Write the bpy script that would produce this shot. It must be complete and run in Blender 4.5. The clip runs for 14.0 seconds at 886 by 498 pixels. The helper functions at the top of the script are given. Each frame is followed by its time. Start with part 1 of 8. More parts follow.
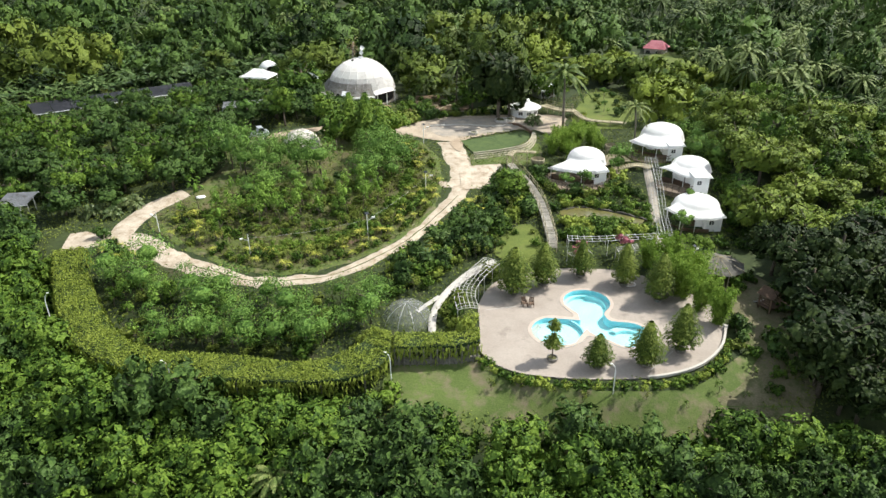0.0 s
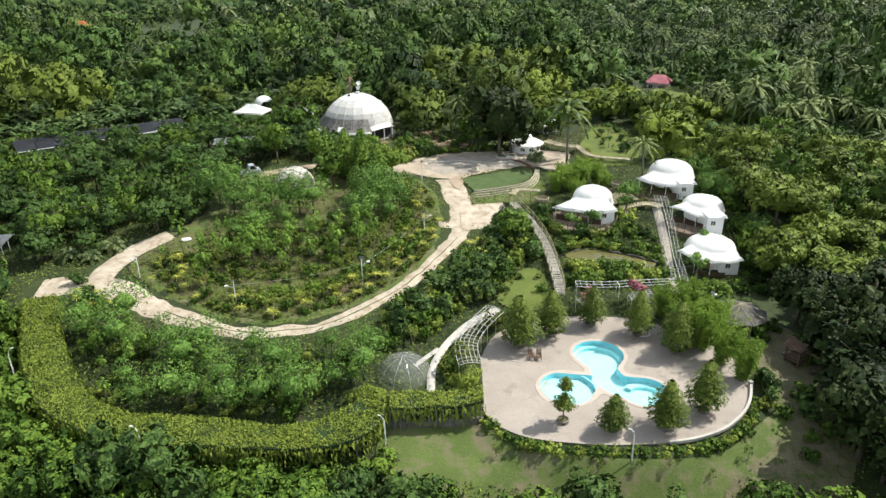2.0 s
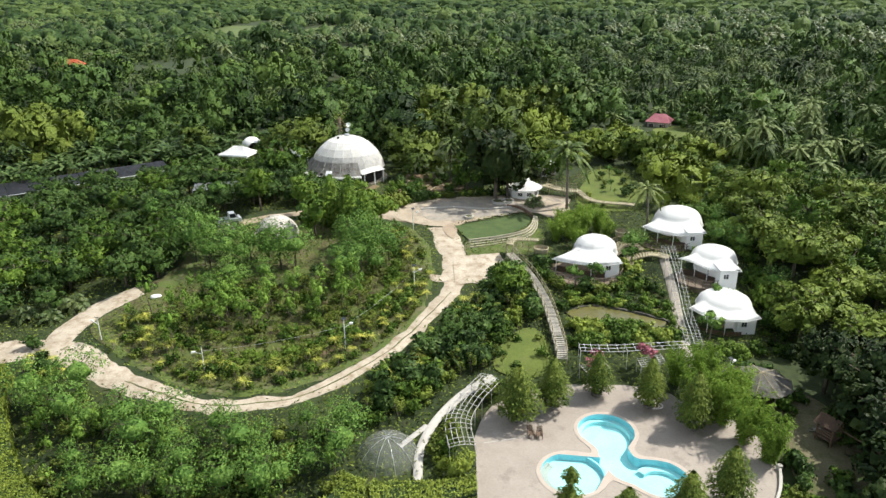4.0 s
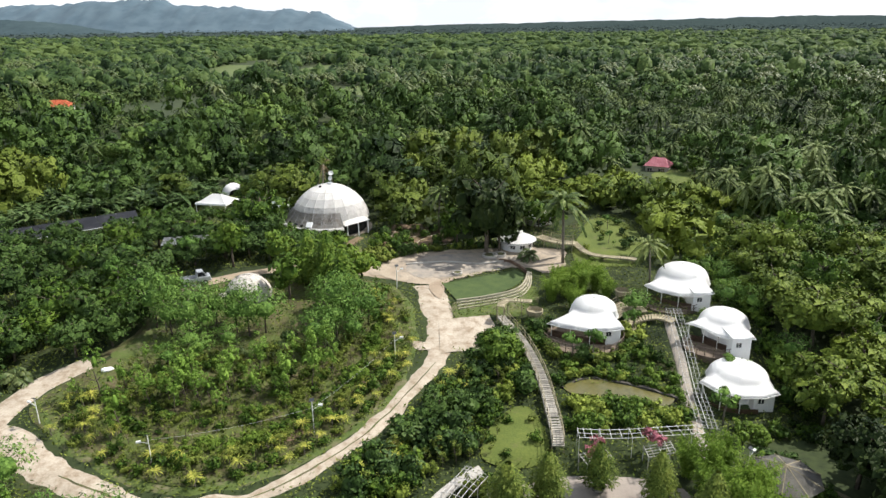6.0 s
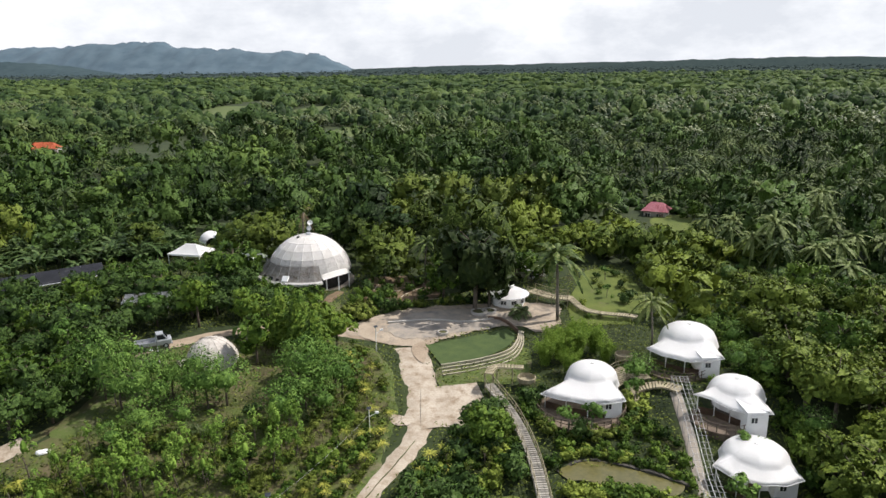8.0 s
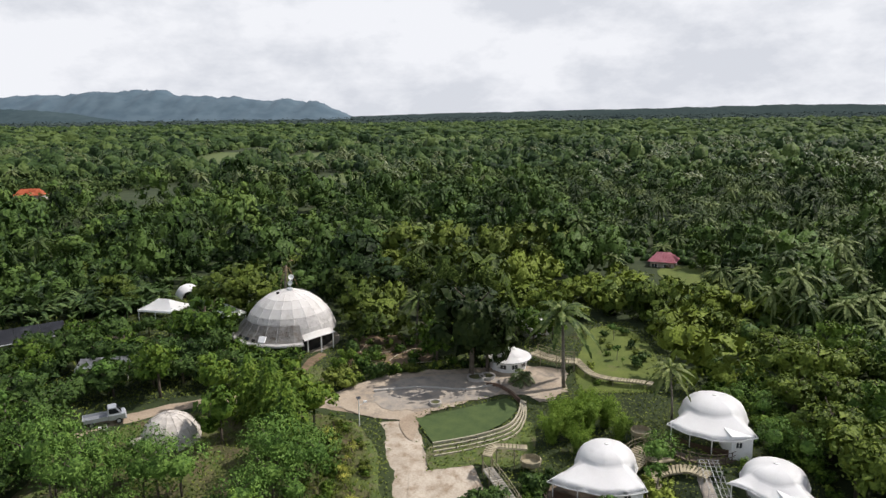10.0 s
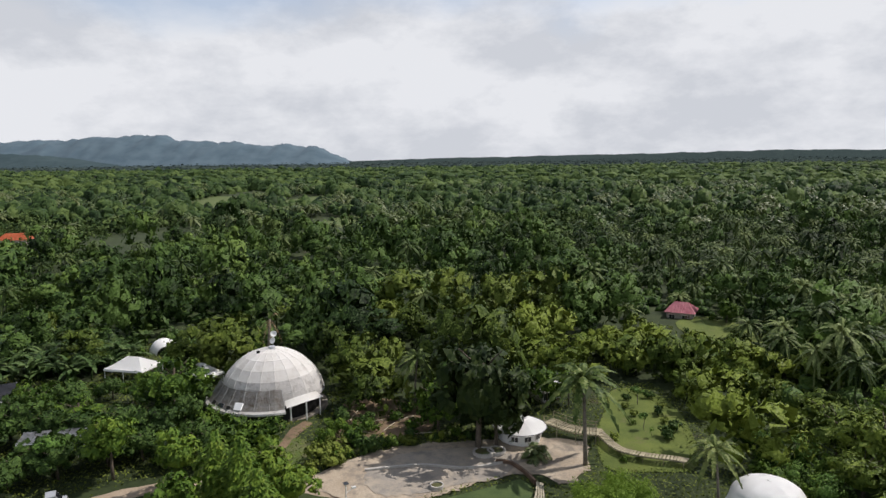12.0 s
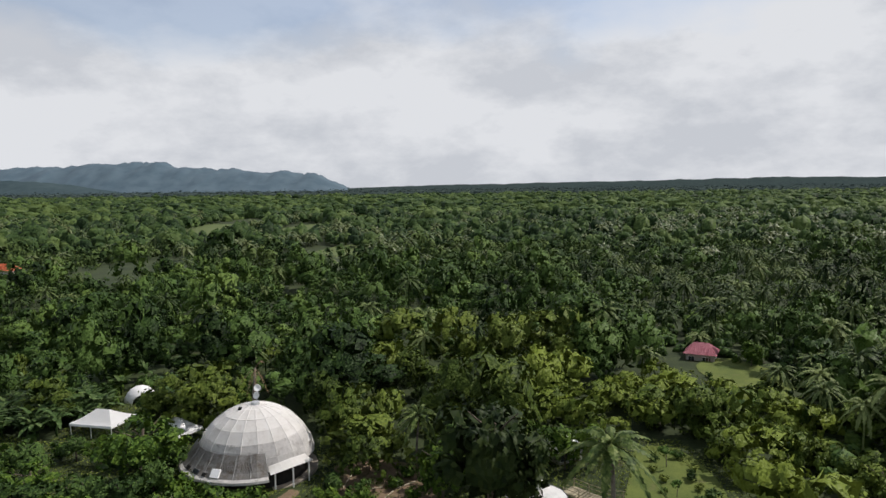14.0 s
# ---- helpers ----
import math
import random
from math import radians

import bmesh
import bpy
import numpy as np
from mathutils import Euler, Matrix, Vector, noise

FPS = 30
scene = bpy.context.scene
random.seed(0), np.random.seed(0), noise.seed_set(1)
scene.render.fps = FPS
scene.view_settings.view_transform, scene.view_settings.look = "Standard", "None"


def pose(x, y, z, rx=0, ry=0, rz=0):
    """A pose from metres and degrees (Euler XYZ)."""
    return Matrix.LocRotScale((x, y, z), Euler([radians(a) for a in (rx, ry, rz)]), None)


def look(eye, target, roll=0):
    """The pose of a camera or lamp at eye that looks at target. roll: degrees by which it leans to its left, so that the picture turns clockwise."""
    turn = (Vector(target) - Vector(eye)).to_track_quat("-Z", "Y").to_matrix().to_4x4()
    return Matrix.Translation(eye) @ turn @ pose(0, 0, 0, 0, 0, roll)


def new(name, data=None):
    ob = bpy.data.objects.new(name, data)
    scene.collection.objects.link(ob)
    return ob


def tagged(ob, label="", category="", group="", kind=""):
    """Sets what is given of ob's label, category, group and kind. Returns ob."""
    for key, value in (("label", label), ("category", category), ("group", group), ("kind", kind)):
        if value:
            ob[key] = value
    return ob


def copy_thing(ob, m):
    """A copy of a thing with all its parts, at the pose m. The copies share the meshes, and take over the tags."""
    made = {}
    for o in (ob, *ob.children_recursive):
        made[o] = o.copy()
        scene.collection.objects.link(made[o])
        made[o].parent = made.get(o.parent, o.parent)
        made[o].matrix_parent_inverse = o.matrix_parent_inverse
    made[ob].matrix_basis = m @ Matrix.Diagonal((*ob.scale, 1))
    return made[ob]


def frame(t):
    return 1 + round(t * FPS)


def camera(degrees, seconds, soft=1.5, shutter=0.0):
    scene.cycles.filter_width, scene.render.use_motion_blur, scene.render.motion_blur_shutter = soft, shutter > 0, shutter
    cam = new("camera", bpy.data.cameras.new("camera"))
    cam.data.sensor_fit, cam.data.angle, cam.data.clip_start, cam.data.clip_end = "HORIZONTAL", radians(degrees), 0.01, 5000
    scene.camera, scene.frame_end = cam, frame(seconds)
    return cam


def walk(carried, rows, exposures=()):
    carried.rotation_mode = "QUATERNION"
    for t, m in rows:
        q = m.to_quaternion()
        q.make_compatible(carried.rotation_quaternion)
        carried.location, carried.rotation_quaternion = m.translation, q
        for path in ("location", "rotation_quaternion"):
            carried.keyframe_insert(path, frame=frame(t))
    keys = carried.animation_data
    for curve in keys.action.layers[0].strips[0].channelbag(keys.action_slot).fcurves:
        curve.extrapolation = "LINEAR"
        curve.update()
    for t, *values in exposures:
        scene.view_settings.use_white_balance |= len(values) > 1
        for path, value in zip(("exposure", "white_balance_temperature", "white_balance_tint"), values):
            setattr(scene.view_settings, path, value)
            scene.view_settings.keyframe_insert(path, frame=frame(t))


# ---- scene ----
cam = camera(66.2, 14.0)
METRES, EYE, TILT, LEAN, TURN = 60.0, 39.6, 3.8, 1.0, 0.1
ROWS = [
    (0.0, 0.0, 0.0, 0.0, 0.34, -30.57, -0.58),
    (0.5, -0.0005, 0.0214, -0.004, 0.31, -29.94, -0.55),
    (1.0, -0.001, 0.0445, -0.0084, 0.28, -29.27, -0.53),
    (1.5, -0.0012, 0.0675, -0.0145, 0.26, -28.56, -0.51),
    (2.0, -0.0006, 0.0925, -0.0215, 0.23, -27.88, -0.49),
    (2.5, -0.0, 0.121, -0.0269, 0.19, -27.18, -0.47),
    (3.0, 0.0032, 0.151, -0.0313, 0.16, -26.48, -0.45),
    (5.5, 0.0344, 0.3192, -0.0306, -0.11, -22.85, -0.39),
    (6.0, 0.0412, 0.3547, -0.0323, -0.16, -22.1, -0.38),
    (6.5, 0.0481, 0.3876, -0.0354, -0.23, -21.34, -0.37),
    (7.0, 0.0555, 0.4207, -0.0372, -0.31, -20.56, -0.35),
    (7.5, 0.0634, 0.455, -0.0367, -0.39, -19.76, -0.34),
    (8.0, 0.0704, 0.4884, -0.038, -0.46, -18.9, -0.33),
    (10.5, 0.0834, 0.6889, -0.0684, -0.67, -14.1, -0.36),
    (11.0, 0.0814, 0.7348, -0.0766, -0.7, -13.11, -0.36),
    (11.5, 0.0793, 0.7792, -0.0832, -0.74, -12.22, -0.36),
    (12.0, 0.0771, 0.8242, -0.0877, -0.79, -11.41, -0.38),
    (12.5, 0.0736, 0.8677, -0.0906, -0.82, -10.81, -0.4),
    (13.0, 0.0702, 0.9092, -0.0902, -0.86, -10.25, -0.4),
    (13.5, 0.0678, 0.9484, -0.0886, -0.91, -9.7, -0.42),
    (14.0, 0.0654, 0.9842, -0.0861, -0.95, -9.18, -0.43),
]
EXPOSURES = [(0.0, 0.60, 6500, 8), (3.0, 0.50, 6500, 7), (6.0, 0.39, 6500, 11), (8.0, 0.10, 6500, 14), (11.0, -0.18, 6500, 15), (14.0, -0.37, 6500, 14)]
walk(cam, [(t, pose(0, 0, EYE, TILT, LEAN, TURN) @ pose(METRES * x, METRES * y, METRES * z, 90 + pitch, roll, yaw)) for t, x, y, z, yaw, pitch, roll in ROWS], EXPOSURES)

# ---- light ----
SUN_FROM = Vector((0.90, 0.38, 1.20)).normalized()
sun = new("sun", bpy.data.lights.new("sun", "SUN"))
sun.data.energy, sun.data.angle, sun.data.color = 5.0, radians(0.6), (1.0, 0.955, 0.88)
sun.matrix_world = look(SUN_FROM * 300, (0, 0, 0))

world = bpy.data.worlds.new("sky")
scene.world = world
world.use_nodes = True
wn, wl = world.node_tree.nodes, world.node_tree.links
wn.clear()


def wnode(kind, **values):
    n = wn.new(kind)
    for k, v in values.items():
        n.inputs[k].default_value = v
    return n


w_out = wn.new("ShaderNodeOutputWorld")
w_sky = wn.new("ShaderNodeTexSky")
w_sky.sky_type, w_sky.sun_disc = "NISHITA", False
w_sky.sun_elevation = math.asin(SUN_FROM.z)
w_sky.sun_rotation = math.atan2(SUN_FROM.x, SUN_FROM.y)
w_sky.altitude, w_sky.dust_density = 40, 1.5
w_co = wn.new("ShaderNodeTexCoord")
w_map = wn.new("ShaderNodeMapping")
w_map.inputs["Scale"].default_value = (1.0, 1.0, 2.1)
w_map.inputs["Rotation"].default_value = (0, 0, radians(-45))
w_map.inputs["Location"].default_value = (0.35, 0.2, 0.1)
w_n1 = wnode("ShaderNodeTexNoise", Scale=1.9, Detail=7.0, Roughness=0.5)
w_n2 = wnode("ShaderNodeTexNoise", Scale=4.2, Detail=9.0, Roughness=0.6)
w_cover = wn.new("ShaderNodeValToRGB")
w_cover.color_ramp.elements[0].position, w_cover.color_ramp.elements[1].position = 0.42, 0.56
w_cover.color_ramp.elements[0].color = (0.36, 0.36, 0.36, 1)
w_tone = wn.new("ShaderNodeValToRGB")
w_tone.color_ramp.elements[0].position, w_tone.color_ramp.elements[1].position = 0.42, 0.57
w_tone.color_ramp.elements[0].color = (0.655, 0.70, 0.74, 1)
w_tone.color_ramp.elements[1].color = (0.85, 0.89, 0.91, 1)
w_b1 = wnode("ShaderNodeBackground", Strength=0.16)
w_b2 = wnode("ShaderNodeBackground", Strength=0.95)
w_mix = wn.new("ShaderNodeMixShader")
w_xyz, w_low, w_sum = wn.new("ShaderNodeSeparateXYZ"), wn.new("ShaderNodeMapRange"), wn.new("ShaderNodeMath")
w_low.inputs["From Min"].default_value, w_low.inputs["From Max"].default_value = 0.06, 0.25
w_low.inputs["To Min"].default_value, w_low.inputs["To Max"].default_value = 0.30, -0.035
wl.new(w_co.outputs["Generated"], w_xyz.inputs["Vector"])
wl.new(w_xyz.outputs["Z"], w_low.inputs["Value"])
wl.new(w_low.outputs["Result"], w_sum.inputs[1])
wl.new(w_co.outputs["Generated"], w_map.inputs["Vector"])
for n in (w_n1, w_n2):
    wl.new(w_map.outputs["Vector"], n.inputs["Vector"])
wl.new(w_n1.outputs["Fac"], w_sum.inputs[0])
wl.new(w_sum.outputs[0], w_cover.inputs["Fac"])
wl.new(w_n2.outputs["Fac"], w_tone.inputs["Fac"])
wl.new(w_sky.outputs["Color"], w_b1.inputs["Color"])
# cloud strength falls towards the unseen zenith, to weaken the fill light
w_up = wn.new("ShaderNodeMapRange")
w_up.inputs["From Min"].default_value, w_up.inputs["From Max"].default_value = 0.25, 0.85
w_up.inputs["To Min"].default_value, w_up.inputs["To Max"].default_value = 1.10, 0.75
wl.new(w_xyz.outputs["Z"], w_up.inputs["Value"])
wl.new(w_up.outputs["Result"], w_b2.inputs["Strength"])
wl.new(w_tone.outputs["Color"], w_b2.inputs["Color"])
wl.new(w_cover.outputs["Color"], w_mix.inputs["Fac"])
wl.new(w_b1.outputs["Background"], w_mix.inputs[1])
wl.new(w_b2.outputs["Background"], w_mix.inputs[2])
wl.new(w_mix.outputs["Shader"], w_out.inputs["Surface"])

# ---- materials ----


def material(name, low, high, rough=0.8, scale=1.0, fine=12.0, bump=0.2, metal=0.0, spec=0.3, random_amount=0.0, dirt=None, dirt_at=0.62):
    """Two colours mixed by coarse and fine noise in metres, with bump; dirt adds a third in stains."""
    m = bpy.data.materials.new(name)
    m.use_nodes = True
    n, k = m.node_tree.nodes, m.node_tree.links
    b = n["Principled BSDF"]
    b.inputs["Roughness"].default_value = rough
    b.inputs["Metallic"].default_value = metal
    b.inputs["Specular IOR Level"].default_value = spec
    co = n.new("ShaderNodeTexCoord")
    n1, n2 = n.new("ShaderNodeTexNoise"), n.new("ShaderNodeTexNoise")
    n1.inputs["Scale"].default_value, n1.inputs["Detail"].default_value = scale, 5
    n2.inputs["Scale"].default_value, n2.inputs["Detail"].default_value = fine, 4
    add = n.new("ShaderNodeMath")
    add.operation = "MULTIPLY_ADD"
    add.inputs[1].default_value = 0.45
    k.new(n2.outputs["Fac"], add.inputs[0])
    scaled = n.new("ShaderNodeMath")
    scaled.operation, scaled.inputs[1].default_value = "MULTIPLY", 0.55
    k.new(n1.outputs["Fac"], scaled.inputs[0])
    k.new(scaled.outputs[0], add.inputs[2])
    ramp = n.new("ShaderNodeValToRGB")
    ramp.color_ramp.elements[0].position, ramp.color_ramp.elements[1].position = 0.36, 0.64
    ramp.color_ramp.elements[0].color, ramp.color_ramp.elements[1].color = (*low, 1), (*high, 1)
    k.new(add.outputs[0], ramp.inputs["Fac"])
    colour = ramp.outputs["Color"]
    for node in (n1, n2):
        k.new(co.outputs["Object"], node.inputs["Vector"])
    if random_amount:
        info, hsv = n.new("ShaderNodeObjectInfo"), n.new("ShaderNodeHueSaturation")
        rng = n.new("ShaderNodeMapRange")
        rng.inputs["To Min"].default_value, rng.inputs["To Max"].default_value = 1 - random_amount, 1 + random_amount
        k.new(info.outputs["Random"], rng.inputs["Value"])
        k.new(rng.outputs["Result"], hsv.inputs["Value"])
        k.new(colour, hsv.inputs["Color"])
        colour = hsv.outputs["Color"]
    if dirt:
        n3, r3, mx = n.new("ShaderNodeTexNoise"), n.new("ShaderNodeValToRGB"), n.new("ShaderNodeMix")
        n3.inputs["Scale"].default_value, n3.inputs["Detail"].default_value, n3.inputs["Roughness"].default_value = scale * 1.7, 8, 0.7
        r3.color_ramp.elements[0].position, r3.color_ramp.elements[1].position = dirt_at - 0.09, dirt_at + 0.09
        mx.data_type = "RGBA"
        mx.inputs["B"].default_value = (*dirt, 1)
        k.new(co.outputs["Object"], n3.inputs["Vector"])
        k.new(n3.outputs["Fac"], r3.inputs["Fac"])
        k.new(r3.outputs["Color"], mx.inputs["Factor"])
        k.new(colour, mx.inputs["A"])
        colour = mx.outputs["Result"]
    k.new(colour, b.inputs["Base Color"])
    if bump:
        bp = n.new("ShaderNodeBump")
        bp.inputs["Strength"].default_value, bp.inputs["Distance"].default_value = bump, 0.05
        k.new(n2.outputs["Fac"], bp.inputs["Height"])
        k.new(bp.outputs["Normal"], b.inputs["Normal"])
    return m


def leaf_material(name, dark, mid, light, glow=0.09, rough=0.52, patch=0.12, leaves=4.0, ruffle=0.85, patches=0.28, gloss=0.08):
    """Foliage: tone by the plant's own hue attribute, by leaf and by slow noise; part of the light passes through.
    leaves: leaves a metre; ruffle: how far each leaf leans its own way."""
    m = bpy.data.materials.new(name)
    m.use_nodes = True
    n, k = m.node_tree.nodes, m.node_tree.links
    b, out = n["Principled BSDF"], n["Material Output"]
    b.inputs["Roughness"].default_value, b.inputs["Specular IOR Level"].default_value = rough, gloss
    at, geo, co = n.new("ShaderNodeAttribute"), n.new("ShaderNodeNewGeometry"), n.new("ShaderNodeTexCoord")
    at.attribute_name = "hue"
    info = n.new("ShaderNodeObjectInfo")
    noise_node = n.new("ShaderNodeTexNoise")
    noise_node.inputs["Scale"].default_value, noise_node.inputs["Detail"].default_value = patch, 3
    k.new(geo.outputs["Position"], noise_node.inputs["Vector"])

    def weigh(socket, amount, plus=None):
        a = n.new("ShaderNodeMath")
        a.operation, a.inputs[1].default_value = "MULTIPLY_ADD", amount
        k.new(socket, a.inputs[0])
        a.inputs[2].default_value = 0.0
        if plus:
            k.new(plus, a.inputs[2])
        return a.outputs[0]

    v = weigh(at.outputs["Fac"], 0.46)
    v = weigh(info.outputs["Random"], 0.22, v)
    v = weigh(noise_node.outputs["Fac"], patches, v)
    if patches > 0.3:
        shift = n.new("ShaderNodeMath")
        shift.operation, shift.inputs[1].default_value = "SUBTRACT", (patches - 0.28) / 2
        k.new(v, shift.inputs[0])
        v = shift.outputs[0]
    cell = n.new("ShaderNodeTexVoronoi")
    cell.inputs["Scale"].default_value = leaves
    k.new(co.outputs["Object"], cell.inputs["Vector"])
    tone = n.new("ShaderNodeSeparateColor")
    k.new(cell.outputs["Color"], tone.inputs["Color"])
    v = weigh(tone.outputs["Red"], 0.28, v)
    # each leaf leans its own way
    off, lean, turned = n.new("ShaderNodeVectorMath"), n.new("ShaderNodeVectorMath"), n.new("ShaderNodeVectorMath")
    off.operation, lean.operation, turned.operation = "SUBTRACT", "MULTIPLY_ADD", "NORMALIZE"
    off.inputs[1].default_value = (0.5, 0.5, 0.5)
    lean.inputs[1].default_value = (ruffle, ruffle, ruffle)
    k.new(cell.outputs["Color"], off.inputs[0])
    k.new(off.outputs[0], lean.inputs[0])
    k.new(geo.outputs["Normal"], lean.inputs[2])
    k.new(lean.outputs[0], turned.inputs[0])
    k.new(turned.outputs[0], b.inputs["Normal"])
    ramp = n.new("ShaderNodeValToRGB")
    ramp.color_ramp.elements[0].position, ramp.color_ramp.elements[1].position = 0.25, 0.86
    ramp.color_ramp.elements[0].color, ramp.color_ramp.elements[1].color = (*dark, 1), (*light, 1)
    e = ramp.color_ramp.elements.new(0.54)
    e.color = (*mid, 1)
    k.new(v, ramp.inputs["Fac"])
    k.new(ramp.outputs["Color"], b.inputs["Base Color"])
    tr, mix = n.new("ShaderNodeBsdfTranslucent"), n.new("ShaderNodeMixShader")
    k.new(ramp.outputs["Color"], tr.inputs["Color"])
    mix.inputs["Fac"].default_value = glow
    k.new(b.outputs["BSDF"], mix.inputs[1])
    k.new(tr.outputs["BSDF"], mix.inputs[2])
    shader = mix.outputs["Shader"]
    k.new(shader, out.inputs["Surface"])
    return m


LEAF = leaf_material("leaf_broad", (0.007, 0.017, 0.004), (0.041, 0.084, 0.012), (0.119, 0.187, 0.027), leaves=5.0)
LEAF_DEEP = leaf_material("leaf_deep", (0.013, 0.026, 0.008), (0.051, 0.097, 0.023), (0.113, 0.174, 0.038), leaves=3.0, ruffle=0.8)
LEAF_WOOD = leaf_material("leaf_wood", (0.008, 0.016, 0.004), (0.048, 0.077, 0.013), (0.130, 0.170, 0.030), leaves=4.5, ruffle=0.8)
LEAF_DARK = leaf_material("leaf_dark", (0.005, 0.012, 0.004), (0.029, 0.058, 0.014), (0.076, 0.130, 0.029), leaves=4.5, ruffle=0.8)
# near-black green: the deep shade of dense crowns is put into the leaf colour
LEAF_SHADED = leaf_material("leaf_shade_black", (0.004, 0.009, 0.002), (0.012, 0.024, 0.006), (0.034, 0.051, 0.013), leaves=3.0, glow=0.05)
LEAF_FEATHER = leaf_material("leaf_feather", (0.029, 0.064, 0.013), (0.076, 0.150, 0.029), (0.144, 0.241, 0.049), leaves=6.5)
LEAF_YOUNG = leaf_material("leaf_young", (0.062, 0.120, 0.020), (0.118, 0.210, 0.032), (0.197, 0.306, 0.055), leaves=8.0, patch=0.3)
LEAF_BROWN = leaf_material("leaf_withered", (0.10, 0.065, 0.035), (0.19, 0.13, 0.075), (0.30, 0.22, 0.13), ruffle=0.4)
LEAF_POT = leaf_material("leaf_clipped", (0.022, 0.040, 0.008), (0.061, 0.095, 0.015), (0.140, 0.174, 0.031), leaves=8.0)
LEAF_BAMBOO = leaf_material("leaf_bamboo", (0.084, 0.148, 0.022), (0.148, 0.241, 0.035), (0.232, 0.336, 0.056), glow=0.4, ruffle=0.3)
LEAF_CONIFER = leaf_material("leaf_conifer", (0.031, 0.068, 0.010), (0.074, 0.134, 0.019), (0.139, 0.198, 0.026), leaves=6.0)
LEAF_BRIGHT = leaf_material("leaf_thicket", (0.018, 0.033, 0.006), (0.068, 0.105, 0.017), (0.145, 0.191, 0.029), leaves=4.5, ruffle=0.8)
LEAF_YELLOW = leaf_material("leaf_yellow", (0.115, 0.160, 0.028), (0.225, 0.255, 0.045), (0.46, 0.44, 0.09))
DRY_GRASS = material("dry_grass", (0.085, 0.080, 0.040), (0.165, 0.145, 0.090), 0.95, 0.5, 6, 0.6, dirt=(0.06, 0.08, 0.022), dirt_at=0.58)
LEAF_VINE = leaf_material("leaf_vine", (0.077, 0.113, 0.020), (0.155, 0.205, 0.033), (0.238, 0.292, 0.050), patch=0.35, leaves=6.0, ruffle=0.8, patches=0.6)
LEAF_PALM = leaf_material("leaf_palm", (0.027, 0.051, 0.018), (0.060, 0.095, 0.029), (0.123, 0.150, 0.053), rough=0.42, ruffle=0.4, gloss=0.2)
LEAF_BANANA = leaf_material("leaf_banana", (0.020, 0.040, 0.013), (0.047, 0.086, 0.026), (0.111, 0.160, 0.056), rough=0.45)
# cooler and flatter in tone: some distance haze is mixed into the leaf colour
LEAF_FAR = leaf_material("leaf_far_hazed", (0.016, 0.031, 0.013), (0.042, 0.074, 0.024), (0.094, 0.135, 0.041), patch=0.016, leaves=0.8, patches=0.8, ruffle=0.6, gloss=0.04)
# blue-grey of the haze at the horizon, painted as leaf colour
LEAF_HORIZON = leaf_material("leaf_horizon_hazed", (0.034, 0.050, 0.050), (0.048, 0.067, 0.064), (0.066, 0.088, 0.078), patch=0.008, leaves=0.2, ruffle=0.3, gloss=0.0)
LEAF_GROVE = leaf_material("leaf_palm_grove", (0.015, 0.029, 0.010), (0.055, 0.085, 0.025), (0.171, 0.214, 0.076), rough=0.55, ruffle=0.3)
LEAF_COCO = leaf_material("leaf_coconut", (0.034, 0.060, 0.018), (0.081, 0.120, 0.031), (0.177, 0.207, 0.068), rough=0.5, ruffle=0.4)
LEAF_GARDEN = leaf_material("leaf_garden", (0.036, 0.052, 0.009), (0.088, 0.119, 0.019), (0.169, 0.207, 0.040), leaves=8.0, patch=0.3)
LEAF_PINK = leaf_material("leaf_pink", (0.10, 0.06, 0.05), (0.26, 0.09, 0.11), (0.45, 0.16, 0.20))
# dark green that carries the shade inside foliage
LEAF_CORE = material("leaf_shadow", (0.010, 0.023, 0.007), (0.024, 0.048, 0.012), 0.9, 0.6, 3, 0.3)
BARK = material("bark", (0.061, 0.048, 0.035), (0.148, 0.122, 0.096), 0.9, 2.0, 14, 0.5)
PALM_BARK = material("palm_bark", (0.113, 0.096, 0.078), (0.226, 0.200, 0.165), 0.9, 2.0, 14, 0.5)
GROUND = material("forest_ground", (0.016, 0.027, 0.009), (0.042, 0.058, 0.017), 0.95, 0.12, 1.5, 0.5, dirt=(0.075, 0.060, 0.036), dirt_at=0.68)
ORCHARD_GRASS = material("orchard_grass", (0.060, 0.088, 0.017), (0.120, 0.148, 0.030), 0.95, 0.25, 5, 0.6, dirt=(0.12, 0.11, 0.05), dirt_at=0.66)
SOIL = material("bare_brown_soil", (0.11, 0.075, 0.048), (0.22, 0.155, 0.10), 0.95, 0.5, 5, 0.6, dirt=(0.06, 0.075, 0.02), dirt_at=0.6)
PALE_SLAT = material("weathered_bamboo_slats", (0.22, 0.205, 0.175), (0.36, 0.335, 0.285), 0.85, 1.0, 8, 0.3, random_amount=0.25)
OLD_WOOD = material("weathered_dark_wood", (0.075, 0.055, 0.040), (0.17, 0.135, 0.10), 0.85, 1.0, 8, 0.3, random_amount=0.25)
GRASS = material("lawn_grass", (0.054, 0.082, 0.019), (0.100, 0.136, 0.034), 0.95, 0.3, 7, 0.6, dirt=(0.150, 0.128, 0.080), dirt_at=0.57)
LAWN_DARK = material("terrace_grass", (0.039, 0.066, 0.021), (0.071, 0.103, 0.031), 0.95, 0.6, 9, 0.6)
GARDEN_SOIL = material("garden_soil", (0.052, 0.054, 0.023), (0.131, 0.104, 0.057), 0.95, 0.25, 4, 0.6, dirt=(0.078, 0.104, 0.026), dirt_at=0.5)
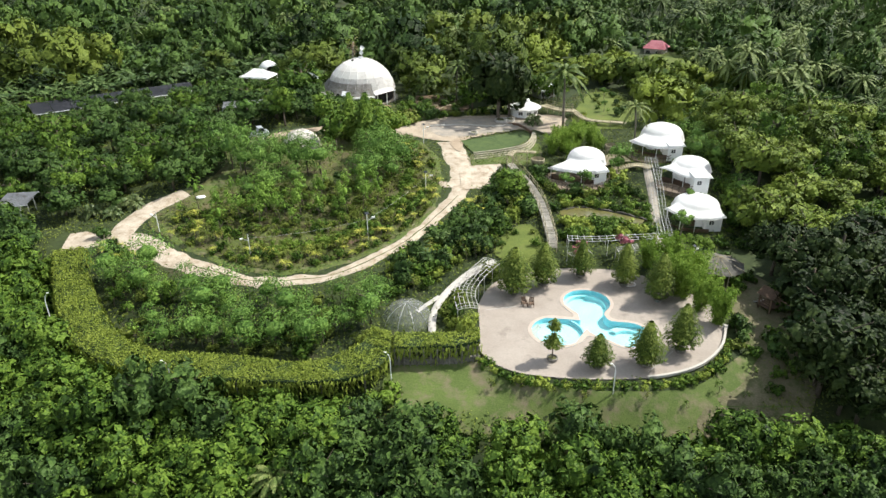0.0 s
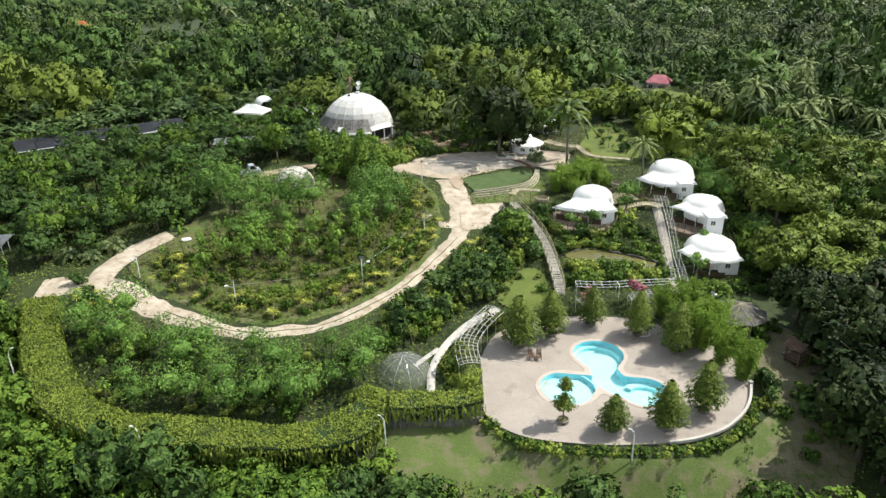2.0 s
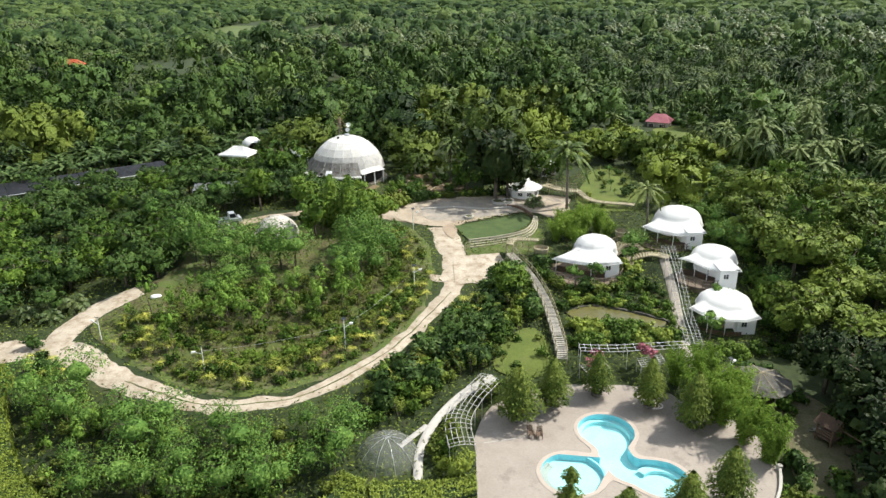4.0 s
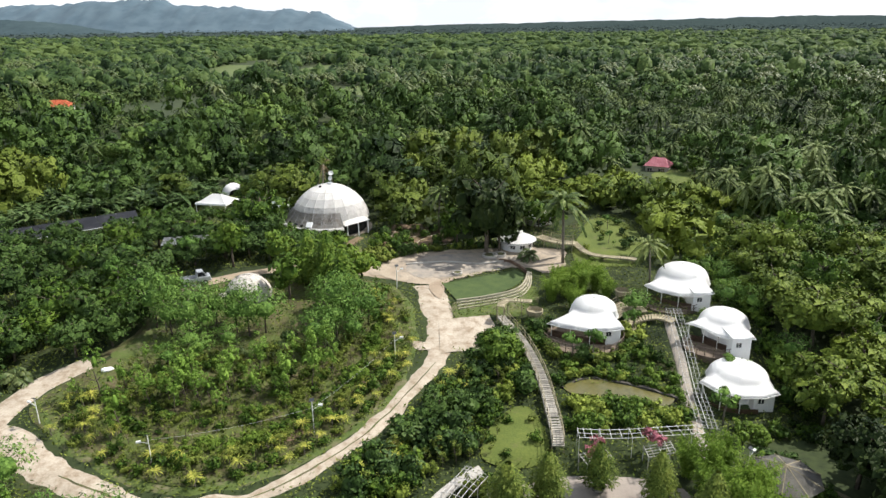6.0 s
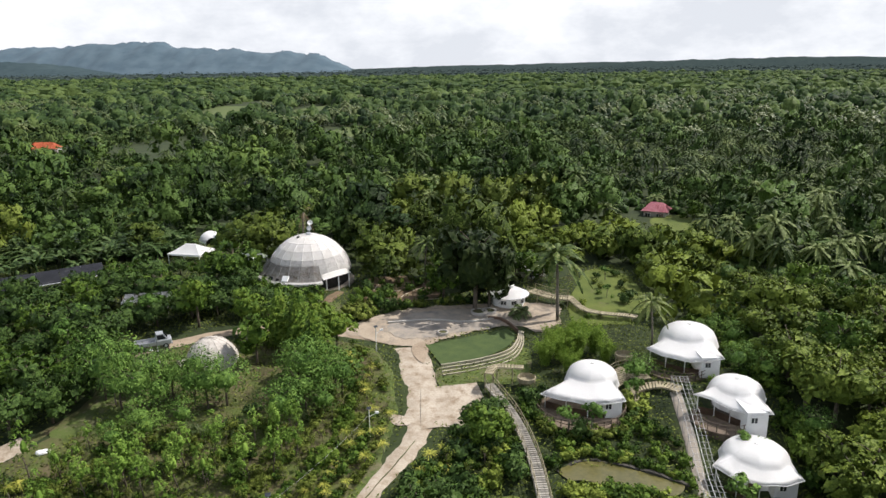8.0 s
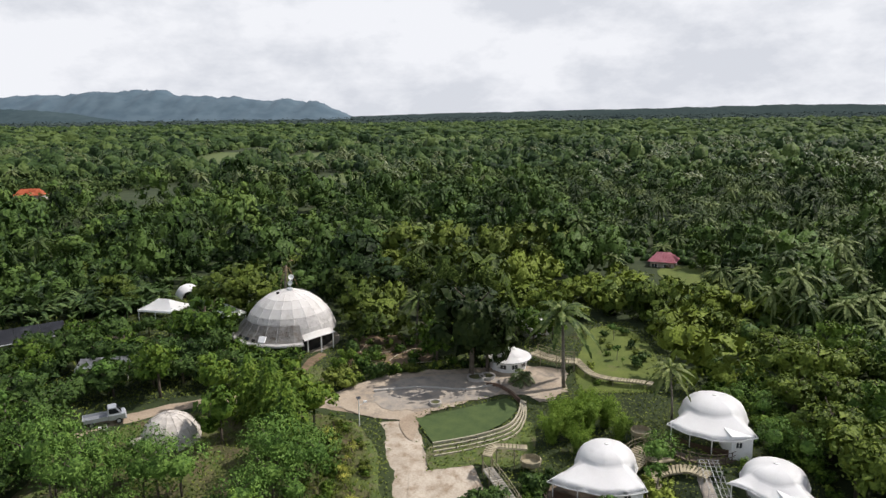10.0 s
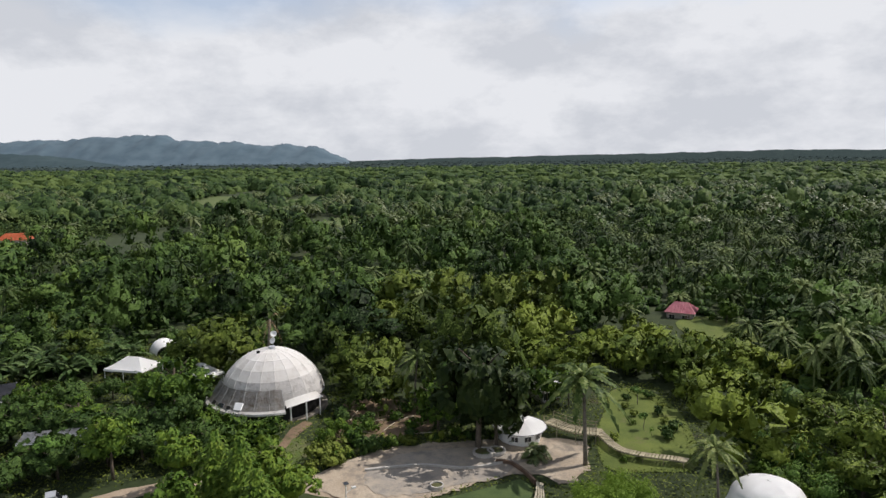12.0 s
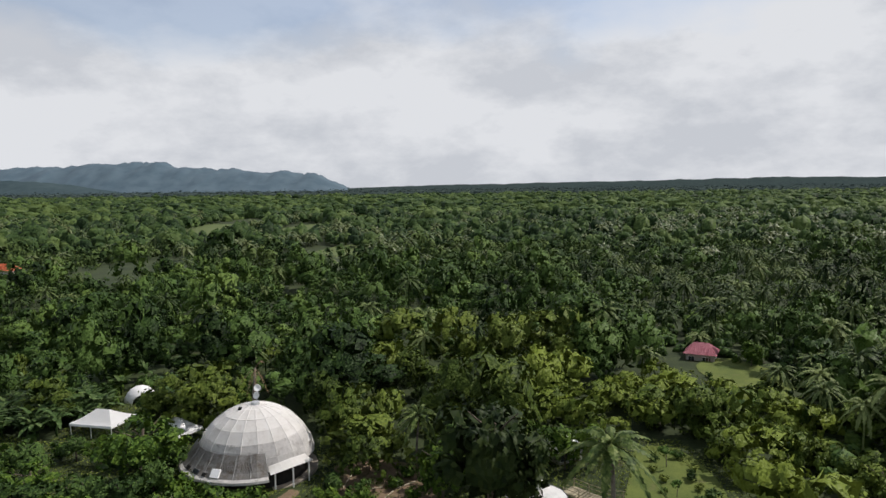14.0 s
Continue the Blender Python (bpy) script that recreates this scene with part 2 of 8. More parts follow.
ROAD = material("limestone_road", (0.31, 0.262, 0.200), (0.465, 0.408, 0.328), 0.92, 0.5, 5, 0.5, dirt=(0.235, 0.178, 0.118), dirt_at=0.57)
PLAZA = material("plaza_gravel", (0.165, 0.152, 0.135), (0.30, 0.270, 0.228), 0.9, 0.30, 6, 0.4, dirt=(0.330, 0.285, 0.225), dirt_at=0.53)
SAND = material("sandy_forecourt", (0.275, 0.222, 0.162), (0.415, 0.352, 0.268), 0.95, 0.35, 5, 0.5, dirt=(0.190, 0.165, 0.135), dirt_at=0.56)
DECK = material("deck_concrete", (0.255, 0.219, 0.187), (0.322, 0.283, 0.243), 0.75, 0.35, 6, 0.15, dirt=(0.194, 0.166, 0.142), dirt_at=0.64)
COPING = material("pool_coping", (0.365, 0.303, 0.255), (0.429, 0.368, 0.315), 0.7, 0.8, 9, 0.15)
CONCRETE = material("pale_concrete", (0.331, 0.313, 0.287), (0.470, 0.448, 0.405), 0.85, 0.6, 9, 0.3, dirt=(0.191, 0.183, 0.157), dirt_at=0.64)
FIELD = material("field_grass", (0.065, 0.091, 0.026), (0.104, 0.135, 0.042), 0.95, 0.02, 0.6, 0.2)
PALE_POLE = material("pale_bamboo", (0.331, 0.300, 0.217), (0.470, 0.426, 0.322), 0.7, 1.0, 8, 0.3)
DARK_STONE = material("dark_wet_stone", (0.030, 0.030, 0.024), (0.096, 0.087, 0.074), 0.9, 1.2, 7, 0.8)
STONE = material("grey_stone", (0.078, 0.074, 0.061), (0.217, 0.204, 0.178), 0.9, 1.2, 7, 0.8)
WHITE = material("white_canvas", (0.88, 0.88, 0.87), (0.93, 0.93, 0.92), 0.45, 0.5, 6, 0.06)
WHITE_WALL = material("white_render", (0.70, 0.70, 0.69), (0.82, 0.82, 0.81), 0.7, 0.6, 8, 0.1, dirt=(0.55, 0.53, 0.48), dirt_at=0.70)
DOME_TOP = material("dome_canvas_clean", (0.86, 0.84, 0.80), (0.93, 0.915, 0.885), 0.7, 0.35, 3, 0.15, dirt=(0.74, 0.71, 0.665), dirt_at=0.62)
DOME_LOW = material("dome_canvas_worn", (0.68, 0.665, 0.64), (0.82, 0.80, 0.77), 0.75, 0.7, 4, 0.2, dirt=(0.46, 0.44, 0.405), dirt_at=0.60)
DOME_STAINED = material("dome_canvas_stained", (0.44, 0.41, 0.37), (0.60, 0.565, 0.515), 0.8, 0.7, 4, 0.2, dirt=(0.36, 0.325, 0.28), dirt_at=0.56)
AWNING = material("grey_shade_film", (0.25, 0.24, 0.225), (0.40, 0.385, 0.36), 0.6, 0.8, 5, 0.2, dirt=(0.20, 0.165, 0.13), dirt_at=0.58)
TRACK_EARTH = material("pale_brown_earth", (0.24, 0.185, 0.13), (0.38, 0.31, 0.23), 0.95, 0.4, 5, 0.5)
OLD_WHITE = material("weathered_white_bars", (0.34, 0.33, 0.31), (0.60, 0.59, 0.57), 0.6, 1.2, 9, 0.1, dirt=(0.20, 0.19, 0.14), dirt_at=0.58)
WHITE_METAL = material("white_painted_metal", (0.66, 0.66, 0.64), (0.82, 0.82, 0.80), 0.45, 1.2, 12, 0.05, dirt=(0.45, 0.38, 0.30), dirt_at=0.72)
GREY_METAL = material("dull_grey_metal", (0.30, 0.30, 0.29), (0.46, 0.46, 0.44), 0.55, 1.2, 12, 0.05)
GALV = material("galvanised_steel", (0.50, 0.51, 0.52), (0.64, 0.65, 0.66), 0.4, 1.2, 12, 0.05, metal=0.5)
BAMBOO = material("bamboo_poles", (0.209, 0.178, 0.113), (0.365, 0.322, 0.217), 0.7, 1.0, 8, 0.3, random_amount=0.2)
WOOD = material("brown_wood", (0.087, 0.057, 0.039), (0.174, 0.113, 0.078), 0.75, 1.0, 8, 0.3, random_amount=0.25)
# near-black: paints the shade of unlit insides; also colours a vent and patches
DARK = material("shade_and_patch_black", (0.012, 0.012, 0.012), (0.03, 0.028, 0.026), 0.9, 1, 6, 0.0)
GLASS = material("dark_window_glass", (0.02, 0.025, 0.03), (0.05, 0.055, 0.06), 0.12, 1, 6, 0.0, spec=0.6)
RED_ROOF = material("red_roof_sheet", (0.46, 0.14, 0.18), (0.62, 0.27, 0.31), 0.6, 0.6, 6, 0.1)
ORANGE_ROOF = material("orange_roof_sheet", (0.52, 0.12, 0.05), (0.66, 0.20, 0.09), 0.6, 0.6, 6, 0.1)
NET = material("black_shade_net", (0.022, 0.024, 0.030), (0.050, 0.052, 0.062), 0.7, 0.3, 7, 0.2, dirt=(0.09, 0.09, 0.10), dirt_at=0.66)
TIN = material("grey_roof_sheet", (0.20, 0.21, 0.22), (0.36, 0.37, 0.39), 0.5, 0.7, 6, 0.1, metal=0.3, dirt=(0.12, 0.11, 0.10), dirt_at=0.6)
TRUCK = material("silver_truck_paint", (0.42, 0.44, 0.46), (0.52, 0.54, 0.56), 0.35, 1, 8, 0.0, metal=0.4)
RUBBER = material("black_rubber", (0.015, 0.015, 0.015), (0.035, 0.035, 0.035), 0.8, 2, 12, 0.1)
POOL_TILE = material("pool_blue_finish", (0.400, 0.679, 0.696), (0.487, 0.748, 0.757), 0.5, 0.5, 6, 0.0)
POOL_WALL = material("pool_wall_tiles", (0.20, 0.50, 0.58), (0.30, 0.62, 0.68), 0.4, 1.0, 10, 0.0)
POND = material("green_pond_water", (0.085, 0.080, 0.028), (0.140, 0.128, 0.045), 0.25, 0.25, 3, 0.03, spec=0.5)
THATCH = material("grey_thatch", (0.122, 0.117, 0.104), (0.235, 0.226, 0.200), 0.95, 0.8, 10, 0.6)


def water_material():
    m = bpy.data.materials.new("pool_water")
    m.use_nodes = True
    n, k = m.node_tree.nodes, m.node_tree.links
    n.remove(n["Principled BSDF"])
    clear, gloss, mix, fres = n.new("ShaderNodeBsdfTransparent"), n.new("ShaderNodeBsdfGlossy"), n.new("ShaderNodeMixShader"), n.new("ShaderNodeFresnel")
    wave, bp = n.new("ShaderNodeTexNoise"), n.new("ShaderNodeBump")
    clear.inputs["Color"].default_value = (0.80, 0.97, 0.985, 1)
    gloss.inputs["Roughness"].default_value = 0.04
    fres.inputs["IOR"].default_value = 1.33
    wave.inputs["Scale"].default_value = 2.5
    bp.inputs["Strength"].default_value, bp.inputs["Distance"].default_value = 0.15, 0.03
    k.new(wave.outputs["Fac"], bp.inputs["Height"])
    k.new(bp.outputs["Normal"], gloss.inputs["Normal"])
    k.new(fres.outputs["Fac"], mix.inputs["Fac"])
    k.new(clear.outputs["BSDF"], mix.inputs[1])
    k.new(gloss.outputs["BSDF"], mix.inputs[2])
    k.new(mix.outputs["Shader"], n["Material Output"].inputs["Surface"])
    return m


WATER = water_material()


def net_material():
    """A fine net: mostly holes."""
    m = bpy.data.materials.new("grey_netting")
    m.use_nodes = True
    n, k = m.node_tree.nodes, m.node_tree.links
    b = n["Principled BSDF"]
    b.inputs["Base Color"].default_value, b.inputs["Roughness"].default_value = (0.45, 0.46, 0.44, 1), 0.7
    clear, mix = n.new("ShaderNodeBsdfTransparent"), n.new("ShaderNodeMixShader")
    mix.inputs["Fac"].default_value = 0.17
    k.new(clear.outputs["BSDF"], mix.inputs[1])
    k.new(b.outputs["BSDF"], mix.inputs[2])
    k.new(mix.outputs["Shader"], n["Material Output"].inputs["Surface"])
    return m


NETTING = net_material()

# ---- mesh helpers ----
from mathutils import geometry

rng = np.random.default_rng(7)


def smooth(a, b, v):
    s = np.clip((v - a) / (b - a), 0, 1)
    return s * s * (3 - 2 * s)


def terrain(x, y):
    """Height of the natural ground: a slope up to the resort, a knoll at its west, a level pool terrace, the plain beyond."""
    x, y = np.asarray(x, float), np.asarray(y, float)
    z = np.interp(y, (-60, 0, 35, 46, 50, 55, 72, 85, 97, 105, 115, 130, 160, 250, 400, 5000), (-13, -11, -7.8, -4.4, -2.4, -1.2, 0.6, 1.2, 1.8, 2.5, 3.0, 3.6, 4, 3, 0, 0))
    z = z + 2.6 * np.exp(-0.5 * (((x + 36) / 22) ** 2 + ((y - 112) / 24) ** 2))
    east = np.interp(y, (66, 77, 84, 88.5, 92, 98, 105, 115, 128), (0, -1.3, -1.7, -0.7, 0.3, 0.9, 1.2, 0.8, 0))
    z = z + east * smooth(25.5, 31, x)
    s = smooth(13, 17, np.hypot(x - 15, (y - 62.5) * 1.15))
    return z * s - 0.55 * (1 - s)


def tz(x, y):
    return float(terrain(x, y))


def curve(points, closed=False, step=0.7):
    """Catmull-Rom through the points, as an array."""
    p = [np.array(q, float) for q in points]
    n = len(p)
    out = []
    for i in range(n if closed else n - 1):
        a, b, c, d = (p[(i + j) % n] if closed else p[min(max(i + j, 0), n - 1)] for j in (-1, 0, 1, 2))
        k = max(2, int(np.linalg.norm(c - b) / step))
        for t in np.arange(k) / k:
            out.append(0.5 * (2 * b + (c - a) * t + (2 * a - 5 * b + 4 * c - d) * t * t + (3 * b - a - 3 * c + d) * t ** 3))
    if not closed:
        out.append(p[-1])
    return np.array(out)


def inside(poly, x, y):
    """Which of the points lie in the polygon."""
    poly, x, y = np.asarray(poly), np.asarray(x, float), np.asarray(y, float)
    hit = np.zeros(x.shape, bool)
    for (x0, y0), (x1, y1) in zip(poly[:, :2], np.roll(poly[:, :2], -1, 0)):
        if y0 != y1:
            hit ^= ((y0 > y) != (y1 > y)) & (x < (x1 - x0) * (y - y0) / (y1 - y0) + x0)
    return hit


def mesh_of(name, verts, faces, mat, flat=True):
    me = bpy.data.meshes.new(name)
    me.from_pydata([tuple(map(float, v)) for v in verts], [], [tuple(map(int, f)) for f in faces])
    me.materials.append(mat)
    if not flat:
        me.polygons.foreach_set("use_smooth", [True] * len(me.polygons))
    me.update()
    return me


def rounded(v, soft):
    """Turns loose quads outward and gives each vertex the mean normal of the leaves round it, so that clumps shade as round bodies."""
    q = np.asarray(v, float).reshape(-1, 4, 3)
    c = q.mean(1)
    mid = np.median(c, 0) - np.array((0, 0, 0.25)) * c.std(0)
    d = (c - mid) / (c.std(0) + 1e-3)
    d /= np.linalg.norm(d, axis=1)[:, None] + 1e-9
    f = np.cross(q[:, 2] - q[:, 0], q[:, 3] - q[:, 1])
    area = np.linalg.norm(f, axis=1)[:, None] + 1e-9
    f = f / area
    turn = np.sum(f * d, 1) < 0
    q = np.where(turn[:, None, None], q[:, ::-1], q)
    f = np.where(turn[:, None], -f, f)
    reach = 0.30 * c.std(0).mean() + 1e-3
    near_c = (c / reach).astype(np.float32)
    p = (q.reshape(-1, 3) / reach).astype(np.float32)
    out = np.empty((len(p), 3))
    heft = (f + 0.5 * d + np.array((0, 0, 0.4))) * np.sqrt(area)
    for k in range(0, len(p), 2000):
        w = np.exp(-((p[k:k + 2000, None, :] - near_c[None]) ** 2).sum(-1))
        out[k:k + 2000] = w @ heft
    out /= np.linalg.norm(out, axis=1)[:, None] + 1e-9
    out = out.reshape(-1, 4, 3)
    turn = np.sum(f * out.mean(1), 1) < 0
    q = np.where(turn[:, None, None], q[:, ::-1], q)
    out = np.where(turn[:, None, None], out[:, ::-1], out)
    f = np.where(turn[:, None], -f, f)[:, None, :]
    n = f * (1 - soft) + out * soft
    n = n + f * np.maximum(0.1 - np.sum(n * f, -1, keepdims=True), 0)
    n = n.reshape(-1, 3)
    n /= np.linalg.norm(n, axis=1)[:, None] + 1e-9
    return q.reshape(-1, 3), n


def quads_mesh(name, v, mat, hue=None, soft=0.0, normals=None):
    """A mesh of loose quads from an array (n * 4, 3); hue: a value a vertex; soft: how far the normals follow the whole crown."""
    me = bpy.data.meshes.new(name)
    if soft:
        v, normals = rounded(v, soft)
    n = len(v)
    me.vertices.add(n)
    me.loops.add(n)
    me.polygons.add(n // 4)
    me.vertices.foreach_set("co", np.ascontiguousarray(v, np.float32).ravel())
    me.loops.foreach_set("vertex_index", np.arange(n, dtype=np.int32))
    me.polygons.foreach_set("loop_start", np.arange(0, n, 4, dtype=np.int32))
    me.materials.append(mat)
    if hue is None:
        r = np.random.default_rng(n)
        c = np.asarray(v).reshape(-1, 4, 3).mean(1)
        hue = np.repeat(np.clip(0.5 + 0.32 * np.array([noise.noise(p) for p in (c * 0.9).tolist()]) + 0.22 * r.normal(size=n // 4), 0, 1), 4)
    at = me.attributes.new("hue", "FLOAT", "POINT")
    at.data.foreach_set("value", np.ascontiguousarray(hue, np.float32))
    if normals is not None:
        at = me.attributes.new("custom_normal", "FLOAT_VECTOR", "POINT")
        at.data.foreach_set("vector", np.ascontiguousarray(normals, np.float32).ravel())
    me.update(calc_edges=True)
    return me


def mesh_from(bm, name, mat, soft=False):
    me = bpy.data.meshes.new(name)
    bmesh.ops.recalc_face_normals(bm, faces=bm.faces)
    bm.to_mesh(me)
    bm.free()
    me.materials.append(mat)
    if soft:
        me.polygons.foreach_set("use_smooth", [True] * len(me.polygons))
    return me


def part(name, what, mat=None, parent=None, label="", soft=False, at=None):
    """Links a bmesh or mesh as ONE mesh object under a thing or a part."""
    me = what if isinstance(what, bpy.types.Mesh) else mesh_from(what, name, mat, soft)
    ob = new(name, me)
    if parent:
        ob.parent = parent
    if at is not None:
        ob.matrix_basis = at
    return tagged(ob, label) if label else ob


def thing(name, x, y, z=None, turn=0.0, label="", category="", group=""):
    ob = new(name)
    ob.empty_display_size = 0.3
    ob.matrix_basis = pose(x, y, tz(x, y) if z is None else z, 0, 0, turn)
    return tagged(ob, label, category, group)


def box(bm, x0, x1, y0, y1, z0, z1, bevel=0.0):
    r = bmesh.ops.create_cube(bm, size=1, matrix=Matrix.LocRotScale(((x0 + x1) / 2, (y0 + y1) / 2, (z0 + z1) / 2), None, (x1 - x0, y1 - y0, z1 - z0)))
    if bevel:
        edges = list({e for v in r["verts"] for e in v.link_edges})
        bmesh.ops.bevel(bm, geom=edges, offset=bevel, segments=1, affect="EDGES")
    return bm


def tube(bm, pts, radii, sides=6, cap=True):
    """A tube along points; radii: one or one a point."""
    pts = [Vector(p) for p in pts]
    if not hasattr(radii, "__len__"):
        radii = [radii] * len(pts)
    rings = []
    for i, p in enumerate(pts):
        d = (pts[min(i + 1, len(pts) - 1)] - pts[max(i - 1, 0)]).normalized()
        u = d.cross(Vector((0, 0, 1)) if abs(d.z) < 0.9 else Vector((1, 0, 0))).normalized()
        w = d.cross(u)
        rings.append([bm.verts.new(p + (u * math.cos(a) + w * math.sin(a)) * radii[i]) for a in (2 * math.pi * j / sides for j in range(sides))])
    for a, b in zip(rings, rings[1:]):
        for j in range(sides):
            bm.faces.new((a[j], a[(j + 1) % sides], b[(j + 1) % sides], b[j]))
    if cap:
        bm.faces.new(rings[0][::-1])
        bm.faces.new(rings[-1])
    return bm


def lathe(bm, profile, sides=24, start=0.0, sweep=2 * math.pi, shape=None):
    """Turns a profile of (radius, height) about z; shape(angle, i) scales the radius."""
    full = abs(sweep - 2 * math.pi) < 1e-6
    n = sides if full else sides + 1
    rows = []
    for i, (r, z) in enumerate(profile):
        rows.append([bm.verts.new(((r * (shape(a, i) if shape else 1)) * math.cos(a), (r * (shape(a, i) if shape else 1)) * math.sin(a), z)) for a in (start + sweep * j / sides for j in range(n))])
    for a, b in zip(rows, rows[1:]):
        for j in range(sides):
            q = (a[j], a[(j + 1) % n], b[(j + 1) % n], b[j])
            if len({v.co.to_tuple(5) for v in q}) > 2:
                bm.faces.new(q)
    return bm


def drape(name, outline, mat, zfun=terrain, lift=0.06, step=1.0, holes=(), parent=None, thick=0.0):
    """A sheet inside an outline, laid on the height that zfun gives."""
    loops = [np.asarray(outline)[:, :2]] + [np.asarray(h)[:, :2] for h in holes]
    pts, edges = [], []
    for lp in loops:
        s = len(pts)
        pts += [tuple(q) for q in lp]
        edges += [(s + i, s + (i + 1) % len(lp)) for i in range(len(lp))]
    lo, hi = loops[0].min(0), loops[0].max(0)
    gx, gy = np.meshgrid(np.arange(lo[0], hi[0], step), np.arange(lo[1], hi[1], step))
    gx, gy = gx.ravel(), gy.ravel()
    ok = inside(loops[0], gx, gy)
    for h in loops[1:]:
        ok &= ~inside(h, gx, gy)
    pts += list(zip(gx[ok], gy[ok]))
    v2, _, tris, *_ = geometry.delaunay_2d_cdt([Vector(p) for p in pts], edges, [], 0, 1e-4)
    v2 = np.array([tuple(v) for v in v2])
    tris = np.array([t for t in tris if len(t) == 3])
    c = v2[tris].mean(1)
    ok = inside(loops[0], c[:, 0], c[:, 1])
    for h in loops[1:]:
        ok &= ~inside(h, c[:, 0], c[:, 1])
    z = zfun(v2[:, 0], v2[:, 1]) + lift
    ob = new(name, mesh_of(name, np.column_stack([v2, z]), tris[ok], mat, False))
    if parent:
        ob.parent = parent
    return ob


def ribbon(name, line, half, mat, lift=0.06, ragged=0.0, across=4):
    """A strip of that half width (one or one a point) along a line, on the ground."""
    line = np.asarray(line)
    d = np.gradient(line, axis=0)
    d /= np.linalg.norm(d, axis=1)[:, None]
    nrm = np.column_stack([-d[:, 1], d[:, 0]])
    half = np.broadcast_to(np.asarray(half, float), (len(line),))
    v, f = [], []
    for i, (p, q, h) in enumerate(zip(line, nrm, half)):
        e = [h + ragged * (noise.noise((p[0] * 0.35, p[1] * 0.35, s * 9.0)) + 0.6 * noise.noise((p[0] * 1.6, p[1] * 1.6, s * 5.0))) for s in (-1, 1)]
        for j in range(across + 1):
            o = -e[0] + (e[0] + e[1]) * j / across
            x, y = p + q * o
            v.append((x, y, tz(x, y) + lift - (0.10 if j in (0, across) else 0)))
    for i in range(len(line) - 1):
        for j in range(across):
            a = i * (across + 1) + j
            f.append((a, a + 1, a + across + 2, a + across + 1))
    return new(name, mesh_of(name, v, f, mat, False))


# ---- ground to the horizon ----
def spaced(lo, hi, fine_lo, fine_hi, step):
    s = list(np.arange(fine_lo, fine_hi + 1e-6, step))
    w, v = step, fine_hi
    while v < hi:
        w *= 1.13
        v += w
        s.append(min(v, hi))
    w, v = step, fine_lo
    while v > lo:
        w *= 1.13
        v -= w
        s.insert(0, max(v, lo))
    return np.array(s)


def build_ground():
    gx, gy = spaced(-4800, 4800, -90, 80, 1.4), spaced(-1500, 4900, 30, 170, 1.4)
    X, Y = np.meshgrid(gx, gy)
    Z = terrain(X, Y) - 2.4 * (1 - smooth(8.5, 10.5, np.hypot(X - 15.5, (Y - 62.3) * 1.1)))
    Z += np.where(np.hypot(X, Y) < 260, 0.0, 1.5 * np.sin(X * 0.011) * np.sin(Y * 0.013))
    nx, ny = len(gx), len(gy)
    i = np.arange(nx * ny).reshape(ny, nx)
    f = np.stack([i[:-1, :-1], i[:-1, 1:], i[1:, 1:], i[1:, :-1]], -1).reshape(-1, 4)
    ob = new("ground", mesh_of("ground", np.column_stack([X.ravel(), Y.ravel(), Z.ravel()]), f, GROUND, False))
    tagged(ob, "sloping green-brown ground under the resort and woods", "ground", kind="structure")


build_ground()

# ---- road, plaza, lawns ----
MAIN_ROAD = [(-49, 77.5), (-44, 78.2), (-39.5, 77.2), (-34.5, 73.8), (-28.5, 70.8), (-23, 68.9), (-18, 69.1), (-13, 70.6), (-7.9, 75.5), (-3.9, 80.8), (-0.9, 86.9), (1.3, 92.4), (1.8, 97), (1.6, 101), (1.0, 106), (0.2, 112)]
tagged(ribbon("road", curve(MAIN_ROAD), np.interp(np.linspace(0, 1, len(curve(MAIN_ROAD))), (0, 0.12, 0.3, 0.5, 0.7, 0.85, 1), (2.2, 1.9, 1.0, 0.85, 1.1, 1.6, 2.3)), ROAD, 0.10, 0.55),
       "pale crushed-limestone drive curving round the garden", "road", kind="structure")
tagged(ribbon("road", curve([(-42.5, 77.8), (-42.4, 82), (-40.8, 86.5), (-37.6, 90.2)]), 1.7, ROAD, 0.085, 0.3), "pale limestone spur under dark trees", "road", kind="structure")
tagged(ribbon("road", curve([(-35.6, 104.5), (-34.0, 107.4), (-31.5, 109.5), (-25, 113.5), (-19.5, 116), (-9.5, 115.6), (-3, 114.0)]), 1.1, TRACK_EARTH, 0.085, 0.3),
       "pale unpaved track behind the garden beside parked truck", "road", kind="structure")
tagged(ribbon("road", curve([(-38.4, 89.4), (-36.2, 92.4), (-34.6, 96.0), (-34.2, 100), (-35.2, 104), (-34.0, 107.4)]), 0.65, GARDEN_SOIL, 0.078, 0.35),
       "brown earth track running on under dark trees", "road", kind="structure")
DOME_PATH = curve([(-12.0, 132.2), (-12.8, 129.0), (-13.4, 125.5), (-13.6, 121.5), (-12.0, 117)])
tagged(ribbon("path", DOME_PATH, 0.8, SOIL, 0.09, 0.3), "brown earth path up to the large dome", "path", kind="structure")
tagged(drape("road", np.array([(1.6, 101.8), (4.6, 102.4), (8.2, 103.2), (8.8, 100.4), (9.3, 98.0), (7.9, 95.6), (6.6, 93.9), (4.0, 94.2), (1.8, 93.6)]), ROAD, lift=0.125), "pale limestone parking bay beside the drive", "road", kind="structure")
tagged(drape("road", curve([(-1.5, 96.3), (0.6, 95.7), (0.6, 94.5), (-1.1, 94.4)], True, 0.4), ROAD, lift=0.13, step=0.5), "short pale concrete spur at the garden edge", "road", kind="structure")
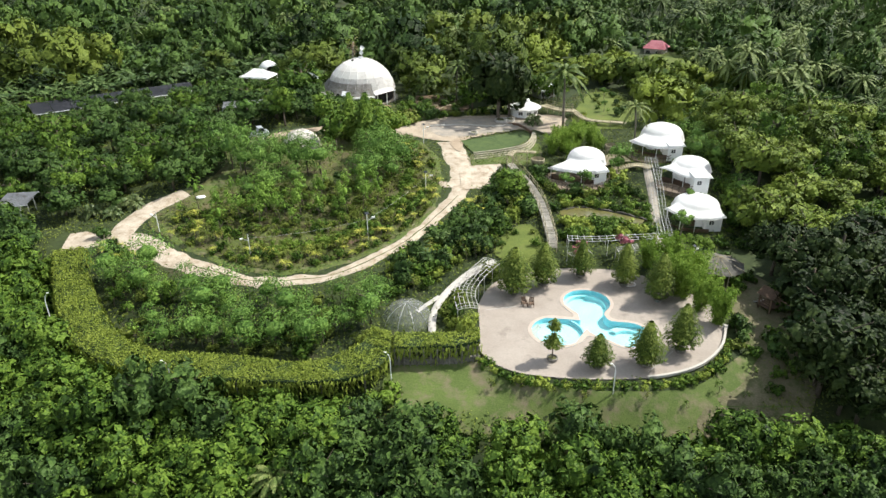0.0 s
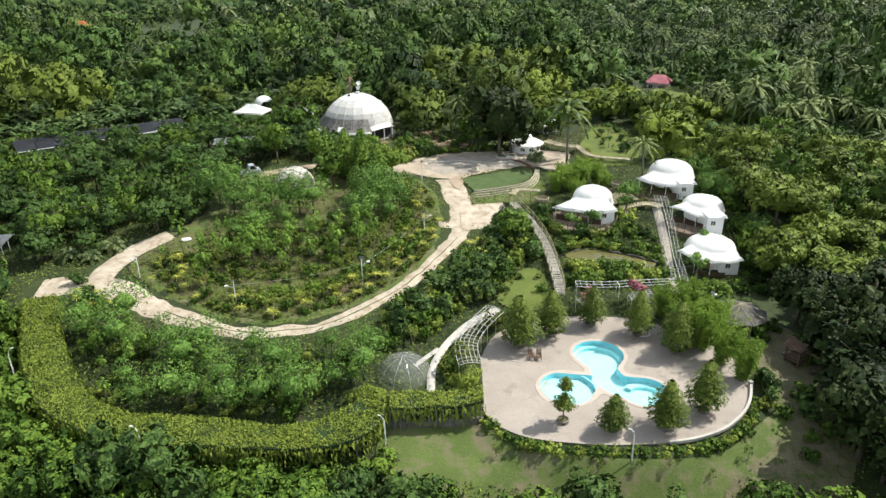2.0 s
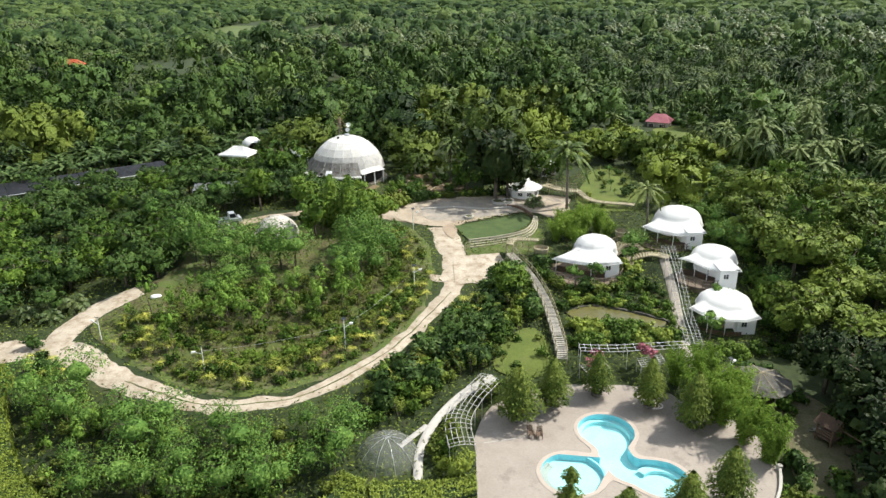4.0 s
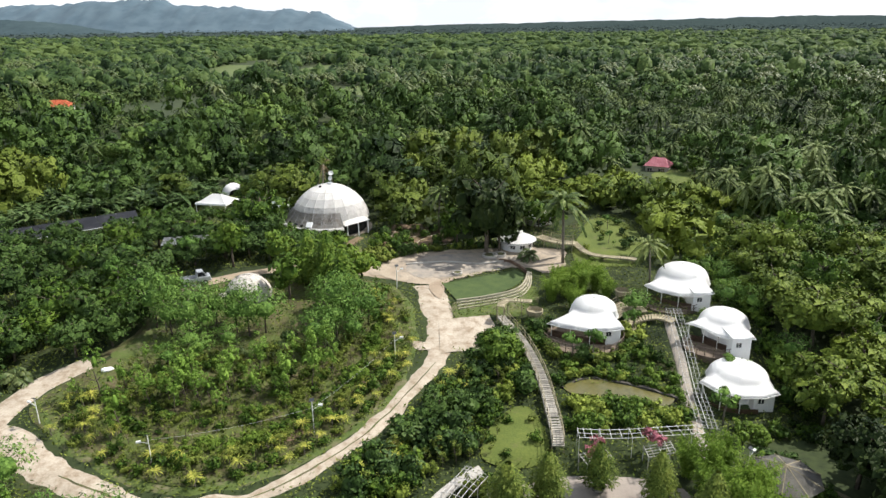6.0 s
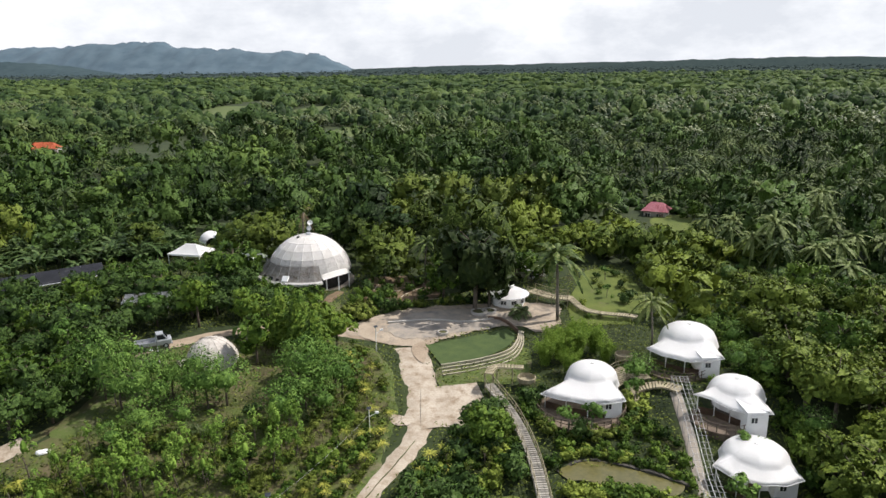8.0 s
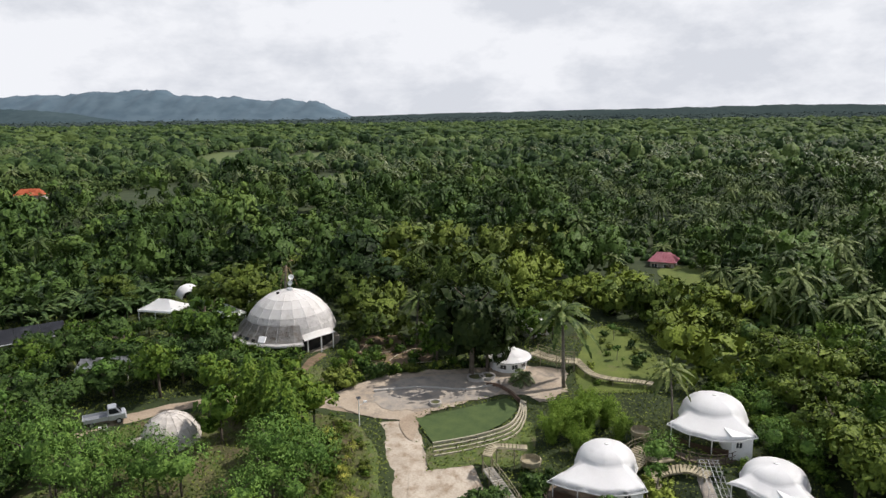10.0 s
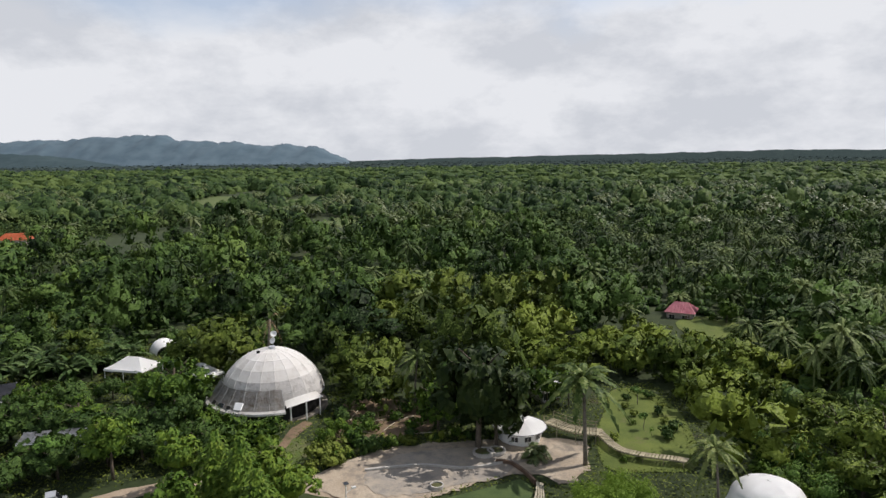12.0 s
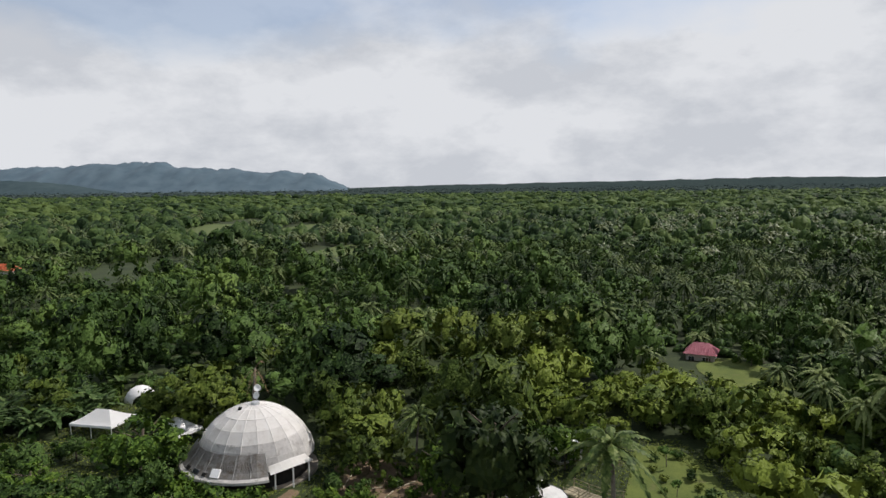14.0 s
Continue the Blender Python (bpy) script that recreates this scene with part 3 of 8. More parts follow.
PLAZA_LINE = [(-9.5, 116.2), (-5.2, 121.8), (0.4, 125.6), (8.5, 127.5), (13.9, 128.3), (21.5, 127.3), (21.2, 121.5), (18.3, 117), (14.6, 119.2), (9.1, 117.8), (2.2, 113), (-1.4, 112.2), (-5, 113.4)]
PLAZA_EDGE = curve(PLAZA_LINE, True, 0.45)
PLAZA_EDGE = PLAZA_EDGE + np.array([(0.9 * noise.noise((p[0] * 0.4, p[1] * 0.4, 0)) + 0.4 * noise.noise((p[0] * 1.5, p[1] * 1.5, 3)), 0.9 * noise.noise((p[0] * 0.4, p[1] * 0.4, 7)) + 0.4 * noise.noise((p[0] * 1.5, p[1] * 1.5, 9))) for p in PLAZA_EDGE])
PLAZA_LINE = [(x + 0.6 * math.sin(3 * i), y + 0.5 * math.cos(5 * i)) for i, (x, y) in enumerate(PLAZA_LINE)]
tagged(drape("pavement", PLAZA_EDGE, SAND, lift=0.13), "sandy limestone forecourt below the domes", "pavement", kind="structure")
tagged(drape("pavement", curve([(-3.4, 118.4), (-0.6, 122.8), (3.2, 124.6), (9.5, 125.6), (12.6, 124.0), (16.6, 125.2), (17.2, 123.8), (13.6, 121.8), (11.0, 118.4), (7.0, 117.2), (3.0, 115.2), (-1.6, 114.6)], True, 0.5) + 0.5 * np.array([(noise.noise((0.9 * i, 0, 0)), noise.noise((0.9 * i, 5, 0))) for i in range(len(curve([(-3.4, 118.4), (-0.6, 122.8), (3.2, 124.6), (9.5, 125.6), (12.6, 124.0), (16.6, 125.2), (17.2, 123.8), (13.6, 121.8), (11.0, 118.4), (7.0, 117.2), (3.0, 115.2), (-1.6, 114.6)], True, 0.5)))]), PLAZA, lift=0.17), "grey weathered concrete plaza with damp stains", "pavement", kind="structure")
tagged(ribbon("verge", curve([(-38.6, 81.4), (-32.6, 75.9), (-23.4, 71.1), (-17, 71.4), (-10.6, 74.9), (-4.8, 82.2), (-2.0, 90), (-1.5, 98), (-2.4, 105.5), (-5.4, 111.2)]), 0.55, GRASS, 0.09, 0.5), "narrow grass verge between garden and drive", "verge", kind="structure")
tagged(ribbon("verge", curve([(-32, 72.4), (-28.5, 70.8), (-23, 68.95), (-18, 69.1), (-13, 70.6), (-8.2, 75.0), (-5.2, 78.8), (-2.6, 83.4), (-0.2, 88.4), (1.2, 91.6)]), 0.2, GARDEN_SOIL, 0.14, 0.22, 2), "dark weedy strip between the wheel tracks", "verge", kind="structure")
LAWN_LINE = [(2.0, 112.6), (4.8, 114.0), (7.6, 115.4), (10.4, 116.8), (13.2, 118.2), (14.2, 117.0), (14.1, 115.2), (13.2, 113.2), (11.8, 111.4), (10, 109.9), (8, 108.7), (6, 107.8), (4.1, 107.1), (3.0, 109.8)]
tagged(drape("lawn", np.array(LAWN_LINE), LAWN_DARK, lift=0.19), "mown green lawn above curved terraces", "lawn", kind="structure")
tagged(drape("lawn", curve([(3.8, 106.8), (9, 108.6), (13.5, 111.8), (15.5, 112), (15, 106.5), (12, 103), (8.5, 103.4), (4, 102.3)], True, 0.6), GRASS, lift=0.09), "short grass below the terraces", "lawn", kind="structure")
tagged(drape("lawn", curve([(23, 121), (27, 119.6), (32, 119), (35, 126), (36.5, 136), (35, 144), (30, 144.5), (26.5, 136), (24, 129)], True), ORCHARD_GRASS, lift=0.08), "bright green orchard lawn with young trees", "lawn", kind="structure")
tagged(drape("lawn", curve([(-5.6, 54.8), (3.1, 55), (8, 51.8), (15, 50.4), (23, 51.6), (29.5, 56.5), (35, 60), (34, 52), (31, 46.6), (20, 45.2), (10, 45.6), (2, 47.6), (-5.4, 49.4)], True), GRASS, lift=0.15),
       "thin patchy lawn below the pool terrace", "lawn", kind="structure")
tagged(drape("lawn", curve([(30, 58), (31.5, 66), (32, 73), (37, 70), (37.5, 63), (35, 57)], True), DRY_GRASS, lift=0.18), "worn grass round the play area", "lawn", kind="structure")
tagged(drape("lawn", curve([(6, 74.5), (11.8, 75.5), (11.5, 82), (9.5, 83), (6.5, 79)], True), ORCHARD_GRASS, lift=0.12), "small green lawn beside the bamboo walkway", "lawn", kind="structure")
tagged(drape("lawn", curve([(-19, 116), (-12, 117.5), (-9.8, 124), (-12.6, 127), (-16.5, 123)], True), GRASS, lift=0.07), "small lawn in front of the large dome", "lawn", kind="structure")
tagged(drape("lawn", curve([(-36, 91.5), (-31, 92), (-28.5, 97), (-31, 102), (-33.6, 99)], True), GRASS, lift=0.07), "olive grass beside the track", "lawn", kind="structure")
tagged(drape("ground", curve([(-40, 82), (-33, 76.3), (-23.4, 71.6), (-17, 71.7), (-10.6, 75.2), (-4.6, 82.6), (-2, 90), (-1.6, 98), (-2.6, 106), (-6, 112), (-18, 113), (-30, 108), (-32.5, 96), (-37, 89)], True), GARDEN_SOIL, lift=0.06),
       "brown soil and low weeds of the round garden", "garden bed", kind="structure")
for outline, lift, label in (([(-14.8, 77.4), (-12.8, 77.0), (-11.4, 78.4), (-12.6, 79.6), (-14.6, 78.8)], 0.11, "bare brown soil between garden rows"),
                             ([(-9.4, 127), (-4.6, 126.2), (1.5, 128.6), (4, 132), (2.4, 138.5), (-3.5, 141.5), (-8.4, 139), (-7.0, 133)], 0.10, "bare brown soil behind the plaza"),
                             ([(0.6, 109.4), (0.2, 112.0), (1.6, 113.8), (3.6, 114.8), (2.6, 112.2), (2.2, 110.2), (1.8, 107.6)], 0.185, "reddish brown earth strip at the lawn's edge"),
                             ([(24.6, 50.6), (28, 52.6), (32, 57), (36, 58), (35, 52), (31, 47.4), (25, 46.6), (22.6, 48.4)], 0.19, "dry brown patch of the lower lawn")):
    tagged(drape("ground", curve(outline, True, 0.6), DRY_GRASS if "dry" in label else TRACK_EARTH if "strip" in label else SOIL, lift=lift), label, "soil", kind="structure")
for i, outline in enumerate(([(-228, 790), (-196, 800), (-150, 640), (-160, 585), (-195, 590), (-222, 680)], [(-135, 640), (-110, 715), (-88, 700), (-90, 600), (-120, 570)], [(-70, 400), (-56, 458), (-38, 455), (-36, 390), (-54, 372)], [(-138, 330), (-128, 388), (-112, 385), (-112, 325), (-128, 312)], [(53, 169), (58, 166), (65, 169), (66, 178), (62, 189), (55, 187), (52, 180)])):
    if i < 4:
        mid_x, mid_y = np.mean(outline, axis=0)
        outline = [(mid_x + 1.1 * (x - mid_x), mid_y + 1.7 * (y - mid_y)) for x, y in outline]
    tagged(drape("field", curve(outline, True, 4), FIELD if i < 4 else ORCHARD_GRASS, lift=0.5 if i < 4 else 0.1, step=10 if i < 4 else 2), "open green field among woods", "field", kind="structure")

# ---- pool terrace ----
DECK_Z = -0.42
DECK_LINE = curve([(3.2, 61.5), (3.2, 56.2), (5.9, 53.3), (10.2, 52.2), (15.4, 51.9), (20.8, 52.5), (25, 54.6), (28.2, 58.6), (29.6, 64.5), (27.3, 70.6), (21, 73.5), (13, 73.8), (6, 71.0), (3.4, 66)], True, 0.5)
LOBES = [((15.5, 66.0), 2.6), ((11.3, 60.1), 2.65), ((18.7, 59.4), 2.3), ((15.5, 62.6), 1.3), ((16.3, 60.5), 1.55)]


def pool_outline(grow=0.0, n=120):
    """The three-lobed pool: a smooth union of three circles, traced from its middle."""
    mid = np.array((15.2, 61.9))
    out = []
    for a in 2 * math.pi * np.arange(n) / n:
        d = np.array((math.cos(a), math.sin(a)))
        lo, hi = 0.2, 9.0
        for _ in range(24):
            m = (lo + hi) / 2
            q = mid + d * m
            s = sum(math.exp(-2.2 * (math.hypot(q[0] - c[0], q[1] - c[1]) - r)) for c, r in LOBES)
            lo, hi = (m, hi) if -math.log(s) / 2.2 < grow else (lo, m)
        out.append(mid + d * lo)
    return np.array(out)


def level(z):
    return lambda x, y: np.full(np.shape(x), z)


def wall_band(name, line, z0, z1, mat, closed=True, parent=None, width=0.0):
    """An upright band along a line, or a wall of that width."""
    line = np.asarray(line)
    n = len(line)
    bm = bmesh.new()
    d = np.roll(line, -1, 0) - np.roll(line, 1, 0)
    if not closed:
        d[0], d[-1] = line[1] - line[0], line[-1] - line[-2]
    d /= np.linalg.norm(d, axis=1)[:, None]
    nr = np.column_stack([d[:, 1], -d[:, 0]]) * width
    z0, z1 = np.broadcast_to(z0, (n,)), np.broadcast_to(z1, (n,))
    rows = []
    for i, p in enumerate(line):
        cs = [(p[0], p[1], z0[i]), (p[0], p[1], z1[i])]
        if width:
            cs += [(p[0] + nr[i][0], p[1] + nr[i][1], z1[i]), (p[0] + nr[i][0], p[1] + nr[i][1], z0[i])]
        rows.append([bm.verts.new(c) for c in cs])
    k = len(rows[0])
    for i in range(n if closed else n - 1):
        a, b = rows[i], rows[(i + 1) % n]
        for j in range(k if width else k - 1):
            bm.faces.new((a[j], b[j], b[(j + 1) % k], a[(j + 1) % k]))
    if width and not closed:
        bm.faces.new(rows[0])
        bm.faces.new(rows[-1][::-1])
    ob = part(name, bm, mat, parent)
    return ob


def build_pool():
    edge, lip = pool_outline(0.0), pool_outline(0.38)
    tagged(drape("pool_deck", DECK_LINE, DECK, level(DECK_Z), 0, 1.2, (lip,)), "pinkish beige concrete pool terrace", "terrace", kind="structure")
    ob = wall_band("retaining_wall", DECK_LINE, -3.2, DECK_Z - 0.004, STONE)
    tagged(ob, "rough grey stone retaining wall of the terrace", "wall", kind="structure")
    pool = thing("swimming_pool", 15.4, 61.9, DECK_Z, 0, "three-lobed swimming pool with pale turquoise water", "swimming pool")
    inv = Matrix.Translation((-15.4, -61.9, -DECK_Z))
    for name, ob in (("coping", drape("coping", lip, COPING, level(DECK_Z), 0.03, 1.0, (edge,))),
                     ("basin", drape("basin", pool_outline(0.02), POOL_TILE, level(DECK_Z - 0.95), 0, 1.0)),
                     ("wall_lining", wall_band("wall_lining", edge, DECK_Z - 0.95, DECK_Z + 0.03, POOL_WALL)),
                     ("water", drape("water", pool_outline(0.01), WATER, level(DECK_Z - 0.14), 0, 0.8))):
        ob.name, ob.parent = name, pool
        ob.matrix_parent_inverse = Matrix()
        ob.data.transform(inv)
        if name == "water":
            ob.visible_shadow = False
    # ledge of the back lobe and of the right lobe, steps of the shallow lobe
    for c, r0, r1, a0, a1, z in (((15.5, 66.0), 2.2, 2.85, -0.3, 3.5, -0.55), ((18.8, 59.3), 1.75, 2.5, 0.3, 2.3, -0.6)):
        bm = bmesh.new()
        lathe(bm, [(r0, -0.95), (r0, z), (r1, z)], 30, a0, a1 - a0)
        part("ledge", bm, POOL_TILE, pool, at=pose(c[0] - 15.4, c[1] - 61.9, 0))
    for i in range(3):
        bm = bmesh.new()
        lathe(bm, [(2.3 - 0.38 * (i - 1), -0.95), (2.3 - 0.38 * (i - 1), -0.22 - 0.12 * i), (2.72 - 0.38 * (i - 1), -0.22 - 0.12 * i)], 16, 2.3, 1.9)
        part("step", bm, CONCRETE, pool, "pale submerged step", at=pose(11.2 - 15.4, 60.1 - 61.9, 0))
    # low wall between the shallow round lobe and the deep water
    bm = bmesh.new()
    lathe(bm, [(0.02, -0.56), (2.7, -0.56), (2.7, -0.95)], 30)
    part("shallow_floor", bm, POOL_TILE, pool, at=pose(11.3 - 15.4, 60.1 - 61.9, 0))
    bm = bmesh.new()
    lathe(bm, [(2.72, -0.95), (2.72, -0.10), (2.88, -0.10), (2.88, -0.95)], 24, -0.75, 1.75)
    part("partition", bm, POOL_WALL, pool, "blue tiled wall between two lobes", at=pose(11.3 - 15.4, 60.1 - 61.9, 0))
    # parapet on the south-east rim
    rim = [p for p in DECK_LINE if p[0] > 18.6 and p[1] < 60.5]
    rim = np.array(rim)[np.argsort([math.atan2(p[1] - 62, p[0] - 16) for p in rim])]
    tagged(wall_band("parapet", rim, DECK_Z, DECK_Z + 0.3, CONCRETE, False, None, 0.24), "low cream parapet on the terrace rim", "parapet", kind="structure")
    for p in (rim[-1],):
        bm = bmesh.new()
        box(bm, -0.2, 0.2, -0.2, 0.2, 0, 0.5, 0.04)
        tagged(part("parapet_post", bm, CONCRETE, at=pose(p[0] + 0.1, p[1], DECK_Z, 0, 0, 20)), "short cream end post of the parapet", "post", kind="structure")
    # joints drawn as shallow grooves: two thin strips of older concrete
    for a, b in (((19.0, 53.0), (22.4, 56.4)), ((4.0, 64.3), (8.2, 65.2))):
        d = Vector((b[0] - a[0], b[1] - a[1], 0))
        bm = bmesh.new()
        box(bm, 0, d.length, -0.05, 0.05, 0.0, 0.012)
        tagged(part("drain_strip", bm, CONCRETE, at=pose(a[0], a[1], DECK_Z, 0, 0, math.degrees(math.atan2(d.y, d.x)))), "narrow pale drain strip in the terrace", "drain", kind="structure")


build_pool()

# curved concrete path west of the terrace, with its branch
tagged(ribbon("path", curve([(-1.8, 58.8), (-1.8, 62.4), (-1.0, 65.3), (0.3, 67.9), (2.4, 70.8), (5.5, 73.5)], step=0.4), 0.40, CONCRETE, 0.36), "raised curved pale concrete kerb path", "path", kind="structure")
tagged(ribbon("path", curve([(-3.6, 63.3), (-1.2, 66.0)], step=0.4), 0.28, CONCRETE, 0.33), "short pale concrete branch path", "path", kind="structure")
tagged(drape("pond", curve([(15.3, 87.0), (18.3, 88.4), (20.6, 87.9), (22.8, 86.7), (24.8, 85.6), (26.4, 84.2), (25, 82.6), (22.6, 83.6), (20, 83.9), (17.6, 85.1), (15.9, 85.3)], True, 0.5), POND, level(1.5), 0), "still olive-green garden pond", "pond", kind="structure")
pond_rim = curve([(14.9, 86.8), (18.3, 88.7), (22.8, 87.0), (26.9, 84.2)], False, 0.5)
tagged(wall_band("pond_wall", pond_rim, 0.6, np.array([1.62 + 0.3 * noise.noise((p[0] * 0.9, p[1] * 0.9, 0)) for p in pond_rim]), DARK_STONE, False, None, 0.35), "dark rough stone wall behind the pond", "wall", kind="structure")
# curved bamboo-edged terraces below the upper lawn
for i in range(4):
    o = 0.75 * i
    line = curve([(4.0 + 0.05 * i, 107.0 - o), (8.6, 108.7 - o), (12.4 + 0.15 * i, 111.0 - o * 0.9), (14.0 + o * 0.3, 113.8 - o * 0.5), (14.8 + o * 0.25, 117.3)], step=0.5)
    zz = terrain(line[:, 0], line[:, 1])
    tagged(wall_band("terrace_edge", line, zz - 0.3, zz + 0.40 - 0.06 * i, PALE_POLE, False, None, 0.16), "curved bamboo edging of a grass terrace", "edging", "terrace edgings", "structure")
line = curve([(10.9, 122.0), (12.6, 121.6), (14.0, 119.5), (14.8, 117.3)], step=0.4)
zz = terrain(line[:, 0], line[:, 1])
tagged(wall_band("terrace_edge", line, zz - 0.2, zz + 0.55, WOOD, False, None, 0.25), "dark wooden edging round the plaza corner", "edging", "terrace edgings", "structure")
line = curve([(-3.5, 119.5), (2.5, 121.0), (8, 120.6), (12.5, 122.4)], step=0.5)
zz = terrain(line[:, 0], line[:, 1])
tagged(wall_band("plaza_kerb", line, zz, zz + 0.38, CONCRETE, False, None, 0.3), "low curved grey kerb across the plaza", "kerb", kind="structure")

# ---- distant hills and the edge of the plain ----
# the hills' base colour holds the blue-grey of distance haze
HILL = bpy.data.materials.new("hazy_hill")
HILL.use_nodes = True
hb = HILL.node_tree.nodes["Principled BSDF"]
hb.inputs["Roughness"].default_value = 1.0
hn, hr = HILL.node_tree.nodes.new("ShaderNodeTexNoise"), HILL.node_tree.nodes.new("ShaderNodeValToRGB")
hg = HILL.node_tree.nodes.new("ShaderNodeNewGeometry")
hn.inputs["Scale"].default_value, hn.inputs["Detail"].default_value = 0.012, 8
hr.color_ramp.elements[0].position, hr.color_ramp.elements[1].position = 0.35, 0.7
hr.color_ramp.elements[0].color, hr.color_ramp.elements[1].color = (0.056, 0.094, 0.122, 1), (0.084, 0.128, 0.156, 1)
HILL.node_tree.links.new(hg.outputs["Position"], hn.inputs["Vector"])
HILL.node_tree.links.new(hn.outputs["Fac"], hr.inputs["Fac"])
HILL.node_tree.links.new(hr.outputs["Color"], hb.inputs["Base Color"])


# the nearer foothill: same haze in the colour, but darker
FOOTHILL = material("hazy_foothill", (0.040, 0.062, 0.070), (0.060, 0.086, 0.092), 1.0, 0.004, 0.03, 0.0, spec=0.0)


def ridge(name, xs, tops, y0, depth, label, rough=10, floor=-5, mat=HILL):
    """A wooded ridge: a strip of ground whose crest follows the given heights."""
    gx = np.arange(xs[0], xs[-1] + 1, 18.0)
    top = np.interp(gx, xs, tops)
    ks = np.linspace(0, 1, 14)
    v = []
    for k in ks:
        shape_k = math.sin(min(k / 0.62, 1) * math.pi / 2) ** 1.3 if k < 0.62 else math.cos((k - 0.62) / 0.38 * math.pi / 2)
        for x, t in zip(gx, top):
            h = floor + (t - floor) * shape_k
            h += rough * noise.fractal((x * 0.009, k * 4.0, y0 * 0.01), 0.7, 2.0, 6) * (0.25 + shape_k) * min(1.0, (t - floor) / 60)
            v.append((x, y0 + depth * k, h))
    n = len(gx)
    f = [(r * n + i, r * n + i + 1, (r + 1) * n + i + 1, (r + 1) * n + i) for r in range(len(ks) - 1) for i in range(n - 1)]
    tagged(new(name, mesh_of(name, v, f, mat, False)), label, "hill", kind="structure")


ridge("backdrop", (-4800, -3600, -2900, -2560, -2200, -1950, -1730, -1680, -1400, -1150, -880, -780, -640, -500), (138, 158, 174, 170, 190, 205, 194, 168, 160, 144, 122, 130, 72, 5), 4000, 850, "distant wooded hill range painted blue-grey with haze", 20)
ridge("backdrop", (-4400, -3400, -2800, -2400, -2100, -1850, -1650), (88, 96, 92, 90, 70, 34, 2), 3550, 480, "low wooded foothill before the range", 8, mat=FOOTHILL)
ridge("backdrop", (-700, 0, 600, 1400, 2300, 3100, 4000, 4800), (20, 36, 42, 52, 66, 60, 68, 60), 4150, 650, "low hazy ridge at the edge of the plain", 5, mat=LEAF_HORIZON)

# ---- cabins ----


def window_part(parent, m, w=0.7, h=0.6):
    bm = bmesh.new()
    box(bm, -w / 2, w / 2, -0.05, 0.02, -h / 2, h / 2)
    win = part("window", bm, GLASS, parent, "dark glass window", at=m)
    bm = bmesh.new()
    for x0, x1, z0, z1 in ((-w / 2 - 0.06, w / 2 + 0.06, h / 2, h / 2 + 0.07), (-w / 2 - 0.06, w / 2 + 0.06, -h / 2 - 0.07, -h / 2), (-w / 2 - 0.06, -w / 2, -h / 2, h / 2), (w / 2, w / 2 + 0.06, -h / 2, h / 2), (-0.02, 0.02, -h / 2, h / 2)):
        box(bm, x0, x1, -0.08, 0.02, z0, z1)
    part("frame", bm, WHITE_METAL, win)
    return win


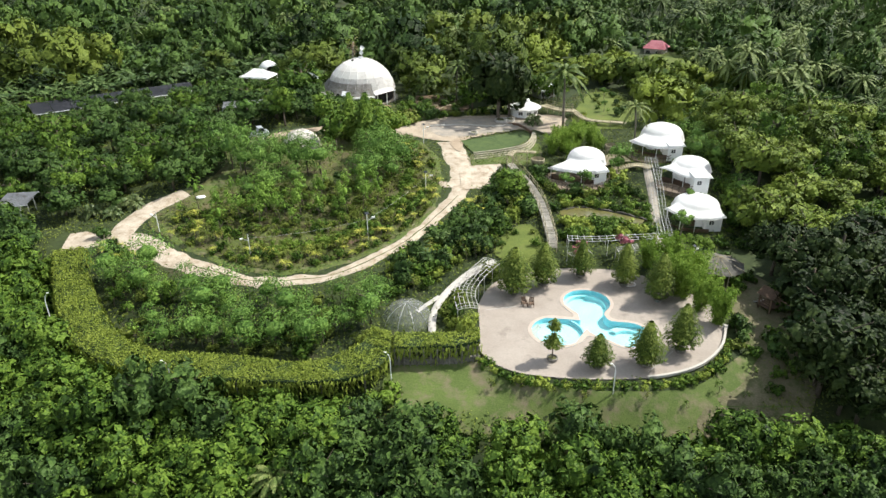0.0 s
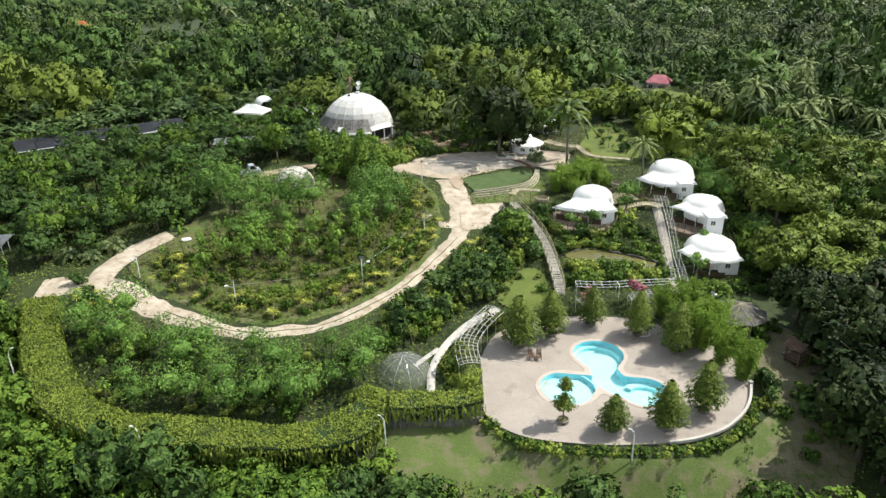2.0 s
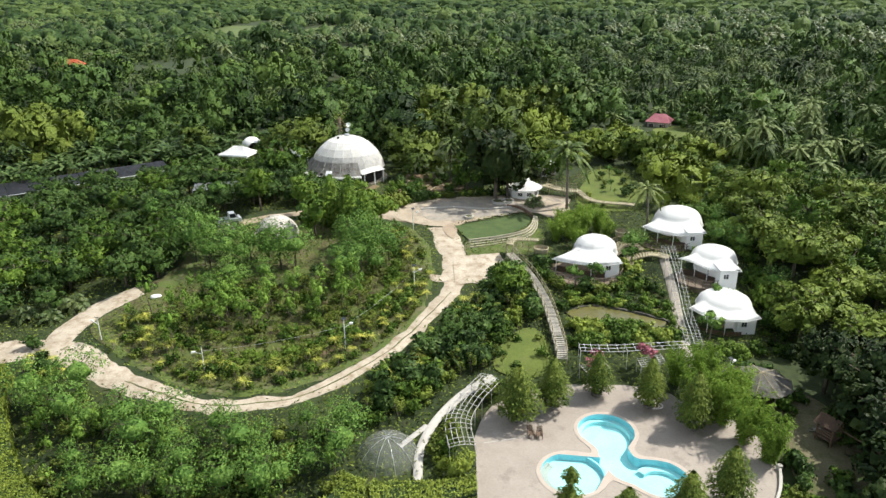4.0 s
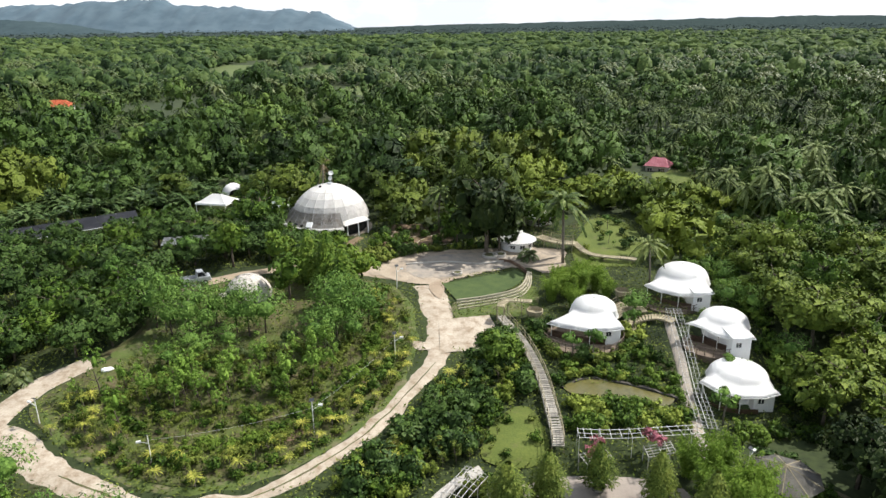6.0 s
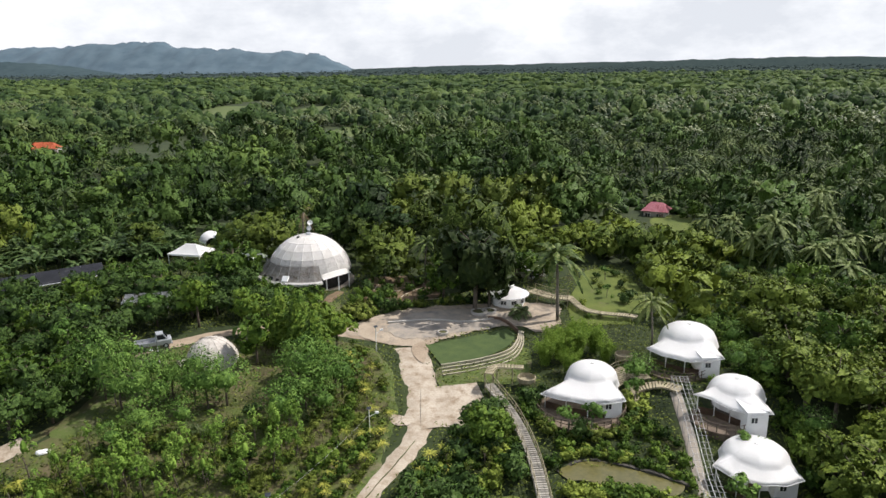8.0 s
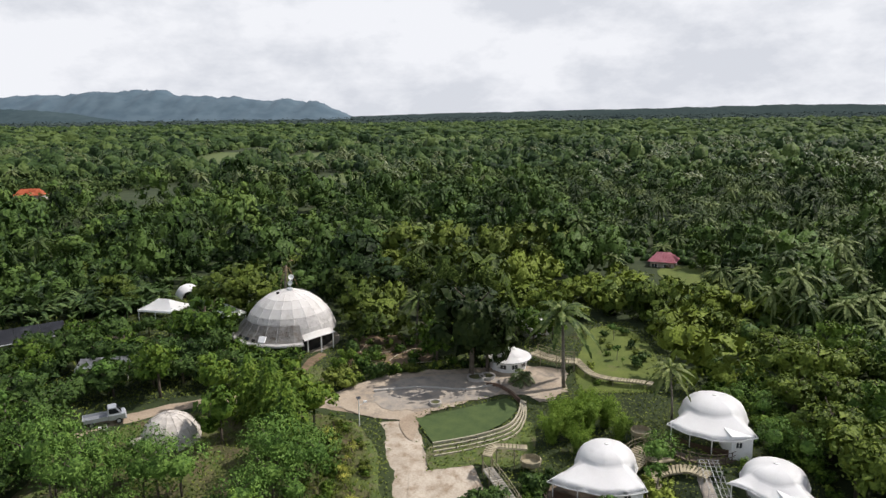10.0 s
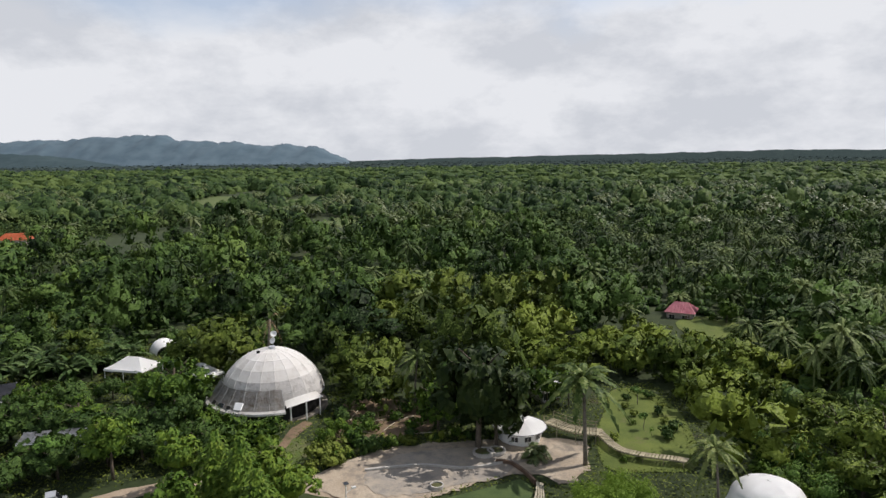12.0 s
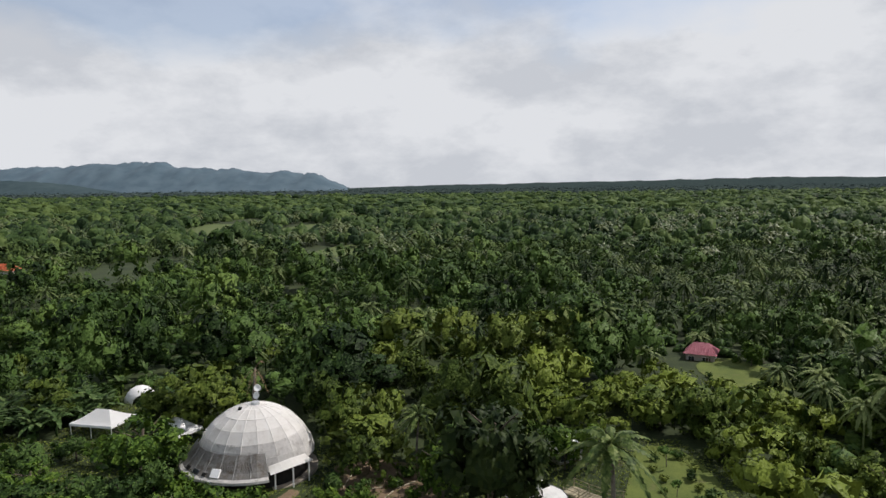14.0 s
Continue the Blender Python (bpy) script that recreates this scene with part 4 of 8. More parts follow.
def cabin(x, y, z, R, wing, top, back, label):
    """A round white cabin: a dome over a roof sheet that sweeps out into two points.
    wing: the sheet's free edge from one point to the other, with its heights; back: the height of the rear eave."""
    c = thing("cabin", x, y, z, 0, label, "cabin", "white dome cabins")
    wing = [(a - x, b - y, h - z) for a, b, h in wing]
    top, back = top - z, back - z
    a0, a1 = math.atan2(wing[-1][1], wing[-1][0]), math.atan2(wing[0][1], wing[0][0]) % (2 * math.pi)
    rear = [(R * 1.1 * math.cos(a), R * 1.1 * math.sin(a), back) for a in np.linspace(a0 + 0.55, a1 - 0.45, 9)]
    poly = [np.array(p[:2], float) for p in list(wing) + rear]
    heights = sorted((math.atan2(p[1], p[0]) % (2 * math.pi), p[2]) for p in list(wing) + rear)

    def edge(a):
        d = np.array((math.cos(a), math.sin(a)))
        best = 0.0
        for p, q in zip(poly, poly[1:] + poly[:1]):
            m = np.array([[d[0], p[0] - q[0]], [d[1], p[1] - q[1]]])
            if abs(np.linalg.det(m)) > 1e-9:
                r, s = np.linalg.solve(m, p)
                if r > 0 and -1e-6 <= s <= 1 + 1e-6:
                    best = max(best, r)
        return best

    angles = sorted([2 * math.pi * k / 64 for k in range(64)] + [math.atan2(p[1], p[0]) % (2 * math.pi) for p in wing])
    n = len(angles)
    rim = [edge(a) for a in angles]
    low = np.interp(angles, [h[0] for h in heights], [h[1] for h in heights], period=2 * math.pi)
    facet = [1 - 0.022 * abs(math.sin(5 * a)) for a in angles]
    bm = bmesh.new()
    rows = []
    for r, h in [(0.02, 1.0), (0.28, 0.975), (0.54, 0.90), (0.74, 0.80), (0.88, 0.66), (0.96, 0.52), (1.0, 0.41)]:
        rows.append([bm.verts.new((min(R, 0.95 * e) * r * f * math.cos(a), min(R, 0.95 * e) * r * f * math.sin(a), l + (top - l) * h)) for a, e, l, f in zip(angles, rim, low, facet)])
    for fr, dz in ((0.07, 0.36), (0.22, 0.285), (0.45, 0.19), (0.72, 0.095), (1.0, 0.0)):
        row = []
        for a, e, l in zip(angles, rim, low):
            r0 = min(R, 0.95 * e)
            rr = r0 + (e - r0) * fr
            row.append(bm.verts.new((rr * math.cos(a), rr * math.sin(a), l + (top - l) * dz + 0.035 * math.sin(a * 11) * fr)))
        rows.append(row)
    for a, b in zip(rows, rows[1:]):
        for k in range(n):
            bm.faces.new((a[k], a[(k + 1) % n], b[(k + 1) % n], b[k]))
    bm.faces.new(rows[0][::-1])
    bmesh.ops.solidify(bm, geom=bm.faces[:], thickness=0.07)
    roof = part("roof", bm, WHITE, c, "white canvas dome with two pointed wings", soft=True)
    bm = bmesh.new()
    lathe(bm, [(0.24, 0), (0.22, 0.08), (0.02, 0.12)], 12)
    part("cap", bm, WHITE_METAL, roof, at=pose(0, 0, top - 0.03))
    bm = bmesh.new()
    tube(bm, [(e * math.cos(a), e * math.sin(a), l - 0.03 + 0.035 * math.sin(a * 11)) for a, e, l in zip(angles, rim, low)], 0.05, 5, False)
    part("edge_tube", bm, WHITE_METAL, roof)
    eave = min(back, min(p[2] for p in wing))
    bm = bmesh.new()
    lathe(bm, [(R * 0.86, -0.8), (R * 0.86, eave + 0.1), (R * 0.81, eave + 0.1), (R * 0.81, -0.8)], 14)
    part("wall", bm, WHITE_WALL, c)
    bm = bmesh.new()
    lathe(bm, [(R * 0.9, -0.8), (R * 0.9, 0.15), (R * 0.84, 0.17)], 14)
    part("plinth", bm, STONE, c)
    for a in (-20, 40):
        aa = radians(a)
        window_part(c, pose(R * 0.855 * math.cos(aa), R * 0.855 * math.sin(aa), eave * 0.6, 0, 0, a + 90))
    a = radians(-115)
    bm = bmesh.new()
    box(bm, -0.42, 0.42, -0.06, 0.04, 0.05, min(2.0, eave - 0.1), 0.01)
    door = part("door", bm, WOOD, c, "brown wooden door", at=pose(R * 0.85 * math.cos(a), R * 0.85 * math.sin(a), 0, 0, 0, -115 + 90))
    bm = bmesh.new()
    tube(bm, [(0.33, -0.1, 0.9), (0.33, -0.1, 1.08)], 0.02, 5)
    part("handle", bm, GALV, door)
    # white bay below the second point, joined to the round wall
    tx, ty, th = wing[-1]
    bm = bmesh.new()
    box(bm, tx - 2.5, tx - 0.3, ty + 0.35, -R * 0.55, -0.8, th - 0.02, 0.03)
    bay = part("bay", bm, WHITE_WALL, c, "white bay below the roof point")
    window_part(bay, pose(tx - 1.75, ty + 0.33, th * 0.62), 0.6, 0.6)
    # brown woven screen under the first wing, with posts
    for (px, py, ph), (qx, qy, qh) in zip(wing[:-2], wing[1:-1]):
        bm = bmesh.new()
        p, q = Vector((px * 0.9, py * 0.9, 0)), Vector((qx * 0.9, qy * 0.9, 0))
        tube(bm, [p + Vector((0, 0, -0.8)), p + Vector((0, 0, ph + 0.03))], 0.05, 6)
        part("post", bm, WHITE_METAL, c)
        bm = bmesh.new()
        f = [bm.verts.new(v) for v in (p + Vector((0, 0, -0.6)), q + Vector((0, 0, -0.6)), q + Vector((0, 0, 0.75)), p + Vector((0, 0, 0.75)))]
        bm.faces.new(f)
        bmesh.ops.solidify(bm, geom=bm.faces[:], thickness=0.06)
        part("screen", bm, WOOD, c, "brown woven porch screen")
    return c


CABINS = [
    (21.4, 101.2, 2.3, 2.85, [(14.9, 97.6, 4.05), (17.2, 96.0, 4.1), (19.6, 94.9, 4.15), (21.6, 94.6, 4.3), (23.7, 95.0, 4.45)], 6.0, 3.7, "white dome cabin on a raised bamboo-railed deck"),
    (35.2, 109.0, 3.5, 3.35, [(29.1, 106.2, 5.5), (30.6, 104.2, 5.4), (32.6, 102.7, 5.4), (34.8, 101.9, 5.6), (36.9, 101.9, 6.0)], 7.55, 5.0, "white dome cabin at the end of the pergola walk"),
    (36.3, 97.0, 2.6, 2.8, [(31.1, 95.5, 4.85), (32.8, 94.6, 4.6), (34.0, 93.0, 4.3), (35.4, 91.4, 4.6), (37.5, 90.9, 4.9)], 5.9, 4.0, "white dome cabin with papaya trees before it"),
    (34.6, 88.0, -0.6, 3.05, [(29.6, 86.0, 2.3), (31.2, 84.4, 1.9), (33.2, 83.6, 1.75), (35.4, 83.5, 1.7), (37.4, 84.0, 1.85)], 3.4, 1.7, "white dome cabin with shaded brown porch below the brim"),
]
for args in CABINS:
    cabin(*args)


def round_deck(x, y, z, r, a0, a1, drop, label):
    """A raised bamboo deck with posts and a rail round its open side."""
    d = thing("cabin_deck", x, y, z, 0, label, "deck")
    bm = bmesh.new()
    lathe(bm, [(0.02, 0), (r, 0), (r, -0.18), (0.02, -0.18)], 40)
    part("floor", bm, OLD_WOOD, d)
    k = int(r * (a1 - a0) / 0.9)
    posts = [a0 + (a1 - a0) * i / k for i in range(k + 1)]
    me = None
    for a in posts:
        if me is None:
            bm = bmesh.new()
            tube(bm, [(0, 0, -drop), (0, 0, 0.95)], 0.05, 6)
            me = mesh_from(bm, "post", OLD_WOOD)
        part("post", me, parent=d, at=pose((r - 0.1) * math.cos(a), (r - 0.1) * math.sin(a), 0))
    for h in (0.5, 0.92):
        bm = bmesh.new()
        tube(bm, [((r - 0.1) * math.cos(a), (r - 0.1) * math.sin(a), h) for a in np.linspace(a0, a1, 30)], 0.04, 6)
        part("rail", bm, OLD_WOOD, d)
    bm = bmesh.new()
    rows = []
    for i in range(31):
        a = a0 + (a1 - a0) * i / 30
        rows.append([bm.verts.new(((r - 0.16) * math.cos(a), (r - 0.16) * math.sin(a), h)) for h in (-drop, -0.19)])
    for p, q in zip(rows, rows[1:]):
        bm.faces.new((p[0], q[0], q[1], p[1]))
    part("skirt", bm, OLD_WOOD, d, "brown woven bamboo skirt")
    return d


round_deck(19.4, 97.6, 2.25, 5.0, radians(-190), radians(15), 1.5, "round raised bamboo deck under a cabin")
round_deck(32.6, 105.4, 3.45, 4.0, radians(-180), radians(-10), 1.2, "dark railed deck under a white cabin")
round_deck(33.8, 94.2, 2.55, 3.2, radians(-190), radians(-20), 1.6, "grey semicircular terrace deck of a cabin")


def big_dome(x, y, z):
    """The large canvas dome with its lifted entrance flap and the mast of two dishes."""
    d = thing("large_dome", x, y, z, 0, "large weathered cream canvas dome with dishes on top", "dome")
    R, H, B = 7.05, 7.3, 0.6
    n = 20
    ring = lambda r, h, k: [(R * r * math.cos(2 * math.pi * (j + 0.5 * (k % 2)) / n), R * r * math.sin(2 * math.pi * (j + 0.5 * (k % 2)) / n), h) for j in range(n)]

    def shell(name, rows, mat, label, opening=()):
        bm = bmesh.new()
        vs = [[bm.verts.new(p) for p in r] for r in rows]
        for a, b in zip(vs, vs[1:]):
            for j in range(n):
                if j not in opening:
                    bm.faces.new((a[j], a[(j + 1) % n], b[(j + 1) % n], b[j]))
        bmesh.ops.solidify(bm, geom=bm.faces[:], thickness=0.08)
        return part(name, bm, mat, d, label)

    prof = [(math.sin(t), B + H * math.cos(t)) for t in (0.03, 0.25, 0.49, 0.72, 0.94)]
    shell("cap", [ring(r, h, 0) for r, h in prof], DOME_TOP, "clean cream upper canvas")
    prof = [(math.sin(t) * 1.006, B + H * math.cos(t)) for t in (0.93, 1.05, 1.17)]
    shell("band", [ring(r, h, 0) for r, h in prof], DOME_LOW, "greyed worn canvas band")
    prof = [(math.sin(t) * 1.012, B + H * math.cos(t)) for t in (1.16, 1.26, 1.36)]
    shell("skirt", [ring(r, h, 0) for r, h in prof], DOME_LOW, "patched grey canvas skirt")
    # seams along the ribs
    me = None
    for j in range(n):
        bm = bmesh.new()
        tube(bm, [(R * 1.008 * math.sin(t), 0, B + H * 1.002 * math.cos(t)) for t in np.linspace(0.05, 1.35, 9)], 0.02, 4)
        me = me or mesh_from(bm, "rib", DOME_TOP)
        part("rib", me, parent=d, at=pose(0, 0, 0, 0, 0, 360 * j / n))
    for t in (0.49, 0.94, 1.16, 1.36):
        bm = bmesh.new()
        tube(bm, [(R * 1.016 * math.sin(t) * math.cos(a), R * 1.016 * math.sin(t) * math.sin(a), B + H * math.cos(t)) for a in np.linspace(0, 2 * math.pi, n + 1)], 0.015, 4, False)
        part("hoop", bm, DOME_TOP, d)
    # entrance flap, raised on posts, to the south-east
    bm = bmesh.new()
    a0, a1 = radians(-64), radians(-22)
    rows = [[bm.verts.new(((R * k) * math.cos(a), (R * k) * math.sin(a), h + 0.25 * math.sin((a - a0) / (a1 - a0) * math.pi))) for a in np.linspace(a0, a1, 9)] for k, h in ((0.97, 2.75), (1.04, 2.45), (1.13, 2.15))]
    for p, q in zip(rows, rows[1:]):
        for j in range(8):
            bm.faces.new((p[j], p[j + 1], q[j + 1], q[j]))
    bmesh.ops.solidify(bm, geom=bm.faces[:], thickness=0.05)
    part("flap", bm, DOME_TOP, d, "pale lifted entrance flap")
    for a in (-60, -44, -26):
        bm = bmesh.new()
        tube(bm, [(R * 1.10 * math.cos(radians(a)), R * 1.10 * math.sin(radians(a)), -0.8), (R * 1.10 * math.cos(radians(a)), R * 1.10 * math.sin(radians(a)), 2.2)], 0.09, 8)
        part("post", bm, WHITE_WALL, d)
    # drooping patched awning along the south front
    bm = bmesh.new()
    a0, a1 = radians(-172), radians(-66)
    rows = [[bm.verts.new(((R * k) * math.cos(a), (R * k) * math.sin(a), h + 0.05 * math.sin(a * 23))) for a in np.linspace(a0, a1, 14)] for k, h in ((0.905, 4.15), (1.0, 3.3), (1.09, 2.6), (1.17, 2.1))]
    for p, q in zip(rows, rows[1:]):
        for j in range(13):
            bm.faces.new((p[j], p[j + 1], q[j + 1], q[j]))
    bmesh.ops.solidify(bm, geom=bm.faces[:], thickness=0.05)
    part("awning", bm, AWNING, d, "grey patched awning with dead vines")
    bm = bmesh.new()
    rows = [[bm.verts.new(((R * k) * math.cos(a), (R * k) * math.sin(a), h)) for a in np.linspace(a0, a1, 14)] for k, h in ((1.165, 2.14), (1.225, 1.95), (1.235, 1.7))]
    for p, q in zip(rows, rows[1:]):
        for j in range(13):
            bm.faces.new((p[j], p[j + 1], q[j + 1], q[j]))
    bmesh.ops.solidify(bm, geom=bm.faces[:], thickness=0.05)
    part("awning_lip", bm, DOME_LOW, d, "stained cream awning edge")
    me = None
    for a in np.linspace(a0, a1, 9):
        bm = bmesh.new()
        tube(bm, [(R * 0.91, 0, 4.18), (R * 1.005, 0, 3.33), (R * 1.095, 0, 2.63), (R * 1.175, 0, 2.13)], 0.03, 4)
        me = me or mesh_from(bm, "awning_rib", GREY_METAL)
        part("awning_rib", me, parent=d, at=pose(0, 0, 0, 0, 0, math.degrees(a)))
    for a, w, h, mat in ((-128, 0.9, 0.5, GLASS), (-108, 1.1, 1.0, WHITE), (-140, 0.6, 0.5, DARK), (-118, 0.5, 0.4, DARK)):
        bm = bmesh.new()
        box(bm, -w / 2, w / 2, -0.1, 0.1, 0, h, 0.03)
        part("patch", bm, mat, d, at=pose(R * 1.16 * math.cos(radians(a)), R * 1.16 * math.sin(radians(a)), 2.2, -42, 0, a + 90))
    for k in range(9):
        a = radians(-103 + 3.1 * k)
        bm = bmesh.new()
        pts = [(R * (1.13 - 0.04 * i) * math.cos(a + 0.02 * math.sin(k + i)), R * (1.13 - 0.04 * i) * math.sin(a + 0.02 * math.sin(k * 2 + i)), 1.9 + 0.55 * i) for i in range(4)]
        tube(bm, pts, 0.02, 4)
        part("dead_vine", bm, BARK, d)
    # interior wall, its shade put into a near-black colour, and floor slab
    bm = bmesh.new()
    lathe(bm, [(R * 0.9, -0.8), (R * 0.9, 2.2)], 30)
    part("wall", bm, DARK, d, "inner wall coloured near-black as shade behind the posts")
    bm = bmesh.new()
    lathe(bm, [(R * 1.04, -0.8), (R * 1.04, 0.05), (0.02, 0.05)], 40)
    part("floor", bm, PLAZA, d)
    bm = bmesh.new()
    lathe(bm, [(0.5, 0), (0.45, 0.35), (0.02, 0.4)], 12)
    part("collar", bm, GALV, d, at=pose(0.2, 0, B + H - 0.08))
    mast = bmesh.new()
    tube(mast, [(0.3, 0, B + H - 0.2), (0.55, 0, B + H + 2.1)], 0.05, 8)
    m = part("mast", mast, GALV, d)
    for h, tilt, turn in ((1.05, 66, -20), (1.95, 62, 10)):
        bm = bmesh.new()
        lathe(bm, [(0.02, 0), (0.20, 0.03), (0.36, 0.09), (0.42, 0.14), (0.40, 0.15), (0.34, 0.11), (0.02, 0.03)], 20)
        part("dish", bm, WHITE_METAL, m, "white round antenna dish", soft=True, at=pose(0.3 + 0.12 * h, -0.15, B + H + h, tilt, 0, turn))
    bm = bmesh.new()
    box(bm, -0.2, 0.2, -0.2, 0.2, 0, 0.3, 0.03)
    part("vent", bm, DARK, d, at=pose(-1.3, -1.2, B + H - 0.32))
    return d


big_dome(-17.8, 138.4, 4.7)


def small_dome(x, y, z):
    d = thing("small_dome", x, y, z, 0, "small grey-stained cream dome with a vaulted porch", "dome")
    R, H, n = 3.2, 3.3, 14
    bm = bmesh.new()
    lathe(bm, [(R * math.sin(t), H * math.cos(t)) for t in (0.03, 0.3, 0.6, 0.9, 1.2, 1.45, 1.62)], n)
    part("shell", bm, DOME_STAINED, d, "mottled grey-cream faceted shell")
    me = None
    for j in range(n):
        bm = bmesh.new()
        tube(bm, [(R * 1.005 * math.sin(t), 0, H * 1.003 * math.cos(t)) for t in np.linspace(0.05, 1.55, 8)], 0.025, 4)
        me = me or mesh_from(bm, "rib", DOME_STAINED)
        part("rib", me, parent=d, at=pose(0, 0, 0, 0, 0, 360 * j / n))
    bm = bmesh.new()
    vs = [[bm.verts.new((-R * 0.8 - 1.5 * k, 0.85 * math.cos(a), 1.5 * math.sin(a))) for a in np.linspace(0, math.pi, 10)] for k in (0, 1)]
    for j in range(9):
        bm.faces.new((vs[0][j], vs[0][j + 1], vs[1][j + 1], vs[1][j]))
    bmesh.ops.solidify(bm, geom=bm.faces[:], thickness=0.08)
    part("porch", bm, DOME_STAINED, d, "white vaulted porch", at=pose(0, 0, 0, 0, 0, 35))
    bm = bmesh.new()
    box(bm, -0.7, 0.7, -0.12, 0.12, 0.15, 0.85, 0.03)
    win = part("window", bm, GLASS, d, at=pose(R * 0.95 * math.cos(radians(-70)), R * 0.95 * math.sin(radians(-70)), 0, -12, 0, 20))
    bm = bmesh.new()
    box(bm, -0.78, 0.78, -0.15, 0.13, 0.85, 0.95)
    box(bm, -0.05, 0.05, -0.15, 0.13, 0.15, 0.85)
    part("frame", bm, WHITE_METAL, win)
    bm = bmesh.new()
    lathe(bm, [(0.02, 0.7), (0.3, 0.65), (0.42, 0.4), (0.40, 0.0)], 12)
    part("tank", bm, WHITE_METAL, d, "small white water tank", at=pose(-R - 0.6, 0.3, 0))


small_dome(-24.0, 106.5, 4.3)


def hip_tent(x, y, z, w, dp, eave, peak, turn, label, mat=None):
    t = thing("gazebo", x, y, z, turn, label, "gazebo", "white gazebos")
    bm = bmesh.new()
    k = 8
    rows = []
    for i in range(k + 1):
        s = i / k
        f = 1 - s ** 1.0 * 0.985
        h = eave + (peak - eave) * (s ** 1.25)
        rows.append([bm.verts.new((w / 2 * max(f, 0.3 + 0.7 * f) * cx, dp / 2 * f * cy, h)) for cx, cy in ((-1, -1), (0, -1.0), (1, -1), (1, 0), (1, 1), (0, 1), (-1, 1), (-1, 0))])
    for a, b in zip(rows, rows[1:]):
        for j in range(8):
            bm.faces.new((a[j], a[(j + 1) % 8], b[(j + 1) % 8], b[j]))
    bmesh.ops.solidify(bm, geom=bm.faces[:], thickness=0.05)
    roof = part("roof", bm, mat or WHITE, t, "white hipped canvas roof")
    bm = bmesh.new()
    for x0, x1, y0, y1 in ((-w / 2, w / 2, -dp / 2 - 0.02, -dp / 2), (-w / 2, w / 2, dp / 2, dp / 2 + 0.02), (-w / 2 - 0.02, -w / 2, -dp / 2, dp / 2), (w / 2, w / 2 + 0.02, -dp / 2, dp / 2)):
        box(bm, x0, x1, y0, y1, eave - 0.3, eave + 0.02)
    part("valance", bm, WHITE, roof)
    for cx, cy in ((-1, -1), (1, -1), (1, 1), (-1, 1), (0, -1), (0, 1)):
        bm = bmesh.new()
        tube(bm, [(cx * (w / 2 - 0.1), cy * (dp / 2 - 0.1), -0.6), (cx * (w / 2 - 0.1), cy * (dp / 2 - 0.1), eave)], 0.06, 6)
        part("post", bm, WHITE_METAL, t)
    return t


hip_tent(-42.2, 151.6, 4.4, 6.6, 5.2, 2.1, 3.5, -14, "white hipped canvas gazebo over a dark dining area")
hip_tent(-30.1, 147.0, 4.7, 4.5, 4.2, 1.9, 3.4, -30, "small weathered white gazebo beside the large dome")


def arch_tent(x, y, z, turn):
    t = thing("vaulted_shelter", x, y, z, turn, "white domed canvas shelter with its mouth filled shade-black", "shelter")
    bm = bmesh.new()
    lathe(bm, [(2.5 * math.sin(s), 0.2 + 2.6 * math.cos(s)) for s in (0.03, 0.3, 0.6, 0.9, 1.2, 1.5)] + [(2.5, -0.4)], 18)
    part("shell", bm, WHITE_WALL, t, soft=True)
    # the shaded mouth is a near-black plug set into the closed shell
    bm = bmesh.new()
    bm.faces.new([bm.verts.new(p) for p in [(1.45 * math.cos(a), 0, 1.9 * math.sin(a)) for a in np.linspace(0, math.pi, 13)]])
    bmesh.ops.extrude_face_region(bm, geom=bm.faces[:])
    bm.faces.ensure_lookup_table()
    for v in bm.faces[-1].verts:
        v.co.y += 1.2
    part("opening", bm, DARK, t, "near-black plug painted as the shade in the arched mouth", at=pose(0, -2.62, 0))
    bm = bmesh.new()
    tube(bm, [(1.5 * math.cos(a), -2.64, 1.95 * math.sin(a)) for a in np.linspace(0, math.pi, 13)], 0.09, 6)
    part("rim", bm, WHITE_METAL, t)


arch_tent(-43.9, 167.4, 3.7, 25)


def round_hut(x, y, z):
    """White round hut with a low conical roof, a lantern cone and a dark plinth, beside the plaza."""
    h = thing("round_hut", x, y, z, 0, "white round hut with conical white roof by the plaza", "hut")
    bm = bmesh.new()
    lathe(bm, [(2.55, -0.4), (2.55, 2.5), (2.45, 2.5), (2.45, -0.4)], 12)
    part("wall", bm, WHITE_WALL, h)
    bm = bmesh.new()
    lathe(bm, [(2.61, -0.4), (2.61, 0.6), (2.45, 0.62)], 12)
    part("plinth", bm, TIN, h, "dark grey plinth band")
    bm = bmesh.new()
    lathe(bm, [(3.25, 2.25), (2.1, 2.8), (1.2, 3.2), (1.0, 3.35), (0.92, 3.7), (0.02, 4.5)], 16)
    bmesh.ops.solidify(bm, geom=bm.faces[:], thickness=0.06)
    part("roof", bm, WHITE, h, "white conical canvas roof")
    bm = bmesh.new()
    tube(bm, [(3.25 * math.cos(a), 3.25 * math.sin(a), 2.26) for a in np.linspace(0, 2 * math.pi, 33)], 0.05, 5, False)
    part("gutter", bm, TIN, h)
    for a in (-110, -75, -40, -5):
        window_part(h, pose(2.53 * math.cos(radians(a)), 2.53 * math.sin(radians(a)), 1.5, 0, 0, a + 90), 0.8, 0.6)
    bm = bmesh.new()
    box(bm, -1.2, 0.9, -0.9, 0, -0.4, 0.12)
    part("step", bm, CONCRETE, h, at=pose(2.5 * math.cos(radians(-130)), 2.5 * math.sin(radians(-130)), 0, 0, 0, -40))


round_hut(14.4, 128.4, 3.05)


